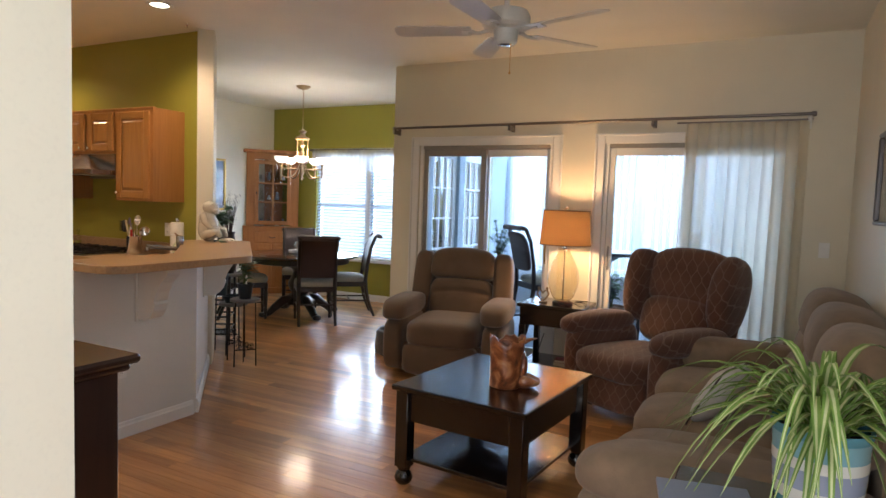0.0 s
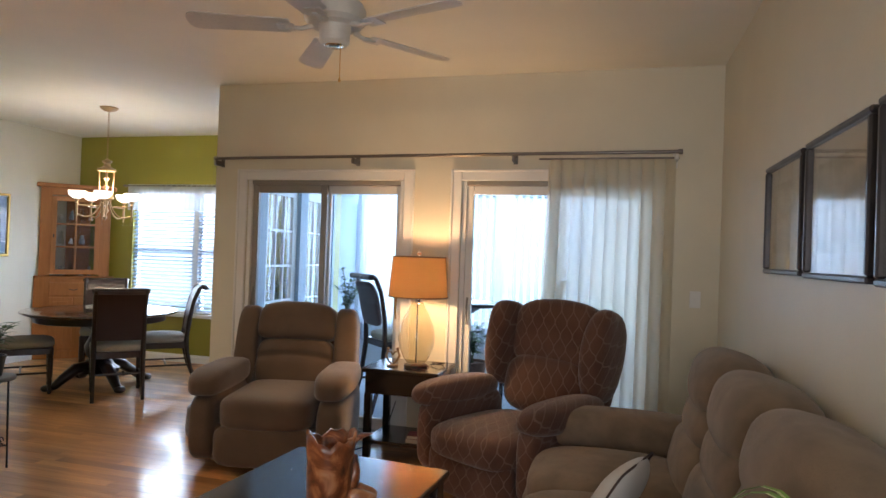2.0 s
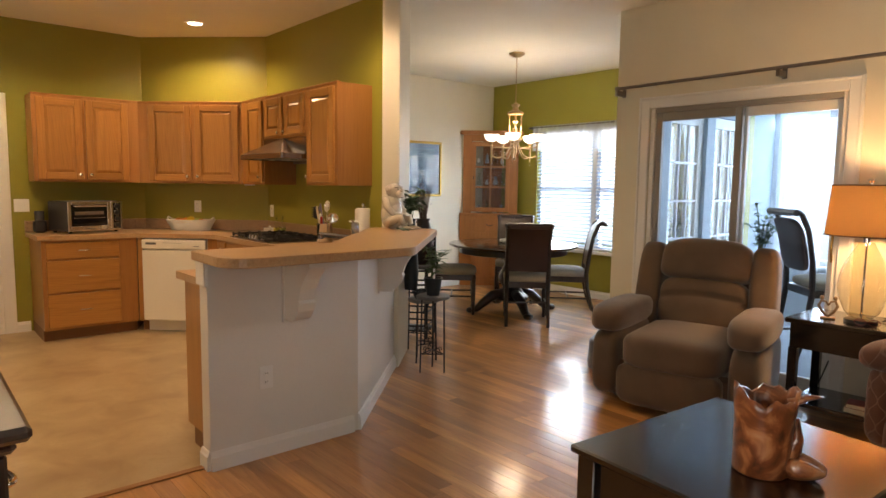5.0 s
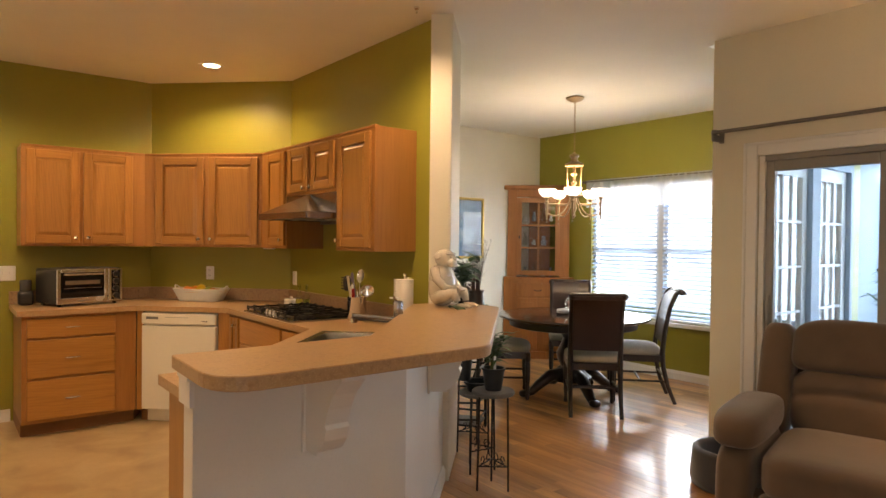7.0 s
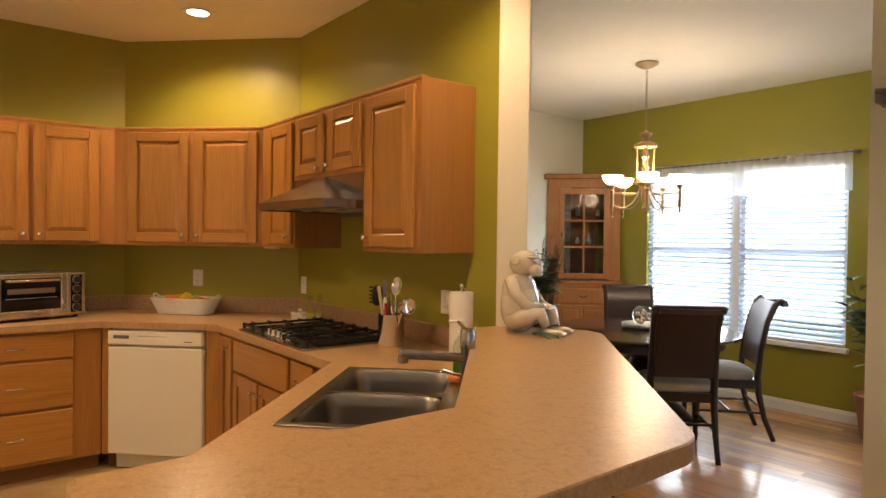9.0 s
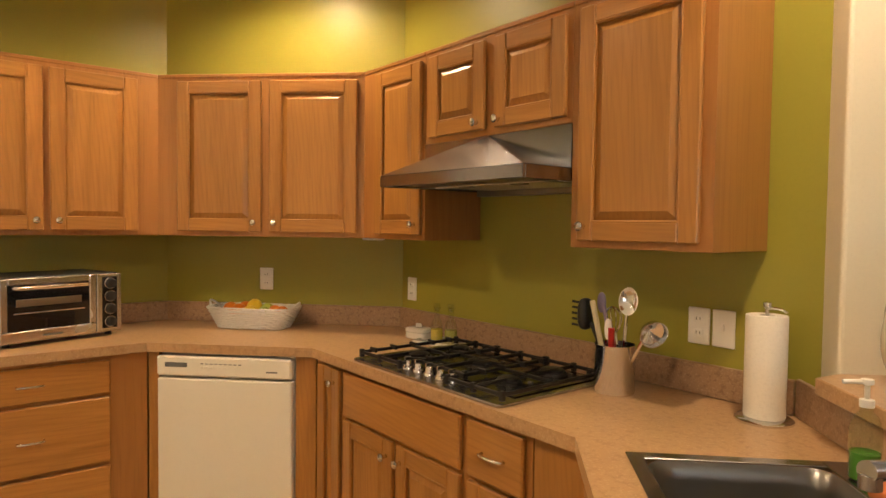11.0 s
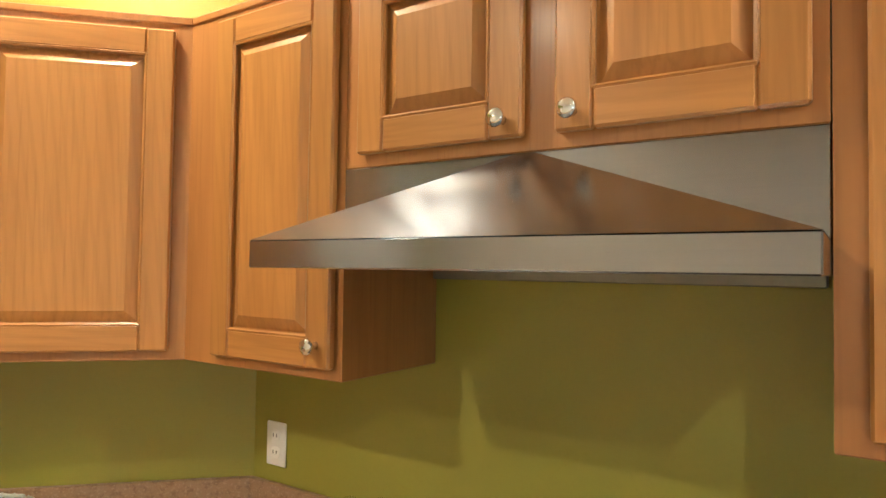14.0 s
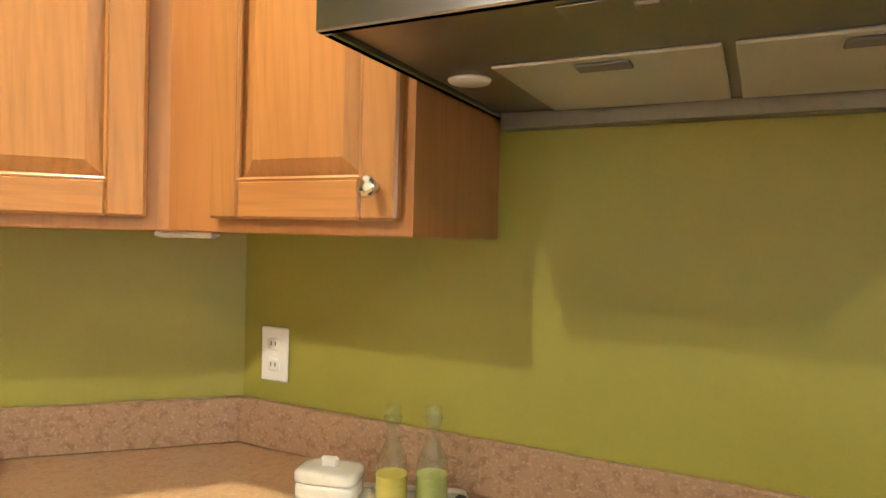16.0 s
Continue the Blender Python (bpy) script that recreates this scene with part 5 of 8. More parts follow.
def recliner(m):
    root = thing("recliner", "brown microfibre recliner armchair with padded arms", "armchair", m)
    bm = B()
    cbox(bm, (-0.40, -0.40, 0.05), (0.40, 0.36, 0.30), 0.03)
    part("base", bm, SUEDE, root)
    bm = B()
    cushion(bm, (0, -0.445, 0.185), (0.65, 0.13, 0.27), 5.5, 9)
    part("footrest", bm, SUEDE, root, smooth=True)
    bm = B()
    cushion(bm, (0, -0.13, 0.385), (0.64, 0.78, 0.22), 5.5, 12, shape=lambda x, y, z: (x, y - 0.015 * (1 - x * x), z + 0.12 * (1 - x * x) * (0.6 - y * 0.4) * (z > 0)))
    part("seat", bm, SUEDE, root, smooth=True)
    lean = Matrix.Translation((0, 0.26, 0.42)) @ Matrix.Rotation(radians(-13), 4, "X")
    bm = B()
    cushion(bm, (0, 0, 0.175), (0.62, 0.22, 0.38), 4.5, 18, lean, shape=lambda x, y, z: (x, y * (1 - 0.26 * math.exp(-((z - 0.18 - 0.08 * (1 - x * x)) / 0.11) ** 2) * (y < 0)), z + 0.10 * (1 - x * x) * (z > 0)))
    part("lumbar_cushion", bm, SUEDE, root, smooth=True)
    bm = B()
    cushion(bm, (0, -0.01, 0.485), (0.63, 0.26, 0.30), 4.2, 12, lean, shape=lambda x, y, z: (x * (1 - 0.04 * z), y, z + 0.12 * (1 - x * x)))
    part("head_cushion", bm, SUEDE, root, smooth=True)
    for s in (-1, 1):
        bm = B()
        cushion(bm, (s * 0.392, 0.015, 0.295), (0.185, 0.24, 0.64), 4.5, 10, lean, shape=lambda x, y, z, s=s: (x - s * 0.10 * z, y, z))
        part("wing", bm, SUEDE, root, smooth=True)
        bm = B()
        cushion(bm, (s * 0.435, -0.06, 0.27), (0.19, 0.80, 0.46), 5, 10, shape=lambda x, y, z: (x * (1 + 0.06 * (1 - z * z)), y * (1 - 0.05 * (z < 0) * z * z), z))
        part("side_panel", bm, SUEDE, root, smooth=True)
        bm = B()
        cushion(bm, (s * 0.432, -0.11, 0.57), (0.25, 0.74, 0.18), 3.6, 12, shape=lambda x, y, z: (x, y, z - (0.55 * max(0, -y - 0.5) ** 1.5)))
        part("arm_pad", bm, SUEDE, root, smooth=True)
    bm = B()
    cushion(bm, (0, 0.13, 0.32), (0.72, 0.12, 0.62), 4, 8, lean)
    part("back_shell", bm, SUEDE, root, smooth=True)
    return root


recliner(pose(-2.30, 5.42, 0, 0, 0, 13) @ Matrix.Diagonal((0.95, 1, 0.975, 1)))


def lattice():
    """Brown cloth with a pale ogee lattice."""
    mat, nt, b = node_material("ogee_lattice_cloth")
    coord = nt.nodes.new("ShaderNodeTexCoord")
    sep = nt.nodes.new("ShaderNodeSeparateXYZ")
    nt.links.new(coord.outputs["Object"], sep.inputs[0])

    def op(kind, a, bb=None):
        n = nt.nodes.new("ShaderNodeMath")
        n.operation = kind
        for i, v in enumerate((a, bb)):
            if v is None:
                continue
            if isinstance(v, (int, float)):
                n.inputs[i].default_value = v
            else:
                nt.links.new(v, n.inputs[i])
        return n.outputs[0]

    u = op("ADD", sep.outputs[0], op("MULTIPLY", sep.outputs[1], 0.55))
    v = op("SUBTRACT", sep.outputs[2], op("MULTIPLY", sep.outputs[1], 0.7))
    wav = op("MULTIPLY", op("SINE", op("MULTIPLY", v, 2 * math.pi / 0.125)), 0.021)

    def line(sign, shift):
        p = op("ADD", op("ADD", u, op("MULTIPLY", wav, sign)), shift)
        f = op("FRACT", op("DIVIDE", p, 0.085))
        return op("LESS_THAN", op("ABSOLUTE", op("SUBTRACT", f, 0.5)), 0.048)

    lines = op("MAXIMUM", line(1.0, 0.0), line(-1.0, 0.0425))
    n1, n2 = tex(nt, 6, 3), tex(nt, 500, 2)
    ground = ramp(nt, n1.outputs[0], [(0.3, (0.085, 0.040, 0.028)), (0.7, (0.125, 0.060, 0.042))])
    c = mixed(nt, ground, (0.155, 0.098, 0.074), lines)
    nt.links.new(c, b.inputs["Base Color"])
    b.inputs["Roughness"].default_value, b.inputs["Sheen Weight"].default_value = 0.85, 0.3
    b.inputs["Specular IOR Level"].default_value = 0.2
    bump(nt, b, n2.outputs[0], 0.4)
    return mat


OGEE = lattice()


def wingchair(m):
    root = thing("wing_chair", "wingback recliner in brown cloth with an ogee lattice", "armchair", m)
    part("seat_box", cushion(B(), (0, -0.05, 0.215), (0.60, 0.70, 0.23), 6, 8), OGEE, root, smooth=True)
    part("front_panel", cushion(B(), (0, -0.40, 0.20), (0.60, 0.09, 0.25), 5, 8, shape=lambda x, y, z: (x, y, z - 0.12 * (1 - x * x) * (z < 0))), OGEE, root, smooth=True)
    part("seat", cushion(B(), (0, -0.13, 0.345), (0.62, 0.76, 0.19), 4, 11, shape=seatshape(0.12)), OGEE, root, smooth=True)
    lean = Matrix.Translation((0, 0.24, 0.42)) @ Matrix.Rotation(radians(-14), 4, "X")
    part("lumbar_cushion", cushion(B(), (0, -0.02, 0.17), (0.58, 0.20, 0.36), 3.4, 10, lean), OGEE, root, smooth=True)
    part("backrest", cushion(B(), (0, 0.02, 0.485), (0.64, 0.22, 0.40), 3.8, 11, lean, shape=lambda x, y, z: (x, y, z + 0.14 * (1 - x * x) * (z > 0))), OGEE, root, smooth=True)
    part("back_shell", cushion(B(), (0, 0.11, 0.315), (0.74, 0.14, 0.67), 4, 10, lean, shape=lambda x, y, z: (x, y, z + 0.10 * (1 - x * x) * (z > 0))), OGEE, root, smooth=True)
    for s in (-1, 1):
        part("wing", cushion(B(), (s * 0.352, -0.03, 0.40), (0.17, 0.34, 0.54), 3, 10, lean, shape=lambda x, y, z, s=s: (x + s * 0.5 * (z > 0) * z * z * (y < 0) * abs(y), y * (1 - 0.25 * (z < 0) * abs(z)), z)), OGEE, root, smooth=True)
        bm = B()
        cushion(bm, (s * 0.365, -0.09, 0.33), (0.15, 0.66, 0.44), 5, 9)
        part("arm_panel", bm, OGEE, root, smooth=True)
        part("arm_roll", cushion(B(), (s * 0.385, -0.12, 0.555), (0.205, 0.70, 0.17), 2.6, 11), OGEE, root, smooth=True)
    for x in (-0.27, 0.27):
        for y in (-0.28, 0.28):
            bm = B()
            lathe(bm, [(0.022, 0), (0.03, 0.02), (0.024, 0.05), (0.03, 0.10), (0, 0.10)], 12, pose(x, y, 0))
            part("foot", bm, MAHOG, root, smooth="auto")
    return root


wingchair(pose(-0.61, 5.24, 0, 0, 0, -30) @ Matrix.Scale(1.05, 4))


def sofa():
    root = thing("sofa", "long taupe microfibre reclining sofa with pillow backs", "sofa", pose(0.10, 0, 0))
    part("base", cbox(B(), (-0.42, 2.78, 0.05), (0.46, 4.98, 0.30), 0.02), SUEDE2, root)
    n, y0, y1 = 3, 2.84, 4.78
    w = (y1 - y0) / n
    for i in range(n):
        c = y0 + w * (i + 0.5)
        part("seat", cushion(B(), (-0.16, c, 0.385), (0.76, w * 1.0, 0.22), 3.6, 11, shape=seatshape(0.14)), SUEDE2, root, smooth=True)
        part("front_panel", cushion(B(), (-0.50, c, 0.21), (0.12, w * 0.98, 0.30), 4.5, 8), SUEDE2, root, smooth=True)
        lean = Matrix.Translation((0.14, c, 0.42)) @ Matrix.Rotation(radians(14), 4, "Y")
        part("lumbar_cushion", cushion(B(), (0.05, 0, 0.14), (0.24, w * 0.98, 0.30), 3.0, 10, lean), SUEDE2, root, smooth=True)
        part("middle_cushion", cushion(B(), (0.07, 0, 0.33), (0.26, w * 0.98, 0.24), 2.8, 10, lean), SUEDE2, root, smooth=True)
        part("head_cushion", cushion(B(), (0.08, 0, 0.51), (0.33, w * 1.01, 0.31), 2.7, 12, lean), SUEDE2, root, smooth=True)
    part("back_shell", cbox(B(), (0.36, 2.78, 0.05), (0.47, 4.98, 0.88), 0.03), SUEDE2, root)
    for y in (2.73, 4.90):
        part("arm_panel", cushion(B(), (-0.07, y, 0.27), (0.96, 0.22, 0.46), 5.5, 9), SUEDE2, root, smooth=True)
        part("arm_pad", cushion(B(), (-0.09, y, 0.535), (0.94, 0.29, 0.22), 2.9, 12, shape=lambda x, y, z: (x, y, z - (0.5 * max(0, -x - 0.5) ** 1.5))), SUEDE2, root, smooth=True)
    return root


sofa()
PILLOW = plain("grey_white_cotton", (0.56, 0.55, 0.54), 0.9, grain=350, depth=0.4)
pm = pose(-0.05, 3.66, 0.615, 0, 0, 0) @ Matrix.Rotation(radians(-20), 4, "Z") @ Matrix.Rotation(radians(30), 4, "Y") @ Matrix.Scale(0.85, 4)
root = thing("throw_pillow", "pale grey cotton throw pillow with dark piping on the sofa", "pillow", pm)
part("pad", cushion(B(), (0, 0, 0), (0.14, 0.42, 0.40), 2.6, 12, shape=lambda x, y, z: (x * (1 - 0.55 * max(abs(y), abs(z)) ** 3), y, z)), PILLOW, root, smooth=True)
part("piping", tube(B(), [(0, *p) for p in rounded([(-0.205, -0.195), (0.205, -0.195), (0.205, 0.195), (-0.205, 0.195)], [0.05] * 4, 5)], 0.005, 6, closed=True), plain("dark_piping", (0.06, 0.04, 0.04), 0.8), root, smooth=True)

# coffee table
root = thing("coffee_table", "dark espresso wooden coffee table with a lower shelf", "coffee table", pose(-1.137, 3.606, 0, 0, 0, -5.2) @ Matrix.Diagonal((1.085, 1.06, 1, 1)))
part("tabletop", cbox(B(), (-0.345, -0.415, 0.492), (0.345, 0.415, 0.52), 0.006), DARKWOOD, root)
for a, b in (((-0.30, -0.375), (0.30, -0.355)), ((-0.30, 0.355), (0.30, 0.375)), ((-0.31, -0.355), (-0.29, 0.355)), ((0.29, -0.355), (0.31, 0.355))):
    part("apron", cbox(B(), (*a, 0.335), (*b, 0.491), 0.003), DARKWOOD, root)
for x in (-0.295, 0.295):
    for y in (-0.36, 0.36):
        bm = B()
        cbox(bm, (x - 0.034, y - 0.034, 0.09), (x + 0.034, y + 0.034, 0.491), 0.004)
        lathe(bm, [(0.026, 0), (0.040, 0.015), (0.044, 0.035), (0.036, 0.06), (0.026, 0.072), (0.034, 0.085), (0.034, 0.095), (0, 0.095)], 16, pose(x, y, 0))
        part("leg", bm, DARKWOOD, root, smooth="auto")
part("shelf", cbox(B(), (-0.30, -0.37, 0.125), (0.30, 0.37, 0.147), 0.004), DARKWOOD, root)


def burl():
    mat, nt, b = node_material("glazed_burl_wood")
    n1, n2 = tex(nt, 9, 6, distort=1.5), tex(nt, 60, 3)
    c = ramp(nt, n1.outputs[0], [(0.30, (0.05, 0.012, 0.006)), (0.48, (0.22, 0.065, 0.022)), (0.60, (0.42, 0.17, 0.065)), (0.75, (0.50, 0.30, 0.17))])
    nt.links.new(c, b.inputs["Base Color"])
    b.inputs["Roughness"].default_value, b.inputs["Coat Weight"].default_value = 0.3, 0.6
    bump(nt, b, n2.outputs[0], 0.3)
    return mat


BURL = burl()
root = thing("burl_vase", "polished burl wood vase with a ragged rim on the table", "vase", pose(-1.05, 3.50, 0.521, 0, 0, 15) @ Matrix.Scale(0.92, 4))
bm = B()
rim = [(0, 0.002), (0.082, 0.0), (0.088, 0.006), (0.088, 0.10), (0.092, 0.18), (0.097, 0.235), (0.100, 0.27), (0.088, 0.265), (0.080, 0.20), (0.075, 0.05), (0, 0.04)]
lathe(bm, rim, 36)
for vtx in bm.verts:
    if vtx.co.z > 0.12:
        a = math.atan2(vtx.co.y, vtx.co.x)
        k = (vtx.co.z - 0.12) / 0.15
        vtx.co.z += k * (0.014 * math.sin(2 * a + 0.6) + 0.010 * math.sin(5 * a) + 0.008 * math.sin(11 * a + 1))
        vtx.co.xy *= 1 + k * (0.045 * math.sin(3 * a + 1) + 0.025 * math.sin(7 * a))
part("body", bm, BURL, root, smooth=True)
bm = B()
tube(bm, [(0.07, 0.03, 0.235), (0.12, 0.045, 0.262), (0.165, 0.05, 0.27)], [0.045, 0.032, 0.006], 10, flat=0.35)
part("spur", bm, BURL, root, smooth=True)
bm = B()
cushion(bm, (0.125, 0.02, 0.035), (0.13, 0.12, 0.07), 2.4, 8, shape=lambda x, y, z: (x, y * (1 - 0.3 * x), z * (1 - 0.45 * x) + 0.15 * math.sin(6 * y)))
tube(bm, [(0.08, 0.02, 0.06), (0.10, 0.03, 0.12), (0.092, 0.03, 0.19)], [0.035, 0.02, 0.012], 8)
part("root_flare", bm, BURL, root, smooth=True)

# end table, lamp and what lies on it
EZ = 0.63
root = thing("end_table", "black wooden end table with a lower shelf", "end table", pose(-1.48, 5.75, 0))
part("tabletop", cbox(B(), (-0.28, -0.24, EZ - 0.03), (0.28, 0.24, EZ), 0.005), DARKWOOD, root)
part("apron", cbox(B(), (-0.255, -0.215, EZ - 0.18), (0.255, 0.215, EZ - 0.03), 0.003), DARKWOOD, root)
for x in (-0.235, 0.235):
    for y in (-0.195, 0.195):
        part("leg", cbox(B(), (x - 0.024, y - 0.024, 0), (x + 0.024, y + 0.024, EZ - 0.18), 0.003), DARKWOOD, root)
part("shelf", cbox(B(), (-0.25, -0.21, 0.10), (0.25, 0.21, 0.125), 0.003), DARKWOOD, root)
for z, mat, t in ((0.126, plain("cream_book_cover", (0.45, 0.38, 0.27), 0.6), 0.03), (0.157, plain("red_book_cover", (0.22, 0.035, 0.035), 0.5), 0.025)):
    bk = thing("book", "hardback book lying on the end table shelf", "book", pose(-1.35, 5.62, z, 0, 0, 8 if t < 0.03 else -4), "books on the shelf")
    part("cover", cbox(B(), (-0.08, -0.06, 0), (0.08, 0.06, t), 0.002), mat, bk)
    part("pages", cbox(B(), (-0.077, -0.0615, 0.003), (0.0815, 0.057, t - 0.003), 0.0005), plain("book_pages", (0.6, 0.55, 0.43), 0.9), bk)
LX, LY = -1.42, 5.70
root = thing("table_lamp", "ribbed clear glass table lamp with an amber drum shade, lit", "lamp", pose(LX, LY, EZ))
bm = B()
lathe(bm, [(0.085, 0), (0.085, 0.018), (0.07, 0.026), (0, 0.027)], 28)
part("foot", bm, BLACKPL, root, smooth="auto")
bm = B()
lathe(bm, [(0.055, 0.027), (0.085, 0.06), (0.118, 0.14), (0.128, 0.21), (0.115, 0.29), (0.085, 0.37), (0.052, 0.43), (0.038, 0.462)], 48, wobble=lambda a, z: 1 + 0.035 * abs(math.sin(6 * a)))
part("glass_body", bm, glass("lamp_glass", (0.88, 0.85, 0.76), 0.03, gloss=0.08), root, "ribbed clear glass body", smooth=True)
bm = B()
tube(bm, [(0, 0, 0.02), (0, 0, 0.80)], 0.006, 8)
lathe(bm, [(0.018, 0), (0.018, 0.03), (0, 0.031)], 12, pose(0, 0, 0.462))
lathe(bm, [(0.010, 0), (0.017, 0.012), (0.010, 0.026), (0, 0.03)], 12, pose(0, 0, 0.80))
part("stem", bm, CHROME, root, smooth="auto")
SHADE = sheer("amber_lamp_shade", (0.62, 0.32, 0.115), 0.0, 700, 0.05)
bm = B()
lathe(bm, [(0.212, 0.502), (0.190, 0.785)], 40, caps=False)
sh = part("shade", bm, SHADE, root, "amber fabric drum shade", smooth=True)
SHADETAPE = plain("shade_tape", (0.20, 0.11, 0.05), 0.8)
for r, z in ((0.213, 0.502), (0.191, 0.785)):
    bm = B()
    tube(bm, [(r * math.cos(i * math.pi / 20), r * math.sin(i * math.pi / 20), z) for i in range(40)], 0.004, 6, closed=True)
    part("shade_trim", bm, SHADETAPE, sh, smooth=True)
bm = B()
lathe(bm, [(0.0, -0.055), (0.02, -0.05), (0.032, -0.02), (0.03, 0.01), (0.016, 0.035), (0.013, 0.05), (0, 0.052)], 16, pose(0, 0, 0.645, 180))
part("bulb", bm, glow("lit_bulb", (1.0, 0.72, 0.36), 8), root, smooth=True)
lamp("table_lamp_light", "POINT", pose(LX, LY, EZ + 0.635), 50, (1.0, 0.60, 0.27), radius=0.055)
m = pose(-1.58, 5.66, EZ + 0.001, 0, 0, 20)
root = thing("heart_ornament", "small bronze couple forming a heart on the end table", "ornament", m)
BRONZE = plain("worn_bronze", (0.28, 0.19, 0.11), 0.45, metal=0.6)
bm = B()
cbox(bm, (-0.04, -0.02, 0), (0.04, 0.02, 0.012), 0.004)
part("plinth", bm, BRONZE, root)
bm = B()
for s in (-1, 1):
    tube(bm, [(0, 0, 0.012), (s * 0.03, 0, 0.04), (s * 0.048, 0, 0.075), (s * 0.036, 0, 0.105), (s * 0.012, 0, 0.10), (0, 0, 0.078)], [0.006, 0.008, 0.009, 0.008, 0.006, 0.005], 8)
    cushion(bm, (s * 0.034, 0, 0.122), (0.024, 0.022, 0.026), 2, 5)
part("figures", bm, BRONZE, root, smooth=True)
m = pose(-1.36, 5.60, EZ + 0.001, 0, 0, 12)
root = thing("eyeglasses", "folded dark red reading glasses on the end table", "glasses", m)
FR = plain("dark_red_frame", (0.10, 0.015, 0.02), 0.3)
bm = B()
for x in (-0.034, 0.034):
    tube(bm, [(x + 0.028 * math.cos(i * math.pi / 8), 0, 0.02 + 0.018 * math.sin(i * math.pi / 8)) for i in range(16)], 0.0028, 6, closed=True)
tube(bm, [(-0.008, 0, 0.024), (0.008, 0, 0.024)], 0.0025, 6)
part("rims", bm, FR, root, smooth=True)
for s in (-1, 1):
    part("temple", tube(B(), [(s * 0.064, 0, 0.026), (s * 0.05, 0.03, 0.022), (-s * 0.05, 0.042 + 0.006 * s, 0.012)], 0.0025, 6), FR, root, smooth=True)
part("cable", tube(B(), [(-1.34, 5.80, EZ + 0.006), (-1.28, 5.78, EZ + 0.02), (-1.24, 5.83, EZ + 0.022), (-1.27, 5.9, EZ + 0.008), (-1.36, 5.92, EZ + 0.006)], 0.004, 6), BLACKPL, None)
tagged(bpy.data.objects["cable"], "black lamp cord curled on the end table", "cord")

# curtain and rod
RODM = plain("pewter_rod", (0.22, 0.20, 0.19), 0.35, metal=0.9)
root = thing("curtain_rod", "pewter double curtain rod above the sliding doors", "curtain rod")
part("rod", tube(B(), [(-3.26, 5.915, 2.165), (0.33, 5.915, 2.190)], 0.012, 12), RODM, root, smooth="auto")
part("rear_rod", tube(B(), [(-0.62, 5.955, 2.150), (0.33, 5.955, 2.155)], 0.007, 10), RODM, root, smooth="auto")
for x, z in ((-3.27, 2.165), (-2.05, 2.174), (-0.80, 2.182), (0.31, 2.19)):
    bm = B()
    cbox(bm, (x - 0.012, 5.90, z - 0.055), (x + 0.012, 6.018, z - 0.014), 0.003)
    cbox(bm, (x - 0.016, 6.010, z - 0.10 if x > 0 else z - 0.06), (x + 0.016, 6.0185, z + 0.02), 0.002)
    part("bracket", bm, TRIM if x > 0 else RODM, root)
for x in (-3.27, 0.335):
    bm = B()
    lathe(bm, [(0.014, -0.02), (0.018, -0.01), (0.018, 0.012), (0, 0.016)], 14, pose(x, 5.915, 2.19 if x > 0 else 2.165, 0, 90 if x > 0 else -90))
    part("finial", bm, RODM, root, smooth="auto")
SHEER = sheer("ivory_sheer", (0.95, 0.90, 0.77), 0.20, 900, 0.70)


def drape(name, label, x0, x1, y, z0, z1, waves, depth, mat, top=0.0, flare=0.0):
    """Hanging pleated cloth with thickness from its folds."""
    bm = B()
    nx, nz = waves * 10, 16
    rnd = random.Random(7)
    ph = [rnd.uniform(-0.5, 0.5) for _ in range(waves + 2)]
    grid = []
    for k in range(nz + 1):
        t = k / nz
        row = []
        for i in range(nx + 1):
            s = i / nx
            w = s * waves
            p = ph[int(w)] * (1 - w % 1) + ph[int(w) + 1] * (w % 1)
            amp = depth * (0.45 + 0.55 * (1 - t)) * (1 + 0.4 * p)
            x = x0 + (x1 - x0) * s - flare * (1 - t) ** 1.5 * (1 - s) + 0.010 * math.sin(w * 2 * math.pi + 1.2)
            row.append(bm.verts.new((x, y + amp * math.sin(2 * math.pi * (w + 0.25 * p) + 0.5 * (1 - t)), z0 + (z1 - z0) * t)))
        grid.append(row)
    for k in range(nz):
        for i in range(nx):
            bm.faces.new((grid[k][i], grid[k][i + 1], grid[k + 1][i + 1], grid[k + 1][i]))
    return solid(name, bm, mat, label, "curtain", smooth=True)


drape("curtain", "ivory sheer pleated curtain drawn to one side of the door", -0.56, 0.30, 5.955, 0.02, 2.145, 11, 0.026, SHEER, flare=0.08)

# ceiling fan
FANW = plain("white_fan_enamel", (0.62, 0.62, 0.60), 0.35)
FX, FY = -1.34, 4.02
root = thing("ceiling_fan", "white five-blade ceiling fan with a pull chain", "ceiling fan", pose(FX, FY, 0))
bm = B()
lathe(bm, [(0.075, H - 0.001), (0.072, H - 0.03), (0.04, H - 0.06), (0.016, H - 0.065), (0.016, 2.575), (0, 2.575)], 24)
part("canopy", bm, FANW, root, smooth="auto")
bm = B()
lathe(bm, [(0, 2.585), (0.05, 2.583), (0.125, 2.565), (0.14, 2.535), (0.14, 2.485), (0.12, 2.465), (0.075, 2.460), (0.07, 2.435), (0.068, 2.390), (0.055, 2.375), (0, 2.373)], 32)
part("motor", bm, FANW, root, smooth="auto")
bm = B()
lathe(bm, [(0.0, 2.370), (0.04, 2.371), (0.056, 2.385), (0.06, 2.393)], 24)
part("cap", bm, CHROME, root, smooth=True)
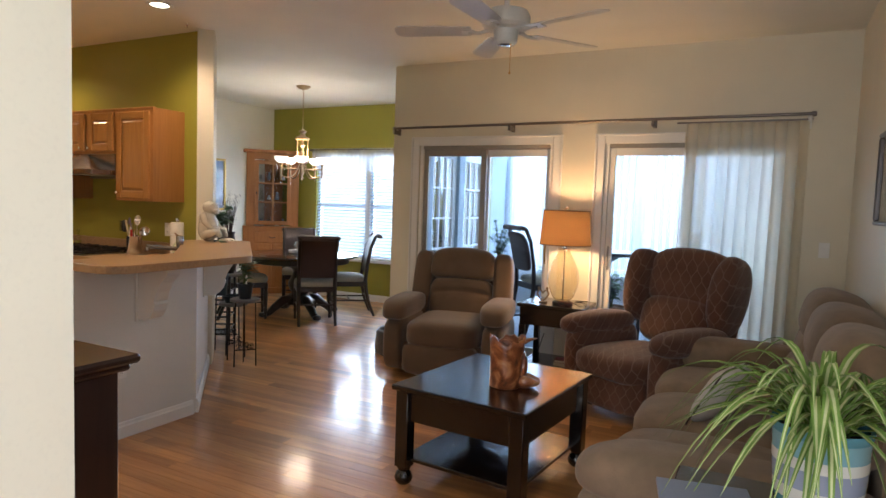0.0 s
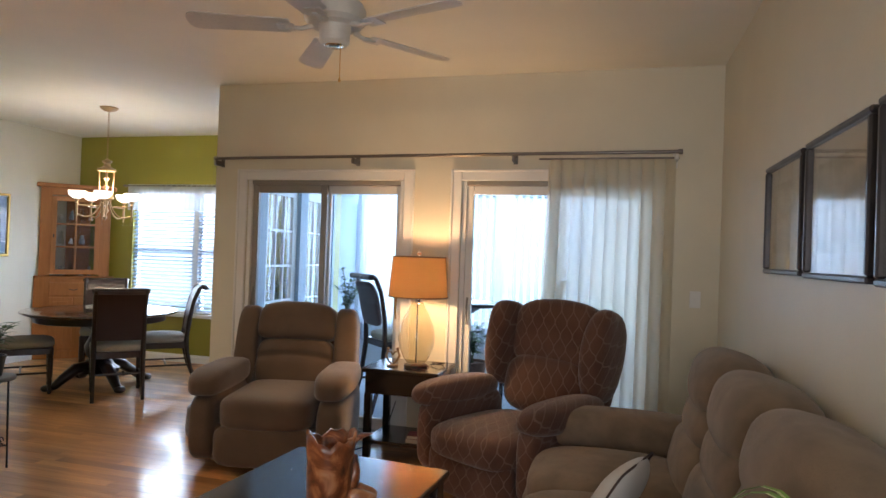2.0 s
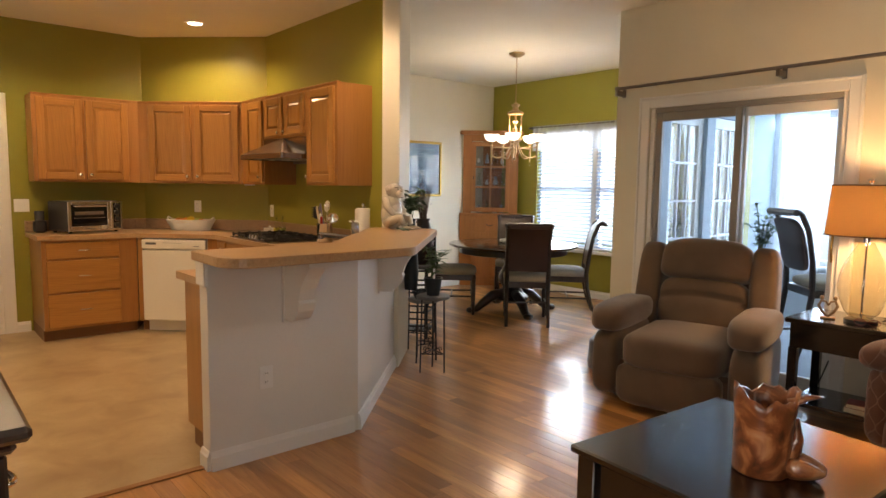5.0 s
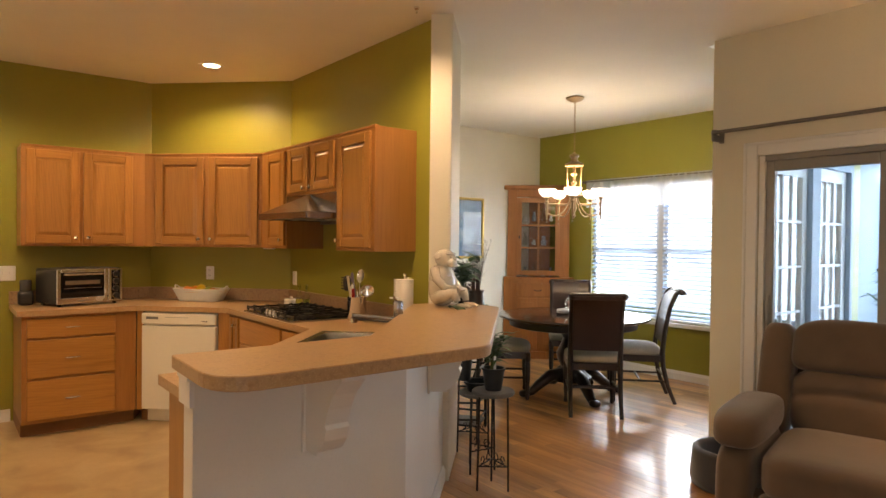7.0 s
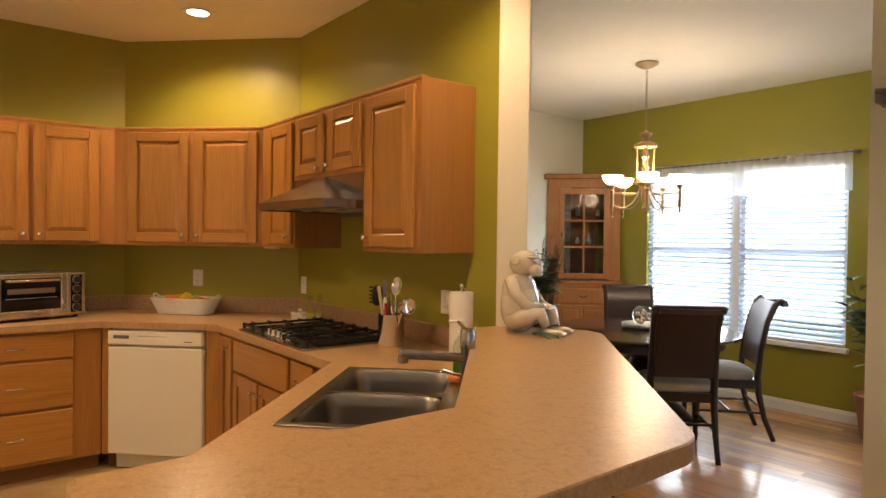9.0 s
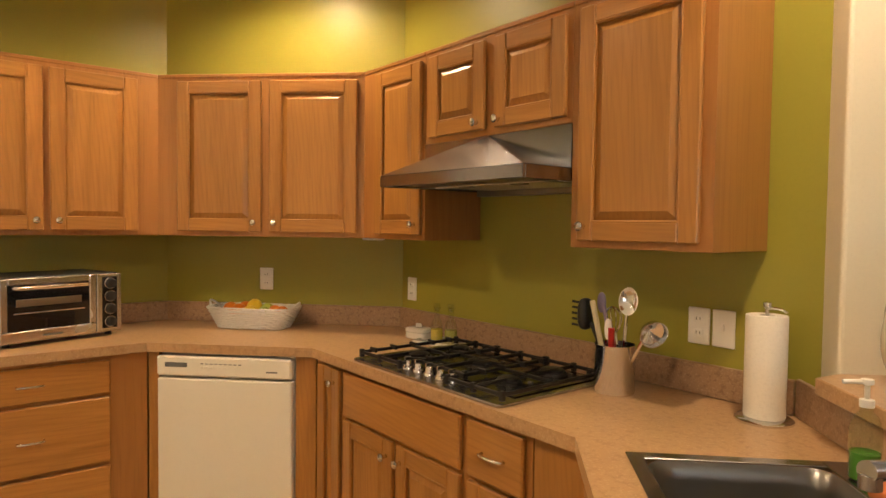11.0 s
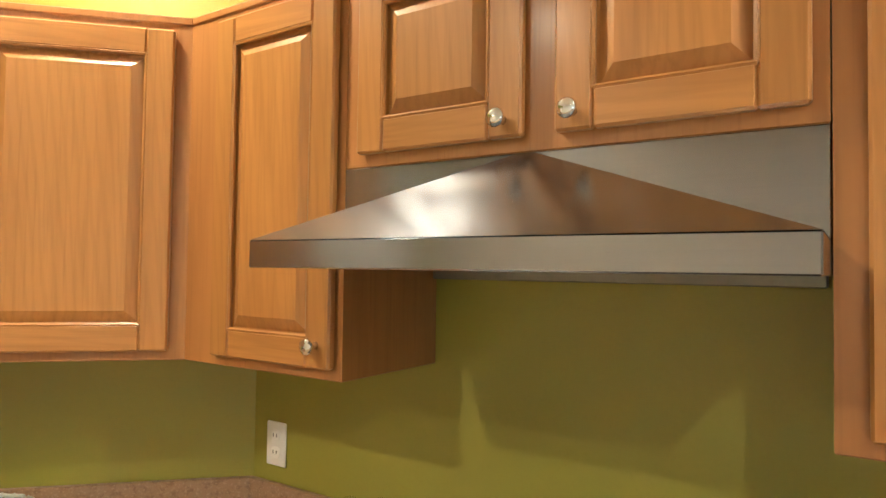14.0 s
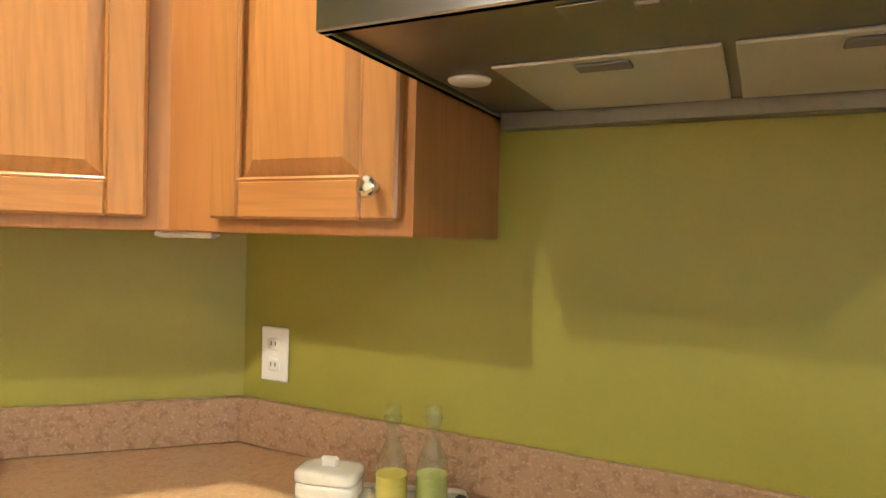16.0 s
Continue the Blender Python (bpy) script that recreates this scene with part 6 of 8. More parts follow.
for k in range(5):
    a = 55 + 72 * k
    mm = pose(0, 0, 0, 0, 0, a)
    bm = B()
    tube(bm, [(0.10, 0, 2.463), (0.15, 0, 2.445), (0.22, 0, 2.450)], [0.014, 0.010, 0.010], 8)
    cbox(bm, (0.18, -0.045, 2.447), (0.26, 0.045, 2.452), 0.002)
    part("blade_arm", bm, FANW, root, smooth="auto", m=mm)
    bm = B()
    prism(bm, rounded([(0.20, -0.055), (0.66, -0.070), (0.66, 0.070), (0.20, 0.055)], [0.02, 0.06, 0.06, 0.02], 5), -0.003, 0.003, 0.001)
    part("blade", bm, FANW, root, m=mm @ pose(0, 0, 2.457, 11, 0, 0))
bm = B()
tube(bm, [(0.045, -0.03, 2.375), (0.045, -0.03, 2.215)], 0.0018, 6)
lathe(bm, [(0.002, 0.02), (0.006, 0.008), (0.005, 0), (0, -0.002)], 10, pose(0.045, -0.03, 2.200))
part("pull_chain", bm, BRASS, root, smooth="auto")

# framed prints
PEWTER = plain("dark_pewter_frame", (0.055, 0.05, 0.055), 0.3, metal=0.3)
PICGLASS = glass("picture_glass")


def print_art():
    mat, nt, b = node_material("faded_landscape_print")
    n = tex(nt, 5, 5, (1, 1.2, 2.2))
    c = ramp(nt, n.outputs[0], [(0.40, (0.36, 0.33, 0.26)), (0.55, (0.50, 0.47, 0.38)), (0.70, (0.56, 0.53, 0.44))])
    nt.links.new(c, b.inputs["Base Color"])
    b.inputs["Roughness"].default_value = 0.8
    return mat


ART = print_art()


def picture(y0, y1, z0, z1):
    """A framed print on the east wall, seen from the west."""
    root = thing("framed_print", "pale landscape print under glass in a dark pewter frame", "picture", pose(0.616, (y0 + y1) / 2, (z0 + z1) / 2, 0, 0, 90), "prints above the sofa")
    w, h, f = abs(y1 - y0) / 2, (z1 - z0) / 2, 0.022
    bm = B()
    for a, b in (((-w, -h), (w, -h + f)), ((-w, h - f), (w, h)), ((-w, -h + f), (-w + f, h - f)), ((w - f, -h + f), (w, h - f))):
        cbox(bm, (a[0], 0.002, a[1]), (b[0], 0.034, b[1]), 0.006)
    part("frame", bm, PEWTER, root)
    part("mat_board", cbox(B(), (-w + f, 0.004, -h + f), (w - f, 0.010, h - f), 0), plain("cream_mat_board", (0.56, 0.53, 0.46), 0.9), root)
    part("print", cbox(B(), (-w + 0.09, 0.010, -h + 0.09), (w - 0.09, 0.0115, h - 0.09), 0), ART, root)
    part("glass", cbox(B(), (-w + f, 0.018, -h + f), (w - f, 0.020, h - f), 0), PICGLASS, root).visible_shadow = False


picture(3.99, 4.57, 1.405, 1.885)
picture(3.33, 3.94, 1.400, 1.890)
picture(2.66, 3.28, 1.395, 1.895)

# side table with the spider plant
root = thing("side_table", "dark wooden side table at the sofa end", "side table", pose(0.22, 2.16, 0))
part("tabletop", cbox(B(), (-0.30, -0.24, 0.70), (0.36, 0.22, 0.73), 0.005), DARKWOOD, root)
part("shelf", cbox(B(), (-0.26, -0.20, 0.18), (0.32, 0.18, 0.20), 0.004), DARKWOOD, root)
for x in (-0.26, 0.32):
    for y in (-0.20, 0.18):
        part("leg", cbox(B(), (x - 0.022, y - 0.022, 0), (x + 0.022, y + 0.022, 0.70), 0.003), DARKWOOD, root)
root = thing("magazine", "blue-grey folder lying on the side table", "folder", pose(0.02, 2.10, 0.731, 0, 0, 12))
part("cover", cbox(B(), (-0.11, -0.15, 0), (0.11, 0.15, 0.012), 0.002), plain("blue_grey_card", (0.20, 0.23, 0.32), 0.5), root)
root = thing("note_card", "small red and white card on the side table", "card", pose(0.20, 1.99, 0.731, 0, 0, 30))
part("card", cbox(B(), (-0.05, -0.035, 0), (0.05, 0.035, 0.003), 0.0005), TRIM, root)
part("printed_patch", cbox(B(), (-0.04, -0.025, 0.003), (0.03, 0.02, 0.0036), 0), plain("red_print", (0.45, 0.06, 0.07), 0.5), root)


def banded():
    mat, nt, b = node_material("striped_glaze")
    coord = nt.nodes.new("ShaderNodeTexCoord")
    sep = nt.nodes.new("ShaderNodeSeparateXYZ")
    nt.links.new(coord.outputs["Object"], sep.inputs[0])
    mr = nt.nodes.new("ShaderNodeMapRange")
    mr.inputs["From Max"].default_value = 0.22
    nt.links.new(sep.outputs[2], mr.inputs[0])
    r = nt.nodes.new("ShaderNodeValToRGB")
    r.color_ramp.interpolation = "CONSTANT"
    cols = [(0, (0.10, 0.26, 0.33)), (0.22, (0.66, 0.66, 0.62)), (0.36, (0.30, 0.34, 0.46)), (0.58, (0.68, 0.68, 0.64)), (0.70, (0.22, 0.42, 0.50)), (0.9, (0.10, 0.28, 0.36))]
    els = r.color_ramp.elements
    els[0].position, els[0].color = 0, (*cols[0][1], 1)
    els[1].position, els[1].color = cols[-1][0], (*cols[-1][1], 1)
    for p, c in cols[1:-1]:
        els.new(p).color = (*c, 1)
    nt.links.new(mr.outputs[0], r.inputs[0])
    nt.links.new(r.outputs[0], b.inputs["Base Color"])
    b.inputs["Roughness"].default_value, b.inputs["Coat Weight"].default_value = 0.25, 0.5
    bump(nt, b, tex(nt, 40, 3).outputs[0], 0.1)
    return mat


SOIL = plain("potting_soil", (0.03, 0.02, 0.014), 0.95, grain=150, depth=1.0)


def leafmat(name, mid, edge):
    mat, nt, b = node_material(name)
    n = tex(nt, 12, 3)
    c = ramp(nt, n.outputs[0], [(0.3, shade(mid, 0.8)), (0.7, edge)])
    nt.links.new(c, b.inputs["Base Color"])
    b.inputs["Roughness"].default_value = 0.4
    b.inputs["Subsurface Weight"].default_value = 0.0
    return mat


SPIDER = leafmat("spider_plant_leaf", (0.12, 0.24, 0.04), (0.22, 0.36, 0.08))
PALESTRIPE = leafmat("spider_plant_stripe", (0.48, 0.55, 0.26), (0.58, 0.62, 0.36))


def blade(bm, pts, w, fold=0.25, mi=0, stripe=None):
    """A strap leaf along points, folded on its midrib, with a pale middle stripe where asked."""
    pts = [Vector(p) for p in pts]
    n = len(pts)
    rows = []
    for i, p in enumerate(pts):
        d = (pts[min(i + 1, n - 1)] - pts[max(i - 1, 0)]).normalized()
        side = d.cross(Vector((0, 0, 1)))
        side = side.normalized() if side.length > 1e-4 else Vector((1, 0, 0))
        up = side.cross(d)
        t = i / (n - 1)
        ww = w * (0.55 + 0.45 * math.sin(math.pi * min(1, t * 0.8 + 0.2))) * (1 - t ** 4) + 0.0006
        row = [p - side * ww + up * ww * fold, p - side * ww * 0.35, p + side * ww * 0.35, p + side * ww + up * ww * fold]
        rows.append([bm.verts.new(q) for q in row])
    for i in range(n - 1):
        for k in range(3):
            f = bm.faces.new((rows[i][k], rows[i + 1][k], rows[i + 1][k + 1], rows[i][k + 1]))
            f.material_index = (stripe if (k == 1 and stripe is not None) else mi)
            f.smooth = True


PP = pose(0.245, 2.245, 0.731)
root = thing("spider_plant", "spider plant with arching striped leaves in a blue banded pot", "plant", PP)
bm = B()
lathe(bm, [(0, 0.0), (0.085, 0.0), (0.090, 0.006), (0.100, 0.10), (0.105, 0.20), (0.110, 0.215), (0.108, 0.222), (0.098, 0.218), (0.094, 0.19), (0, 0.19)], 36)
part("pot", bm, banded(), root, "blue, teal and white banded glazed pot", smooth="auto")
bm = B()
lathe(bm, [(0.094, 0.195), (0.05, 0.203), (0, 0.205)], 24)
part("soil", bm, SOIL, root, smooth=True)
bm = B()
rnd = random.Random(11)
for i in range(125):
    a = rnd.uniform(0, 2 * math.pi)
    r0 = rnd.uniform(0.0, 0.06)
    ln = rnd.uniform(0.16, 0.38)
    rise = rnd.uniform(0.05, 0.19)
    drop = rnd.uniform(0.06, 0.36) if ln > 0.22 else 0.04
    c, s = math.cos(a), math.sin(a)
    p0 = Vector((r0 * c, r0 * s, 0.20))
    p1 = Vector(((r0 + ln * 0.45) * c, (r0 + ln * 0.45) * s, 0.20 + rise * 1.7))
    tw = rnd.uniform(-0.3, 0.3)
    p2 = Vector(((r0 + ln) * math.cos(a + tw), (r0 + ln) * math.sin(a + tw), 0.20 + rise - drop))
    blade(bm, arc(p0, p1, p2, 9), rnd.uniform(0.006, 0.0115), 0.3, 0, 1)
part("leaves", bm, [SPIDER, PALESTRIPE], root)

# console chest by the entry
root = thing("console_chest", "dark mahogany chest of drawers with metal pulls by the entry", "chest", pose(-1.86, 1.40, 0))
part("body", cbox(B(), (-0.42, -0.26, 0.06), (0.42, 0.22, 0.955), 0.006), MAHOG, root)
part("plinth", cbox(B(), (-0.44, -0.265, 0.0), (0.44, 0.24, 0.08), 0.006), MAHOG, root)
bm = B()
cbox(bm, (-0.455, -0.27, 0.975), (0.455, 0.265, 1.0), 0.008)
cbox(bm, (-0.44, -0.265, 0.955), (0.44, 0.245, 0.975), 0.008)
part("top", bm, MAHOG, root)
for k in range(4):
    d = part("drawer_front", cbox(B(), (-0.39, 0.22, 0.10 + k * 0.213), (0.39, 0.236, 0.10 + k * 0.213 + 0.20), 0.005), MAHOG, root)
    for x in (-0.22, 0.22):
        part("handle", tube(B(), arc((x - 0.05, 0.236, 0.20 + k * 0.213), (x, 0.285, 0.18 + k * 0.213), (x + 0.05, 0.236, 0.20 + k * 0.213), 6), 0.006, 8), CHROME, d, smooth="auto")

# pet bed between recliner and wall
bm = B()
lathe(bm, [(0, 0.03), (0.15, 0.03), (0.17, 0.05), (0.175, 0.20), (0.20, 0.235), (0.225, 0.21), (0.23, 0.05), (0.22, 0.005), (0, 0.0)], 36, wobble=lambda a, z: 1 + 0.02 * math.sin(7 * a + z * 20))
solid("pet_bed", bm, plain("charcoal_plush", (0.045, 0.045, 0.055), 0.95, grain=160, depth=1.0, sheen=0.6), "round charcoal plush pet bed on the floor", "pet bed", smooth=True, m=pose(-2.99, 5.66, 0))

cable = solid("power_cord", tube(B(), [(-1.66, 5.99, 0.30), (-1.70, 5.93, 0.12), (-1.78, 5.80, 0.006), (-1.86, 5.62, 0.006), (-1.80, 5.48, 0.006), (-1.74, 5.56, 0.006)], 0.004, 6), BLACKPL, "black power cord lying behind the end table", "cord", smooth=True)

# ---- dining room ----
SEATCLOTH = plain("pale_woven_seat_cloth", (0.40, 0.36, 0.29), 0.85, grain=130, depth=0.6, var=0.15)
LEATHER = plain("dark_brown_leather", (0.034, 0.015, 0.013), 0.38, grain=180, depth=0.25, var=0.2)


def dining_chair(m):
    root = thing("dining_chair", "dark wooden scroll-back dining chair with a pale cloth seat", "chair", m, "chairs round the dining table")
    for s in (-1, 1):
        x = s * 0.205
        pts = [(x, 0.33, 0.0), (x, 0.265, 0.16), (x, 0.225, 0.33), (x, 0.215, 0.46), (x, 0.235, 0.66), (x, 0.275, 0.86), (x, 0.325, 0.985), (x, 0.365, 1.02)]
        part("back_leg", tube(B(), pts, [0.017, 0.019, 0.022, 0.024, 0.021, 0.020, 0.022, 0.018], 8), MAHOG, root, smooth="auto")
        bm = B()
        lathe(bm, [(0.014, 0), (0.019, 0.02), (0.014, 0.05), (0.021, 0.12), (0.017, 0.14), (0.023, 0.17), (0.025, 0.33), (0.019, 0.345), (0.025, 0.36), (0.025, 0.43), (0, 0.43)], 12, pose(s * 0.205, -0.205, 0))
        part("front_leg", bm, MAHOG, root, smooth="auto")
        part("side_stretcher", tube(B(), [(x, -0.20, 0.20), (x, 0.255, 0.20)], 0.010, 8), MAHOG, root, smooth="auto")
    part("cross_stretcher", tube(B(), [(-0.205, 0.03, 0.20), (0.205, 0.03, 0.20)], 0.010, 8), MAHOG, root, smooth="auto")
    part("rear_stretcher", tube(B(), [(-0.205, 0.245, 0.235), (0.205, 0.245, 0.235)], 0.010, 8), MAHOG, root, smooth="auto")
    bm = B()
    for a, b in (((-0.225, -0.225, 0.375), (0.225, -0.195, 0.435)), ((-0.225, 0.195, 0.375), (0.225, 0.225, 0.435)), ((-0.225, -0.195, 0.375), (-0.195, 0.195, 0.435)), ((0.195, -0.195, 0.375), (0.225, 0.195, 0.435))):
        cbox(bm, a, b, 0.004)
    part("seat_frame", bm, MAHOG, root)
    part("seat", cushion(B(), (0, -0.01, 0.465), (0.47, 0.46, 0.095), 3.6, 10, shape=seatshape(0.25)), SEATCLOTH, root, "pale woven cloth seat", smooth=True)
    ctr = [(0.232, 0.54), (0.245, 0.66), (0.262, 0.78), (0.285, 0.88), (0.315, 0.96), (0.355, 1.005), (0.395, 1.005), (0.405, 0.975)]
    bm = B()
    verts, n = [], len(ctr)
    for side in (-0.020, 0.018):
        for y, z in ctr:
            for x in (-0.19, -0.07, 0.07, 0.19):
                verts.append((x, y + side + 0.008 * (1 - (x / 0.19) ** 2), z + 0.004 * (side > 0)))
    faces = []
    for q in (0, 1):
        for i in range(n - 1):
            for k in range(3):
                a = q * n * 4 + i * 4 + k
                faces.append([a, a + 1, a + 5, a + 4])
    off = n * 4
    for i in range(n - 1):
        for k in (0, 3):
            faces.append([i * 4 + k, i * 4 + 4 + k, off + i * 4 + 4 + k, off + i * 4 + k])
    for k in range(3):
        faces.append([k, k + 1, off + k + 1, off + k])
        e = (n - 1) * 4 + k
        faces.append([e, e + 1, off + e + 1, off + e])
    raw(bm, verts, faces)
    part("backrest", bm, LEATHER, root, "dark brown leather back", smooth="auto")
    part("top_rail", tube(B(), [(-0.225, 0.385, 1.0), (-0.21, 0.375, 1.005), (0.21, 0.375, 1.005), (0.225, 0.385, 1.0)], [0.022, 0.028, 0.028, 0.022], 12), MAHOG, root, smooth="auto")
    return root


first = dining_chair(pose(-4.62, 6.41, 0, 0, 0, -135))
for x, y, r in ((-4.64, 7.06, -48), (-5.45, 6.16, 138), (-5.50, 7.18, 42)):
    copy_thing(first, pose(x, y, 0, 0, 0, r))

root = thing("dining_table", "round dark mahogany pedestal dining table", "dining table", pose(-5.05, 6.66, 0) @ Matrix.Diagonal((1.10, 1.10, 1, 1)))
bm = B()
lathe(bm, [(0, 0.722), (0.60, 0.722), (0.635, 0.735), (0.645, 0.748), (0.638, 0.757), (0.62, 0.760), (0, 0.760)], 64)
part("tabletop", bm, wood("mahogany_top", (0.050, 0.018, 0.012), (0.018, 0.007, 0.005), 0, rough=0.14, coat=0.8, tone=0.05), root, smooth="auto")
bm = B()
lathe(bm, [(0.53, 0.655), (0.54, 0.66), (0.54, 0.722), (0.52, 0.722), (0.52, 0.655)], 48)
part("apron", bm, MAHOG, root, smooth="auto")
bm = B()
lathe(bm, [(0.16, 0.14), (0.17, 0.18), (0.12, 0.22), (0.09, 0.27), (0.125, 0.34), (0.135, 0.40), (0.10, 0.48), (0.075, 0.54), (0.10, 0.58), (0.20, 0.62), (0.22, 0.722), (0, 0.722)], 28)
part("pedestal", bm, MAHOG, root, smooth="auto")
for k in range(4):
    a = math.radians(45 + 90 * k + 20)
    c, s = math.cos(a), math.sin(a)
    bm = B()
    tube(bm, [(c * 0.10, s * 0.10, 0.20), (c * 0.20, s * 0.20, 0.19), (c * 0.30, s * 0.30, 0.11), (c * 0.37, s * 0.37, 0.045), (c * 0.42, s * 0.42, 0.035)], [0.06, 0.055, 0.045, 0.036, 0.034], 10)
    cushion(bm, (c * 0.43, s * 0.43, 0.032), (0.09, 0.09, 0.064), 2.4, 6)
    part("foot", bm, MAHOG, root, smooth=True)
root = thing("fish_bowl_vase", "round glass bowl of shells on stacked white plates", "bowl", pose(-5.07, 6.70, 0.761))
for k in range(3):
    bm = B()
    lathe(bm, [(0, 0.0), (0.09, 0.0), (0.13, 0.008), (0.165, 0.014), (0.162, 0.017), (0.12, 0.012), (0, 0.008)], 32, pose(0, 0, k * 0.011))
    part("plate", bm, PORC, root, smooth="auto")
bm = B()
lathe(bm, [(0, 0.034), (0.05, 0.034), (0.075, 0.06), (0.085, 0.10), (0.075, 0.14), (0.052, 0.165), (0.050, 0.164)], 28)
part("glass_bowl", bm, CLEAR, root, smooth=True)
bm = B()
rnd = random.Random(5)
for k in range(26):
    a, r, z = rnd.uniform(0, 6.28), rnd.uniform(0, 0.055), rnd.uniform(0.05, 0.125)
    cushion(bm, (r * math.cos(a), r * math.sin(a), z), (rnd.uniform(0.02, 0.035),) * 3, 2.2, 4)
part("shells", bm, plain("pink_shells", (0.50, 0.34, 0.27), 0.5, var=0.3, fleck=40), root, smooth=True)

# chandelier
BRASSY = plain("antique_gold_metal", (0.46, 0.31, 0.16), 0.38, metal=0.65)
root = thing("chandelier", "antique gold five-arm chandelier with frosted glass bowls, lit", "chandelier", pose(-5.02, 6.62, 0))
bm = B()
lathe(bm, [(0.085, H - 0.001), (0.085, H - 0.012), (0.05, H - 0.035), (0.01, H - 0.045), (0, H - 0.046)], 28)
part("canopy", bm, BRASSY, root, smooth="auto")
bm = B()
for k in range(20):
    z = H - 0.05 - k * 0.0255
    o = (0.005, 0) if k % 2 else (0, 0.005)
    tube(bm, [(o[0] * math.cos(a) * 1.5, o[1] * math.cos(a) * 1.5, z - 0.012 + 0.016 * math.sin(a)) for a in [i * math.pi / 4 for i in range(8)]], 0.002, 5, closed=True)
part("chain", bm, BRASSY, root, smooth=True)
bm = B()
lathe(bm, [(0.008, 2.285), (0.02, 2.27), (0.045, 2.262), (0.045, 2.248), (0.028, 2.235), (0.035, 2.20), (0.085, 2.175), (0.085, 2.155), (0.02, 2.15), (0, 2.15)], 28)
part("crown", bm, BRASSY, root, smooth="auto")
bm = B()
for k in range(4):
    a = math.pi / 4 + k * math.pi / 2
    tube(bm, [(0.065 * math.cos(a), 0.065 * math.sin(a), 2.155), (0.062 * math.cos(a), 0.062 * math.sin(a), 1.90)], 0.007, 8)
lathe(bm, [(0.012, 2.15), (0.012, 2.10), (0.03, 2.08), (0.012, 2.06), (0.012, 2.02), (0.03, 2.0), (0.012, 1.97), (0.012, 1.90), (0.075, 1.895), (0.075, 1.88), (0.03, 1.86), (0.02, 1.80), (0.03, 1.76), (0.012, 1.72), (0.02, 1.69), (0, 1.66)], 20)
part("column", bm, BRASSY, root, smooth="auto")
FROST = glow("lit_frosted_glass", (1.0, 0.93, 0.80), 2.6)
for k in range(5):
    a = math.radians(20 + 72 * k)
    c, s = math.cos(a), math.sin(a)
    R = 0.255
    bm = B()
    tube(bm, arc((c * 0.03, s * 0.03, 1.88), (c * 0.10, s * 0.10, 1.62), (c * R, s * R, 1.715), 10), 0.007, 8)
    tube(bm, [(c * 0.05, s * 0.05, 1.80), (c * R, s * R, 1.80)], 0.006, 8)
    lathe(bm, [(0.0, 1.65), (0.008, 1.66), (0.004, 1.68), (0.012, 1.70), (0.010, 1.80), (0.017, 1.815), (0.010, 1.83), (0.020, 1.85), (0.024, 1.862), (0, 1.862)], 12, pose(c * R, s * R, 0))
    arm = part("arm", bm, BRASSY, root, smooth="auto")
    bm = B()
    lathe(bm, [(0.024, 1.863), (0.045, 1.872), (0.068, 1.895), (0.078, 1.925), (0.080, 1.935), (0.076, 1.935), (0.062, 1.900), (0.02, 1.868)], 24, pose(c * R, s * R, 0))
    part("glass_shade", bm, FROST, arm, "frosted white glass bowl", smooth=True)
    bm = B()
    lathe(bm, [(0.0, 1.645), (0.008, 1.632), (0.004, 1.618), (0, 1.612)], 8, pose(c * R, s * R, 0))
    part("crystal_drop", bm, CLEAR, arm, smooth=True)
lamp("chandelier_light", "POINT", pose(-5.02, 6.62, 1.99), 44, (1.0, 0.80, 0.55), radius=0.12)

# corner hutch
PINE = wood("warm_pine", (0.43, 0.170, 0.045), (0.32, 0.120, 0.030), 2, rough=0.45, coat=0.08, tone=0.08)
HM = pose(-6.80, 7.47, 0, 0, 0, 45)
root = thing("corner_hutch", "warm pine corner hutch with a glazed door and drawer", "hutch", HM)
inv = HM.inverted()


def foot(pts):
    return [tuple((inv @ Vector((x, y, 0))).xy) for x, y in pts]


W = 0.80
lo = foot([(-6.815, 7.455), (-6.80, 7.47), (-6.235, 8.035), (-6.22, 8.085), (-6.815, 8.085)])
bm = B()
prism(bm, lo, 0.07, 0.98, 0.003)
part("lower_body", bm, PINE, root)
bm = B()
prism(bm, [(-0.01, -0.015), (W + 0.01, -0.015), (W + 0.04, 0.05), (W / 2, 0.42), (-0.04, 0.05)], 0.98, 1.01, 0.005)
part("ledge", bm, PINE, root)
bm = B()
prism(bm, [(0.0, -0.01), (W, -0.01), (W + 0.02, 0.05), (W / 2, 0.41), (-0.02, 0.05)], 0.0, 0.09, 0.004)
part("plinth", bm, PINE, root)
bm = B()
prism(bm, [(0.06, 0.33), (W - 0.06, 0.33), (W / 2, 0.41)], 1.01, 2.09)
cbox(bm, (0.02, 0.03, 1.01), (0.14, 0.06, 2.09), 0.003)
cbox(bm, (W - 0.14, 0.03, 1.01), (W - 0.02, 0.06, 2.09), 0.003)
cbox(bm, (0.14, 0.03, 2.0), (W - 0.14, 0.06, 2.09), 0.003)
prism(bm, [(0.02, 0.06), (0.04, 0.06), (0.08, 0.33), (0.06, 0.33)], 1.01, 2.09)
prism(bm, [(W - 0.04, 0.06), (W - 0.02, 0.06), (W - 0.06, 0.33), (W - 0.08, 0.33)], 1.01, 2.09)
part("upper_body", bm, PINE, root)
bm = B()
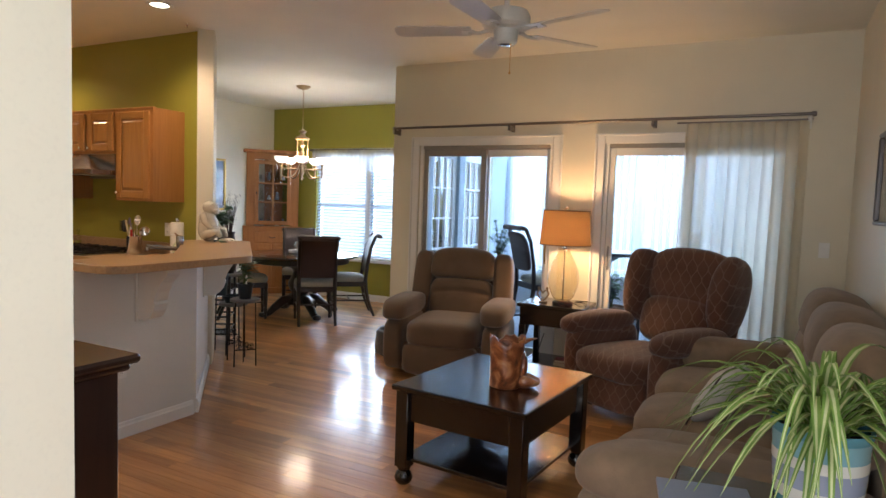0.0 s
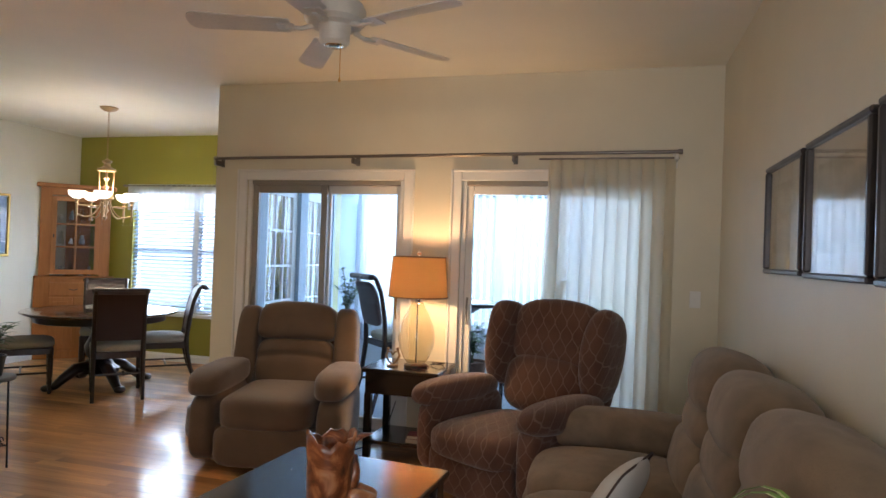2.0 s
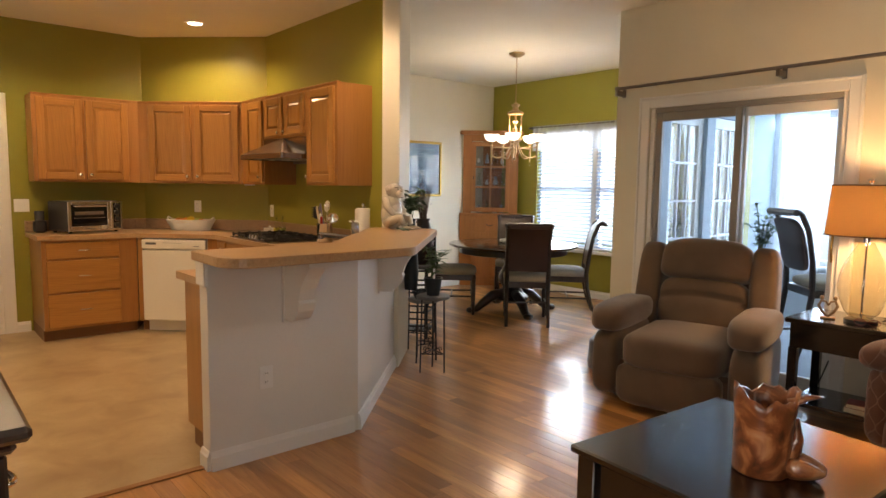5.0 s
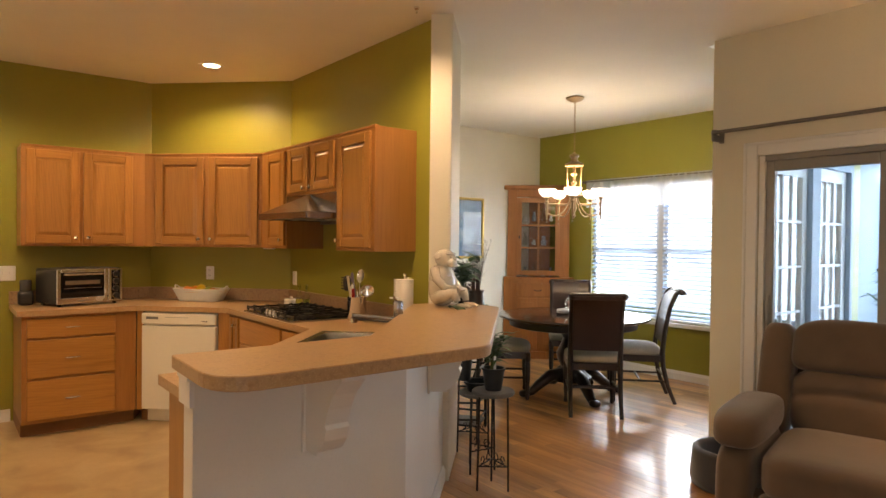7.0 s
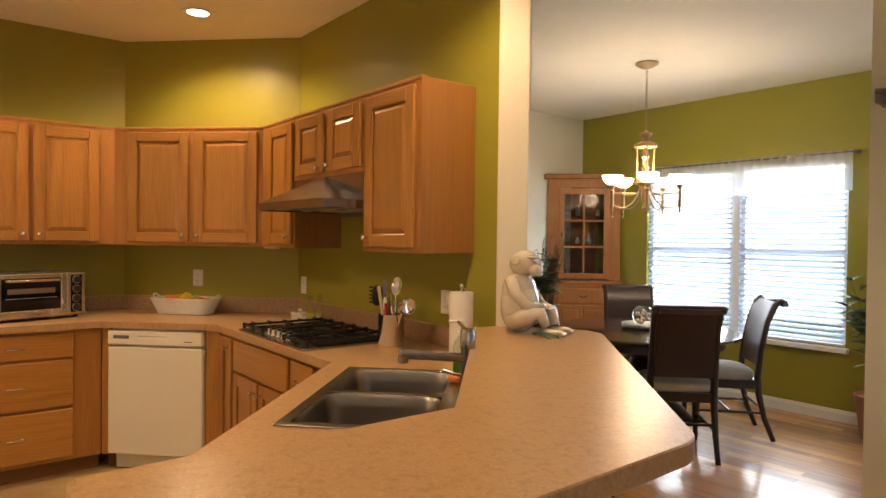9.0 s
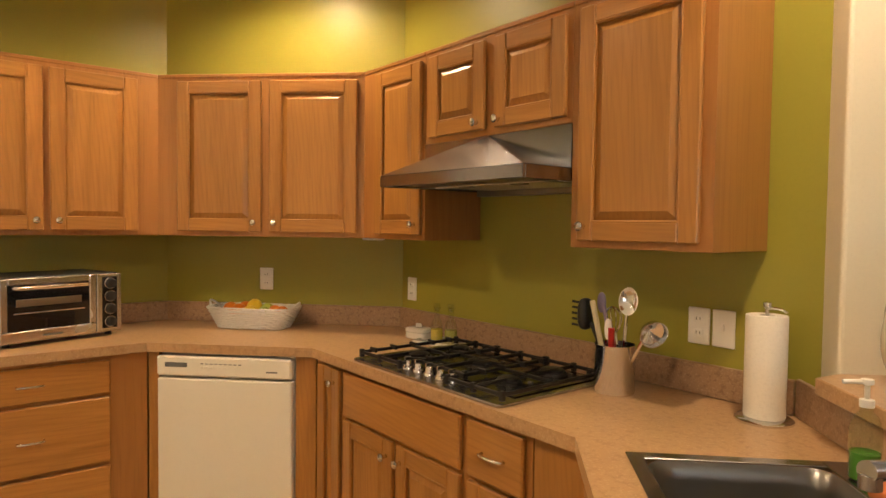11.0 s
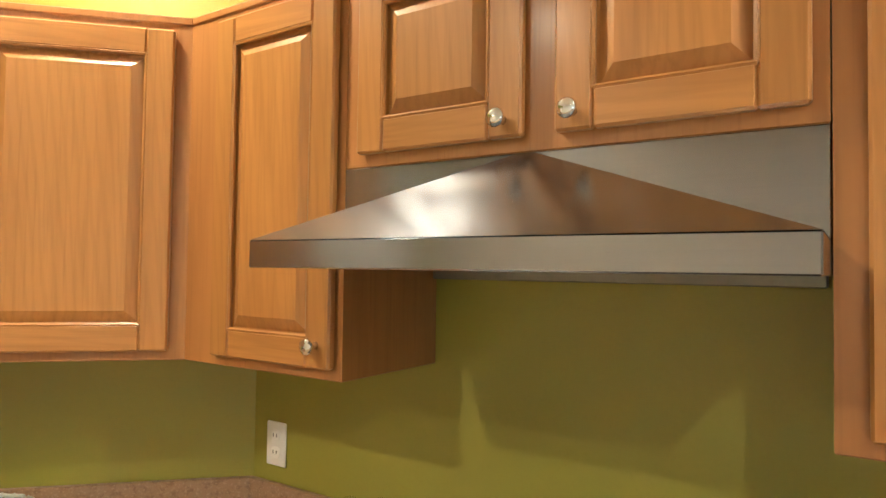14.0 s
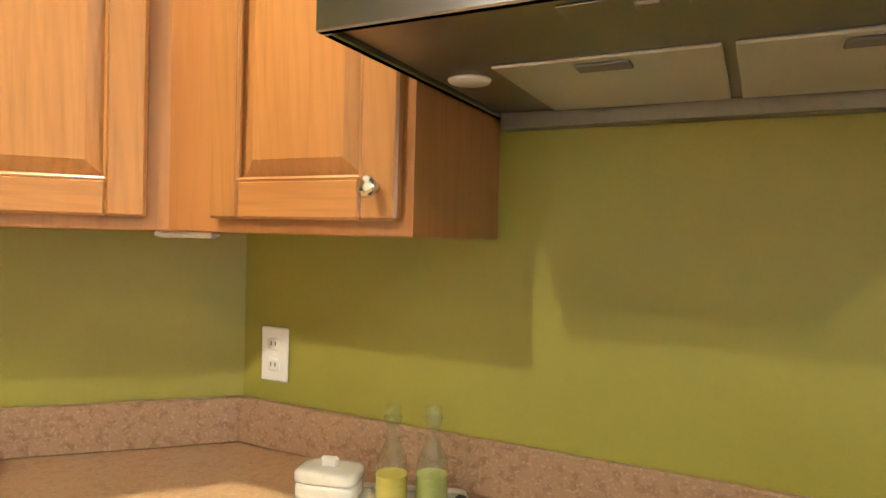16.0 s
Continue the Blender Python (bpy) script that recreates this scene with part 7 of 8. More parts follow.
prism(bm, [(-0.02, -0.005), (W + 0.02, -0.005), (W + 0.04, 0.06), (W / 2, 0.43), (-0.04, 0.06)], 2.09, 2.145, 0.012)
part("cornice", bm, PINE, root)
bm = B()
x0, x1, z0, z1 = 0.14, W - 0.14, 1.03, 1.99
for a, b in (((x0, z0), (x0 + 0.055, z1)), ((x1 - 0.055, z0), (x1, z1)), ((x0 + 0.055, z0), (x1 - 0.055, z0 + 0.06)), ((x0 + 0.055, z1 - 0.06), (x1 - 0.055, z1))):
    cbox(bm, (a[0], 0.015, a[1]), (b[0], 0.038, b[1]), 0.003)
door = part("glazed_door", bm, PINE, root)
xm = (x0 + x1) / 2
part("glazing_bar", cbox(B(), (xm - 0.011, 0.018, z0 + 0.06), (xm + 0.011, 0.036, z1 - 0.06), 0.003), PINE, door)
for k in (1, 2):
    z = z0 + 0.06 + (z1 - z0 - 0.12) * k / 3
    part("glazing_bar", cbox(B(), (x0 + 0.055, 0.019, z - 0.011), (x1 - 0.055, 0.035, z + 0.011), 0.003), PINE, door)
    part("shelf", cbox(B(), (0.09, 0.065, z - 0.010), (W - 0.09, 0.33, z + 0.010), 0.002), PINE, root)
part("pane", cbox(B(), (x0 + 0.055, 0.026, z0 + 0.06), (x1 - 0.055, 0.029, z1 - 0.06), 0), glass("cabinet_glass", (0.8, 0.8, 0.8), gloss=0.006), door).visible_shadow = False
part("keyhole", cbox(B(), (x0 + 0.02, 0.011, 1.48), (x0 + 0.035, 0.015, 1.52), 0.001), BLACKIRON, door)
d = part("drawer_front", cbox(B(), (0.14, -0.018, 0.77), (W - 0.14, -0.001, 0.93), 0.005), PINE, root)
part("handle", tube(B(), arc((xm - 0.045, -0.02, 0.855), (xm, -0.045, 0.825), (xm + 0.045, -0.02, 0.855), 6), 0.005, 8), BLACKIRON, d, smooth="auto")
for a, b in ((0.14, xm - 0.004), (xm + 0.004, W - 0.14)):
    bm = B()
    cbox(bm, (a, -0.018, 0.12), (b, -0.001, 0.75), 0.005)
    cbox(bm, (a + 0.05, -0.026, 0.17), (b - 0.05, -0.018, 0.70), 0.007)
    part("lower_door", bm, PINE, root)
GREYCHINA = plain("blue_grey_china", (0.36, 0.38, 0.42), 0.3, coat=0.4)
k = 0
for z in (1.092, 1.393, 1.693):
    for x in (0.24, 0.35, 0.47, 0.56):
        k += 1
        bm = B()
        hgt, r = 0.07 + 0.05 * ((k * 7) % 3), 0.028 + 0.008 * (k % 2)
        lathe(bm, [(0, 0), (r * 0.8, 0), (r, hgt * 0.3), (r * 0.5, hgt * 0.7), (r * 0.7, hgt * 0.9), (0, hgt)], 14)
        solid("figurine", bm, (PORC, GREYCHINA, CLEAR)[k % 3], "small china ornament on a hutch shelf", "ornament", smooth=True, m=HM @ pose(x, 0.16, z + (0.013 if z > 1.2 else -0.08)), group="ornaments in the hutch")

# painting, window dressing
root = thing("framed_painting", "blue landscape painting under glass in a gilt frame", "painting", pose(-6.83, 6.70, 1.60, 0, 0, -90))
GILT = plain("gilt_frame", (0.50, 0.33, 0.08), 0.35, metal=0.7)
w, h, f = 0.41, 0.36, 0.030
bm = B()
for a, b in (((-w, -h), (w, -h + f)), ((-w, h - f), (w, h)), ((-w, -h + f), (-w + f, h - f)), ((w - f, -h + f), (w, h - f))):
    cbox(bm, (a[0], 0.002, a[1]), (b[0], 0.03, b[1]), 0.006)
part("frame", bm, GILT, root)


def sea():
    mat, nt, b = node_material("blue_painting")
    n = tex(nt, 4, 5, (1, 1, 3))
    c = ramp(nt, n.outputs[0], [(0.35, (0.02, 0.06, 0.12)), (0.55, (0.06, 0.14, 0.22)), (0.72, (0.28, 0.33, 0.36))])
    nt.links.new(c, b.inputs["Base Color"])
    b.inputs["Roughness"].default_value = 0.6
    return mat


part("mat_board", cbox(B(), (-w + f, 0.003, -h + f), (w - f, 0.008, h - f), 0), plain("blue_mat", (0.05, 0.10, 0.18), 0.8), root)
part("canvas", cbox(B(), (-w + 0.09, 0.008, -h + 0.09), (w - 0.09, 0.0095, h - 0.09), 0), sea(), root)
part("glass", cbox(B(), (-w + f, 0.016, -h + f), (w - f, 0.018, h - f), 0), PICGLASS, root).visible_shadow = False

# White slats; the blue in this colour stands for shading on them.
SLAT = sheer("blue_shaded_blind_slat", (0.58, 0.68, 0.80), 0.0, 40, 0.35)
for i, (a, b) in enumerate(((WX0 + 0.01, WM - 0.035), (WM + 0.035, WX1 - 0.01))):
    root = thing("window_blind", "white horizontal slatted blind, lowered and open", "blind", pose((a + b) / 2, 8.115, 0), "dining window blinds")
    w = (b - a) / 2
    part("headrail", cbox(B(), (-w, -0.028, WZ1 - 0.05), (w, 0.028, WZ1 - 0.005), 0.003), TRIM, root)
    part("bottom_rail", cbox(B(), (-w, -0.024, WZ0 + 0.006), (w, 0.024, WZ0 + 0.024), 0.003), TRIM, root)
    shared = None
    nsl = int((WZ1 - WZ0 - 0.09) / 0.046)
    for k in range(nsl):
        z = WZ0 + 0.05 + k * 0.046
        if shared is None:
            bm = B()
            raw(bm, [(x, y, zz) for x in (-w + 0.004, w - 0.004) for y, zz in ((-0.025, -0.003), (0.0, 0.003), (0.025, -0.003), (0.025, -0.0055), (0.0, 0.0005), (-0.025, -0.0055))],
                [[q, (q + 1) % 6, 6 + (q + 1) % 6, 6 + q] for q in range(6)] + [[0, 1, 4, 5], [1, 2, 3, 4], [6, 7, 10, 11], [7, 8, 9, 10]])
            ob = part("slat", bm, SLAT, root, m=pose(0, 0, z, 24))
            shared = ob.data
        else:
            ob = new("slat", shared)
            ob.parent = root
            ob.matrix_basis = pose(0, 0, z, 24)
    for x in (-w * 0.7, 0, w * 0.7):
        part("ladder_cord", tube(B(), [(x, -0.028, WZ0 + 0.02), (x, -0.028, WZ1 - 0.04)], 0.0012, 5), TRIM, root)
root = thing("valance_rod", "thin dark rod over the dining window", "curtain rod")
part("rod", tube(B(), [(-6.05, 8.03, 2.165), (-4.07, 8.03, 2.165)], 0.008, 10), RODM, root, smooth="auto")
for x in (-6.05, -4.07):
    part("bracket", cbox(B(), (x - 0.008, 8.02, 2.15), (x + 0.008, 8.098, 2.18), 0.002), RODM, root)
    part("finial", cushion(B(), (x + (0.02 if x > -5 else -0.02), 8.03, 2.165), (0.035, 0.026, 0.026), 2, 6), RODM, root, smooth=True)
drape("valance", "white sheer gathered valance over the dining window", -6.02, -4.10, 8.03, 1.86, 2.185, 26, 0.016, sheer("white_sheer", (0.82, 0.84, 0.86), 0.38))

# plant stand with pots beside the bar
SLATE = plain("grey_slate_top", (0.16, 0.15, 0.14), 0.6, grain=60, depth=0.3)
RUST = plain("rust_black_iron", (0.028, 0.018, 0.014), 0.6, grain=120, depth=0.4)


def plant_stand(x, y, hgt, r, rz):
    root = thing("plant_stand", "small round iron plant stand with a stone top", "plant stand", pose(x, y, 0, 0, 0, rz), "nested plant stands")
    bm = B()
    lathe(bm, [(0, hgt - 0.025), (r - 0.006, hgt - 0.025), (r, hgt - 0.018), (r, hgt - 0.006), (r - 0.005, hgt), (0, hgt)], 28)
    part("top", bm, SLATE, root, smooth="auto")
    pts = []
    for k in range(3):
        a = 2 * math.pi * k / 3
        p = (r * 0.75 * math.cos(a), r * 0.75 * math.sin(a))
        pts.append(p)
        part("leg", tube(B(), [(*p, hgt - 0.025), (p[0] * 1.1, p[1] * 1.1, 0.0)], 0.006, 8), RUST, root, smooth="auto")
    for k in range(3):
        p, q = Vector((*pts[k], 0)), Vector((*pts[(k + 1) % 3], 0))
        bm = B()
        tube(bm, [(*p.xy, 0.14), (*q.xy, 0.14)], 0.004, 6)
        mid = (p + q) / 2
        d = (q - p).normalized()
        for s in (-1, 1):
            tube(bm, [tuple((mid + d * s * (0.035 + 0.022 * math.cos(t * 1.1))).xy) + (0.165 + 0.022 * math.sin(t * 1.1),) for t in range(6)], 0.003, 6)
        part("scroll_rail", bm, RUST, root, smooth=True)
    return root


plant_stand(-3.83, 4.50, 0.575, 0.125, 20)
plant_stand(-4.10, 4.63, 0.50, 0.125, 50)
plant_stand(-4.40, 4.86, 0.72, 0.15, 10)


def bush(root, seed, n, spread, height, mat, z0, leaf=(0.05, 0.09), width=0.014):
    """Stems with many pointed leaves, uneven and airy."""
    rnd = random.Random(seed)
    stems, leaves = B(), B()
    for i in range(n):
        a, rr = rnd.uniform(0, 6.28), rnd.uniform(0.2, 1) * spread
        top = Vector((rr * math.cos(a), rr * math.sin(a), z0 + height * rnd.uniform(0.55, 1)))
        pts = arc((rnd.uniform(-0.02, 0.02), rnd.uniform(-0.02, 0.02), z0 - 0.02), (top.x * 0.2, top.y * 0.2, z0 + height * 0.5), top, 6)
        tube(stems, pts, [0.004 - 0.0004 * k for k in range(7)], 5)
        for p in pts[2:]:
            for _ in range(3):
                b = rnd.uniform(0, 6.28)
                ln = rnd.uniform(*leaf)
                d = Vector((math.cos(b), math.sin(b), rnd.uniform(-0.2, 0.7)))
                blade(leaves, [p + d * ln * t + Vector((0, 0, -0.25 * ln * t * t)) for t in (0, 0.3, 0.6, 1)], width * rnd.uniform(0.8, 1.2), 0.2)
    part("stems", stems, plain("plant_stem", (0.10, 0.12, 0.04), 0.7), root, smooth=True)
    part("leaves", leaves, mat, root)


GREENLEAF = leafmat("dark_green_leaf", (0.04, 0.10, 0.025), (0.09, 0.17, 0.04))
BLACKPOT = plain("black_plastic_pot", (0.012, 0.018, 0.022), 0.45)


def pot(root, r0, r1, h, mat):
    bm = B()
    lathe(bm, [(0, 0), (r0, 0), (r1, h - 0.012), (r1 + 0.006, h - 0.012), (r1 + 0.006, h), (r1 - 0.004, h), (r1 - 0.008, h - 0.03), (0, h - 0.03)], 24)
    part("pot", bm, mat, root, smooth="auto")


root = thing("potted_plant", "leafy green plant in a black pot on the plant stand", "plant", pose(-3.83, 4.50, 0.576))
pot(root, 0.048, 0.065, 0.13, BLACKPOT)
bush(root, 21, 8, 0.10, 0.24, GREENLEAF, 0.11)
part("plant_label", cbox(B(), (0.02, -0.02, 0.10), (0.022, 0.0, 0.20), 0.0005), TRIM, root)
root = thing("potted_plant", "dark potted plant saucer on the lower stand", "plant", pose(-4.10, 4.63, 0.501))
pot(root, 0.07, 0.09, 0.06, BLACKPOT)
# tall vase of twigs and a plant behind the bar
root = thing("twig_vase", "dark vase of dry twigs beside the partition", "vase", pose(-4.40, 4.86, 0.721))
bm = B()
lathe(bm, [(0, 0), (0.05, 0), (0.075, 0.08), (0.08, 0.18), (0.06, 0.30), (0.05, 0.36), (0.058, 0.385), (0.05, 0.38), (0, 0.37)], 24)
part("vase_body", bm, plain("dark_glazed_vase", (0.05, 0.035, 0.03), 0.3, coat=0.4), root, smooth="auto")
rnd = random.Random(9)
TWIG = plain("dry_twig", (0.10, 0.07, 0.055), 0.9)
for k in range(46):
    bm = B()
    a, rr, hh = rnd.uniform(0, 6.28), rnd.uniform(0.02, 0.11), rnd.uniform(0.18, 0.36)
    tip = Vector((rr * math.cos(a), rr * math.sin(a), 0.37 + hh))
    pts = arc((0.02 * math.cos(a), 0.02 * math.sin(a), 0.34), (tip.x * 0.4, tip.y * 0.4, 0.37 + hh * 0.5), tip, 5)
    tube(bm, pts, [0.0028, 0.0025, 0.002, 0.0016, 0.0012, 0.0008], 4)
    for p in pts[2:]:
        q = p + Vector((rnd.uniform(-0.03, 0.03), rnd.uniform(-0.03, 0.03), rnd.uniform(0.01, 0.05)))
        tube(bm, [p, q], [0.0016, 0.0008], 4)
    part("twig", bm, TWIG, root)
root = thing("potted_plant", "broad-leaved green plant beside the twigs", "plant", pose(-4.20, 4.58, 0.561))
bm = B()
lathe(bm, [(0, 0), (0.05, 0), (0.06, 0.14), (0.045, 0.38), (0.03, 0.53), (0.036, 0.56), (0, 0.55)], 20)
part("pot", bm, BLACKPOT, root, smooth="auto")
bush(root, 33, 5, 0.11, 0.24, GREENLEAF, 0.56, (0.07, 0.12), 0.024)

# woven black rack behind the stands
root = thing("wine_rack", "dark woven rack with curved rails behind the plant stands", "rack", pose(-4.86, 5.08, 0, 0, 0, 35))
for x in (-0.20, 0.20):
    for y in (-0.13, 0.13):
        part("post", tube(B(), [(x, y, 0), (x, y, 0.95)], 0.012, 8), BLACKIRON, root, smooth="auto")
for k in range(7):
    z = 0.12 + k * 0.125
    bm = B()
    tube(bm, arc((-0.20, -0.13, z), (0, -0.22, z), (0.20, -0.13, z), 8), 0.008, 8)
    tube(bm, [(0.20, -0.13, z), (0.20, 0.13, z), (-0.20, 0.13, z), (-0.20, -0.13, z)], 0.008, 8)
    part("rail", bm, BLACKIRON, root, smooth="auto")
part("shelf", cbox(B(), (-0.20, -0.13, 0.06), (0.20, 0.13, 0.075), 0.003), BLACKIRON, root)

# tall plant in the dining corner
root = thing("potted_plant", "tall drooping green plant beside the dining window", "plant", pose(-3.80, 7.82, 0))
pot(root, 0.13, 0.17, 0.32, plain("terracotta", (0.35, 0.15, 0.08), 0.8))
bush(root, 44, 16, 0.26, 0.85, GREENLEAF, 0.32, (0.10, 0.18), 0.026)

# ---- sunroom ----
def bar_chair(m):
    root = thing("bar_chair", "dark wooden scroll-back bar chair with a pale seat", "bar chair", m, "bar chairs in the sunroom")
    for s in (-1, 1):
        x = s * 0.205
        part("back_leg", tube(B(), [(x, 0.34, 0), (x, 0.27, 0.25), (x, 0.225, 0.60), (x, 0.235, 0.85), (x, 0.28, 1.08), (x, 0.335, 1.20), (x, 0.37, 1.225)], [0.018, 0.02, 0.024, 0.022, 0.021, 0.022, 0.018], 8), MAHOG, root, smooth="auto")
        part("front_leg", tube(B(), [(x, -0.22, 0), (x, -0.20, 0.60)], [0.017, 0.024], 8), MAHOG, root, smooth="auto")
        part("side_stretcher", tube(B(), [(x, -0.21, 0.25), (x, 0.27, 0.25)], 0.011, 8), MAHOG, root, smooth="auto")
    part("footrail", tube(B(), [(-0.205, -0.212, 0.30), (0.205, -0.212, 0.30)], 0.011, 8), MAHOG, root, smooth="auto")
    part("seat_frame", cbox(B(), (-0.225, -0.225, 0.575), (0.225, 0.225, 0.635), 0.005), MAHOG, root)
    part("seat", cushion(B(), (0, -0.01, 0.668), (0.47, 0.46, 0.09), 3.6, 9, shape=seatshape(0.25)), SEATCLOTH, root, "pale cloth seat", smooth=True)
    lean = Matrix.Translation((0, 0.245, 0.78)) @ Matrix.Rotation(radians(-12), 4, "X")
    part("backrest", cushion(B(), (0, 0.01, 0.20), (0.39, 0.05, 0.42), 5, 9, lean, shape=lambda x, y, z: (x, y + 1.6 * max(0, z) ** 3, z)), LEATHER, root, "dark brown leather back", smooth=True)
    part("top_rail", tube(B(), [(-0.22, 0.385, 1.215), (0.22, 0.385, 1.215)], 0.027, 12), MAHOG, root, smooth="auto")
    return root


bc = bar_chair(pose(-2.02, 7.02, 0, 0, 0, 136))
copy_thing(bc, pose(-0.92, 7.45, 0, 0, 0, -70))
root = thing("bistro_table", "round dark high bistro table in the sunroom", "table", pose(-1.42, 7.30, 0))
bm = B()
lathe(bm, [(0, 0.955), (0.30, 0.955), (0.32, 0.97), (0.32, 0.985), (0.31, 0.992), (0, 0.992)], 40)
part("tabletop", bm, MAHOG, root, smooth="auto")
bm = B()
lathe(bm, [(0.22, 0), (0.22, 0.03), (0.06, 0.06), (0.04, 0.12), (0.05, 0.50), (0.04, 0.88), (0.16, 0.955), (0, 0.955)], 24)
part("pedestal", bm, MAHOG, root, smooth="auto")
root = thing("potted_plant", "slender green plant on an iron stand in the sunroom", "plant", pose(-2.72, 7.42, 0.62))
pot(root, 0.075, 0.10, 0.17, plain("pale_clay", (0.42, 0.30, 0.22), 0.8))
bush(root, 55, 14, 0.20, 0.48, GREENLEAF, 0.15, (0.05, 0.10), 0.012)
plant_stand(-2.72, 7.42, 0.619, 0.13, 0)
root = thing("potted_plant", "low green plant under the sunroom window", "plant", pose(-1.55, 8.2, 0.0))
pot(root, 0.12, 0.16, 0.28, plain("brown_clay", (0.20, 0.12, 0.08), 0.8))
bush(root, 66, 14, 0.26, 0.40, GREENLEAF, 0.28, (0.08, 0.15), 0.02)
root = thing("hanging_ornament", "red bird ornament hung in the sunroom window", "ornament", pose(-1.78, 7.95, 1.30))
bm = B()
cushion(bm, (0, 0, 0), (0.14, 0.05, 0.05), 2.2, 7)
cushion(bm, (0.075, 0, 0.02), (0.05, 0.04, 0.04), 2.2, 5)
prism(bm, [(-0.06, -0.01), (-0.13, -0.02), (-0.13, 0.02), (-0.06, 0.01)], -0.008, 0.008)
part("bird", bm, plain("faded_red_paint", (0.45, 0.10, 0.10), 0.5), root, smooth=True)
part("cord", tube(B(), [(0, 0, 0.02), (0, 0, 1.149)], 0.002, 5), TRIM, root)
VANE = sheer("white_vertical_vane", (0.86, 0.90, 0.95), 0.45, 60)
rnd = random.Random(2)
for a, b, n in ((-3.10, -2.65, 7), (-2.24, -2.02, 3), (-1.42, -1.25, 3), (-0.62, -0.30, 4)):
    root = thing("vertical_blind", "white vertical vane blind gathered beside the window", "blind", pose(0, 8.66, 0), "sunroom blinds")
    part("headrail", cbox(B(), (a - 0.02, -0.025, 2.24), (b + 0.02, 0.025, 2.29), 0.003), TRIM, root)
    for k in range(n):
        x = a + (b - a) * (k + 0.5) / n
        bm = B()
        verts = [(s * 0.042, 0.006 * (1 - s * s), z) for z in (0.35, 2.24) for s in (-1, -0.5, 0, 0.5, 1)]
        raw(bm, verts, [[q, q + 1, q + 6, q + 5] for q in range(4)])
        part("vane", bm, VANE, root, smooth=True, m=pose(x, 0, 0, 0, 0, 35 + rnd.uniform(-10, 10)))
vane = None
for a, b in ((-2.55, -2.27), (-2.00, -1.45), (-1.23, -0.66), (-0.27, 0.45)):
    root = thing("vertical_blind", "white vertical vane blind turned open before the window", "blind", pose(0, 8.66, 0), "sunroom blinds")
    part("headrail", cbox(B(), (a - 0.01, -0.025, 2.24), (b + 0.01, 0.025, 2.29), 0.003), TRIM, root)
    for k in range(int((b - a) / 0.085) + 1):
        m = pose(a + 0.085 * k, 0, 0, 0, 0, 72 + rnd.uniform(-8, 8))
        if vane is None:
            bm = B()
            verts = [(s * 0.042, 0.006 * (1 - s * s), z) for z in (0.35, 2.24) for s in (-1, -0.5, 0, 0.5, 1)]
            raw(bm, verts, [[q, q + 1, q + 6, q + 5] for q in range(4)])
            vane = part("vane", bm, VANE, root, smooth=True, m=m).data
        else:
            ob = new("vane", vane)
            ob.parent = root
            ob.matrix_basis = m


# ---- floor boards and kitchen floor, laid last ----
solid("floor_kitchen", prism(B(), [(-7.09, 1.12), (-3.27, 1.12), (-3.27, 2.60), (-3.27, 3.40), (-4.15, 4.28), (-4.15, 4.35), (-7.09, 4.35)], -0.0055, 0.001), VINYL, "sand-coloured sheet vinyl kitchen floor", "floor", kind="structure")
solid("threshold", cbox(B(), (-3.285, 1.12, 0.0012), (-3.245, 2.60, 0.008), 0.004), wood("oak_threshold", (0.38, 0.17, 0.055), (0.26, 0.10, 0.03), 1), "oak strip between vinyl and boards", "threshold", kind="structure")


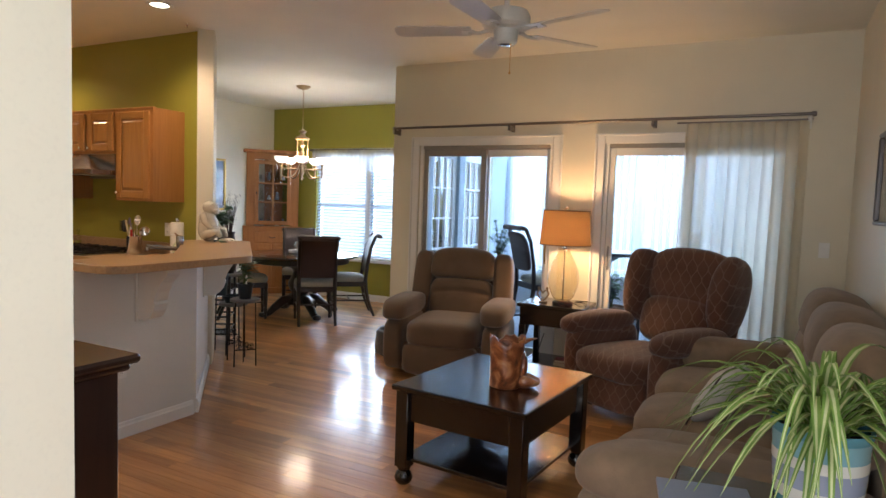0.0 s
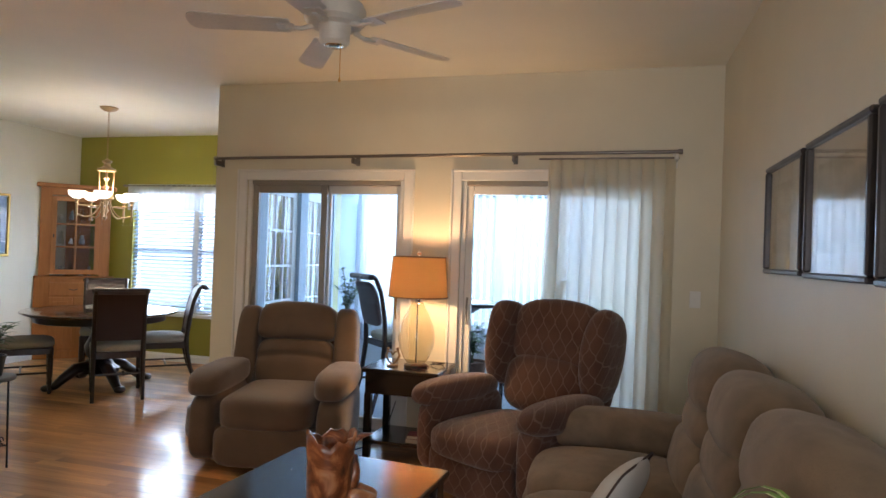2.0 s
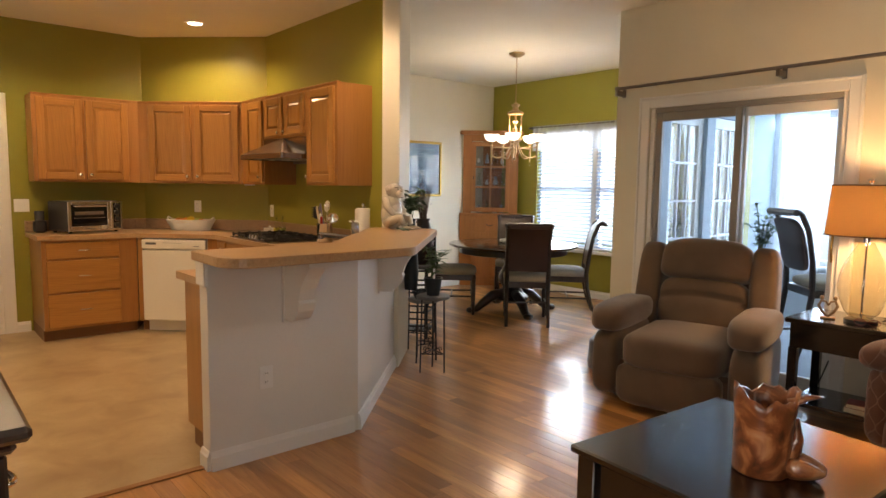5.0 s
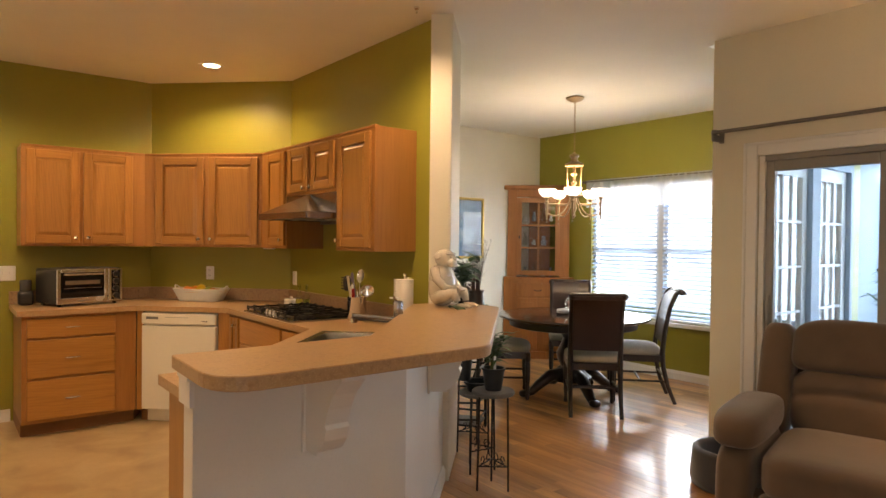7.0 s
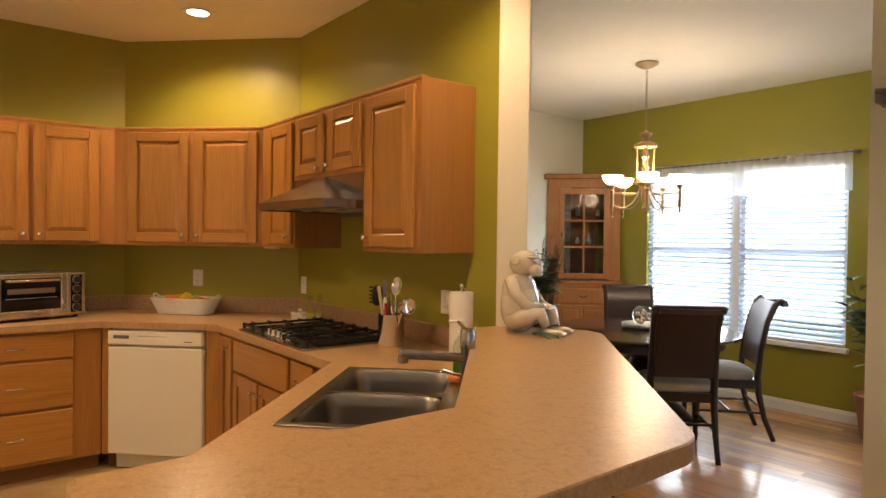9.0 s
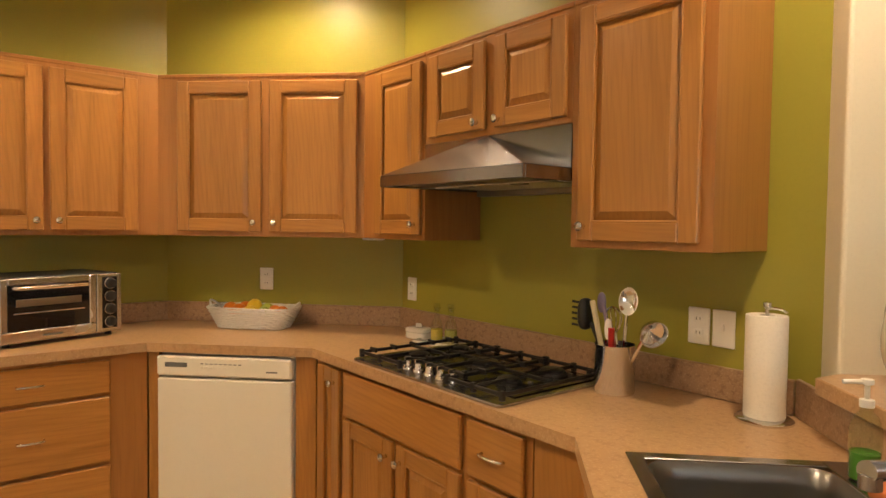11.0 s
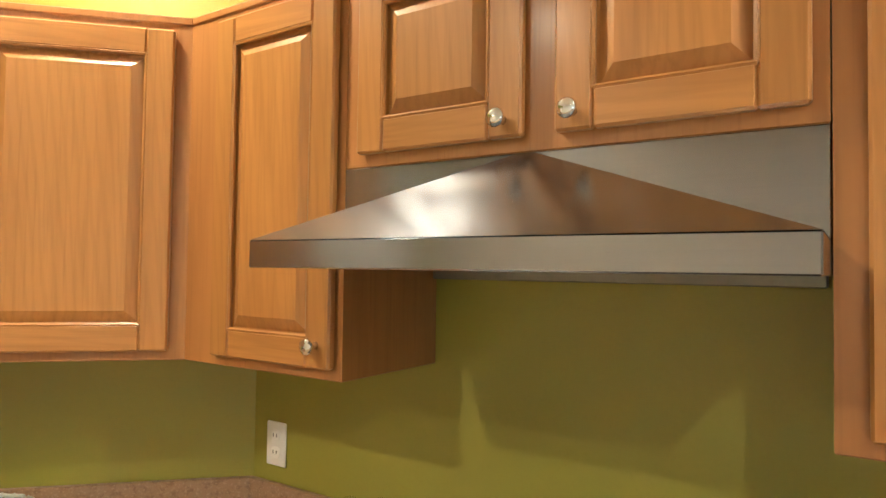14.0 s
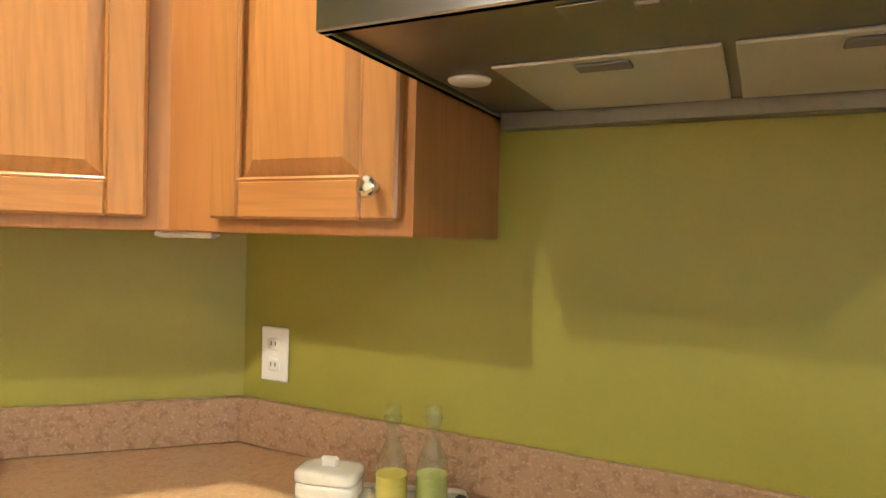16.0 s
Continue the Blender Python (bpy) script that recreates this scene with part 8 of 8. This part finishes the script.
def boards():
    mat, nt, b = node_material("red_oak_boards")
    fig = tex(nt, 1.4, 5, (0.9, 11, 9), distort=1.0, vary=9)
    pore = tex(nt, 3.0, 3, (2.0, 70, 60), vary=9)
    c = ramp(nt, fig.outputs[0], [(0.25, (0.35, 0.155, 0.044)), (0.5, (0.48, 0.232, 0.074)), (0.75, (0.59, 0.305, 0.108))])
    c = mixed(nt, c, (0.14, 0.05, 0.016), ramp(nt, pore.outputs[0], [(0.55, (0, 0, 0)), (0.74, (0.5, 0.5, 0.5))]))
    info = nt.nodes.new("ShaderNodeObjectInfo")
    geo = nt.nodes.new("ShaderNodeNewGeometry")
    add = nt.nodes.new("ShaderNodeMath")
    add.operation = "ADD"
    nt.links.new(info.outputs["Random"], add.inputs[0])
    nt.links.new(geo.outputs["Random Per Island"], add.inputs[1])
    fr = nt.nodes.new("ShaderNodeMath")
    fr.operation = "FRACT"
    nt.links.new(add.outputs[0], fr.inputs[0])
    t = ramp(nt, fr.outputs[0], [(0, (0.70, 0.66, 0.62)), (0.35, (0.95, 0.93, 0.90)), (0.75, (1.12, 1.10, 1.06)), (1, (1.45, 1.46, 1.44))])
    c = mixed(nt, c, t, 1.0, "MULTIPLY")
    nt.links.new(c, b.inputs["Base Color"])
    b.inputs["Roughness"].default_value = 0.38
    b.inputs["Coat Weight"].default_value, b.inputs["Coat Roughness"].default_value = 0.6, 0.13
    bump(nt, b, fig.outputs[0], 0.2, 0.002)
    return mat


BOARD = boards()
floor_ob = bpy.data.objects["floor"]
rnd = random.Random(17)
near, far = [], []
BW = 0.083
y = -1.4
while y < 8.08:
    x = -6.83 - rnd.uniform(0, 0.9)
    while x < 0.61:
        ln = rnd.choice((0.5, 0.7, 0.9, 1.1, 1.3))
        a, b = max(x, -6.82), min(x + ln, 0.614)
        x += ln
        yc = y + BW / 2
        if b - a < 0.05:
            continue
        if yc < 1.12:
            a = max(a, -0.84)
        elif yc < 3.42:
            a = max(a, -3.25)
        elif yc < 4.45:
            a = max(a, -3.25 - (yc - 3.42) - 0.05)
        if yc > 6.0:
            b = min(b, -3.34)
        if b - a < 0.05:
            continue
        (near if (-4.6 < (a + b) / 2 < -1.6 and 2.3 < yc < 6.0) else far).append((a, b, y))
    y += BW
near.sort(key=lambda q: abs((q[0] + q[1]) / 2 + 3.0) + abs(q[2] - 4.2))
far += near[300:]
shapes = {}
for a, b, yy in near[:300]:
    key = round(b - a, 2)
    if key not in shapes:
        bm = cbox(B(), (-key / 2, -BW / 2 + 0.0004, -0.0055), (key / 2, BW / 2 - 0.0004, 0.0), 0.0005)
        shapes[key] = part("board", bm, BOARD, floor_ob).data
        made = [o for o in floor_ob.children if o.data == shapes[key]][0]
        made.matrix_basis = pose((a + b) / 2, yy + BW / 2, 0)
    else:
        ob = new("board", shapes[key])
        ob.parent = floor_ob
        ob.matrix_basis = pose((a + b) / 2, yy + BW / 2, 0)
bm = B()
for a, b, yy in far:
    cbox(bm, (a + 0.0004, yy + 0.0004, -0.0055), (b - 0.0004, yy + BW - 0.0004, 0.0), 0.0005)
tagged(part("boards", bm, BOARD, floor_ob), kind="stuff")
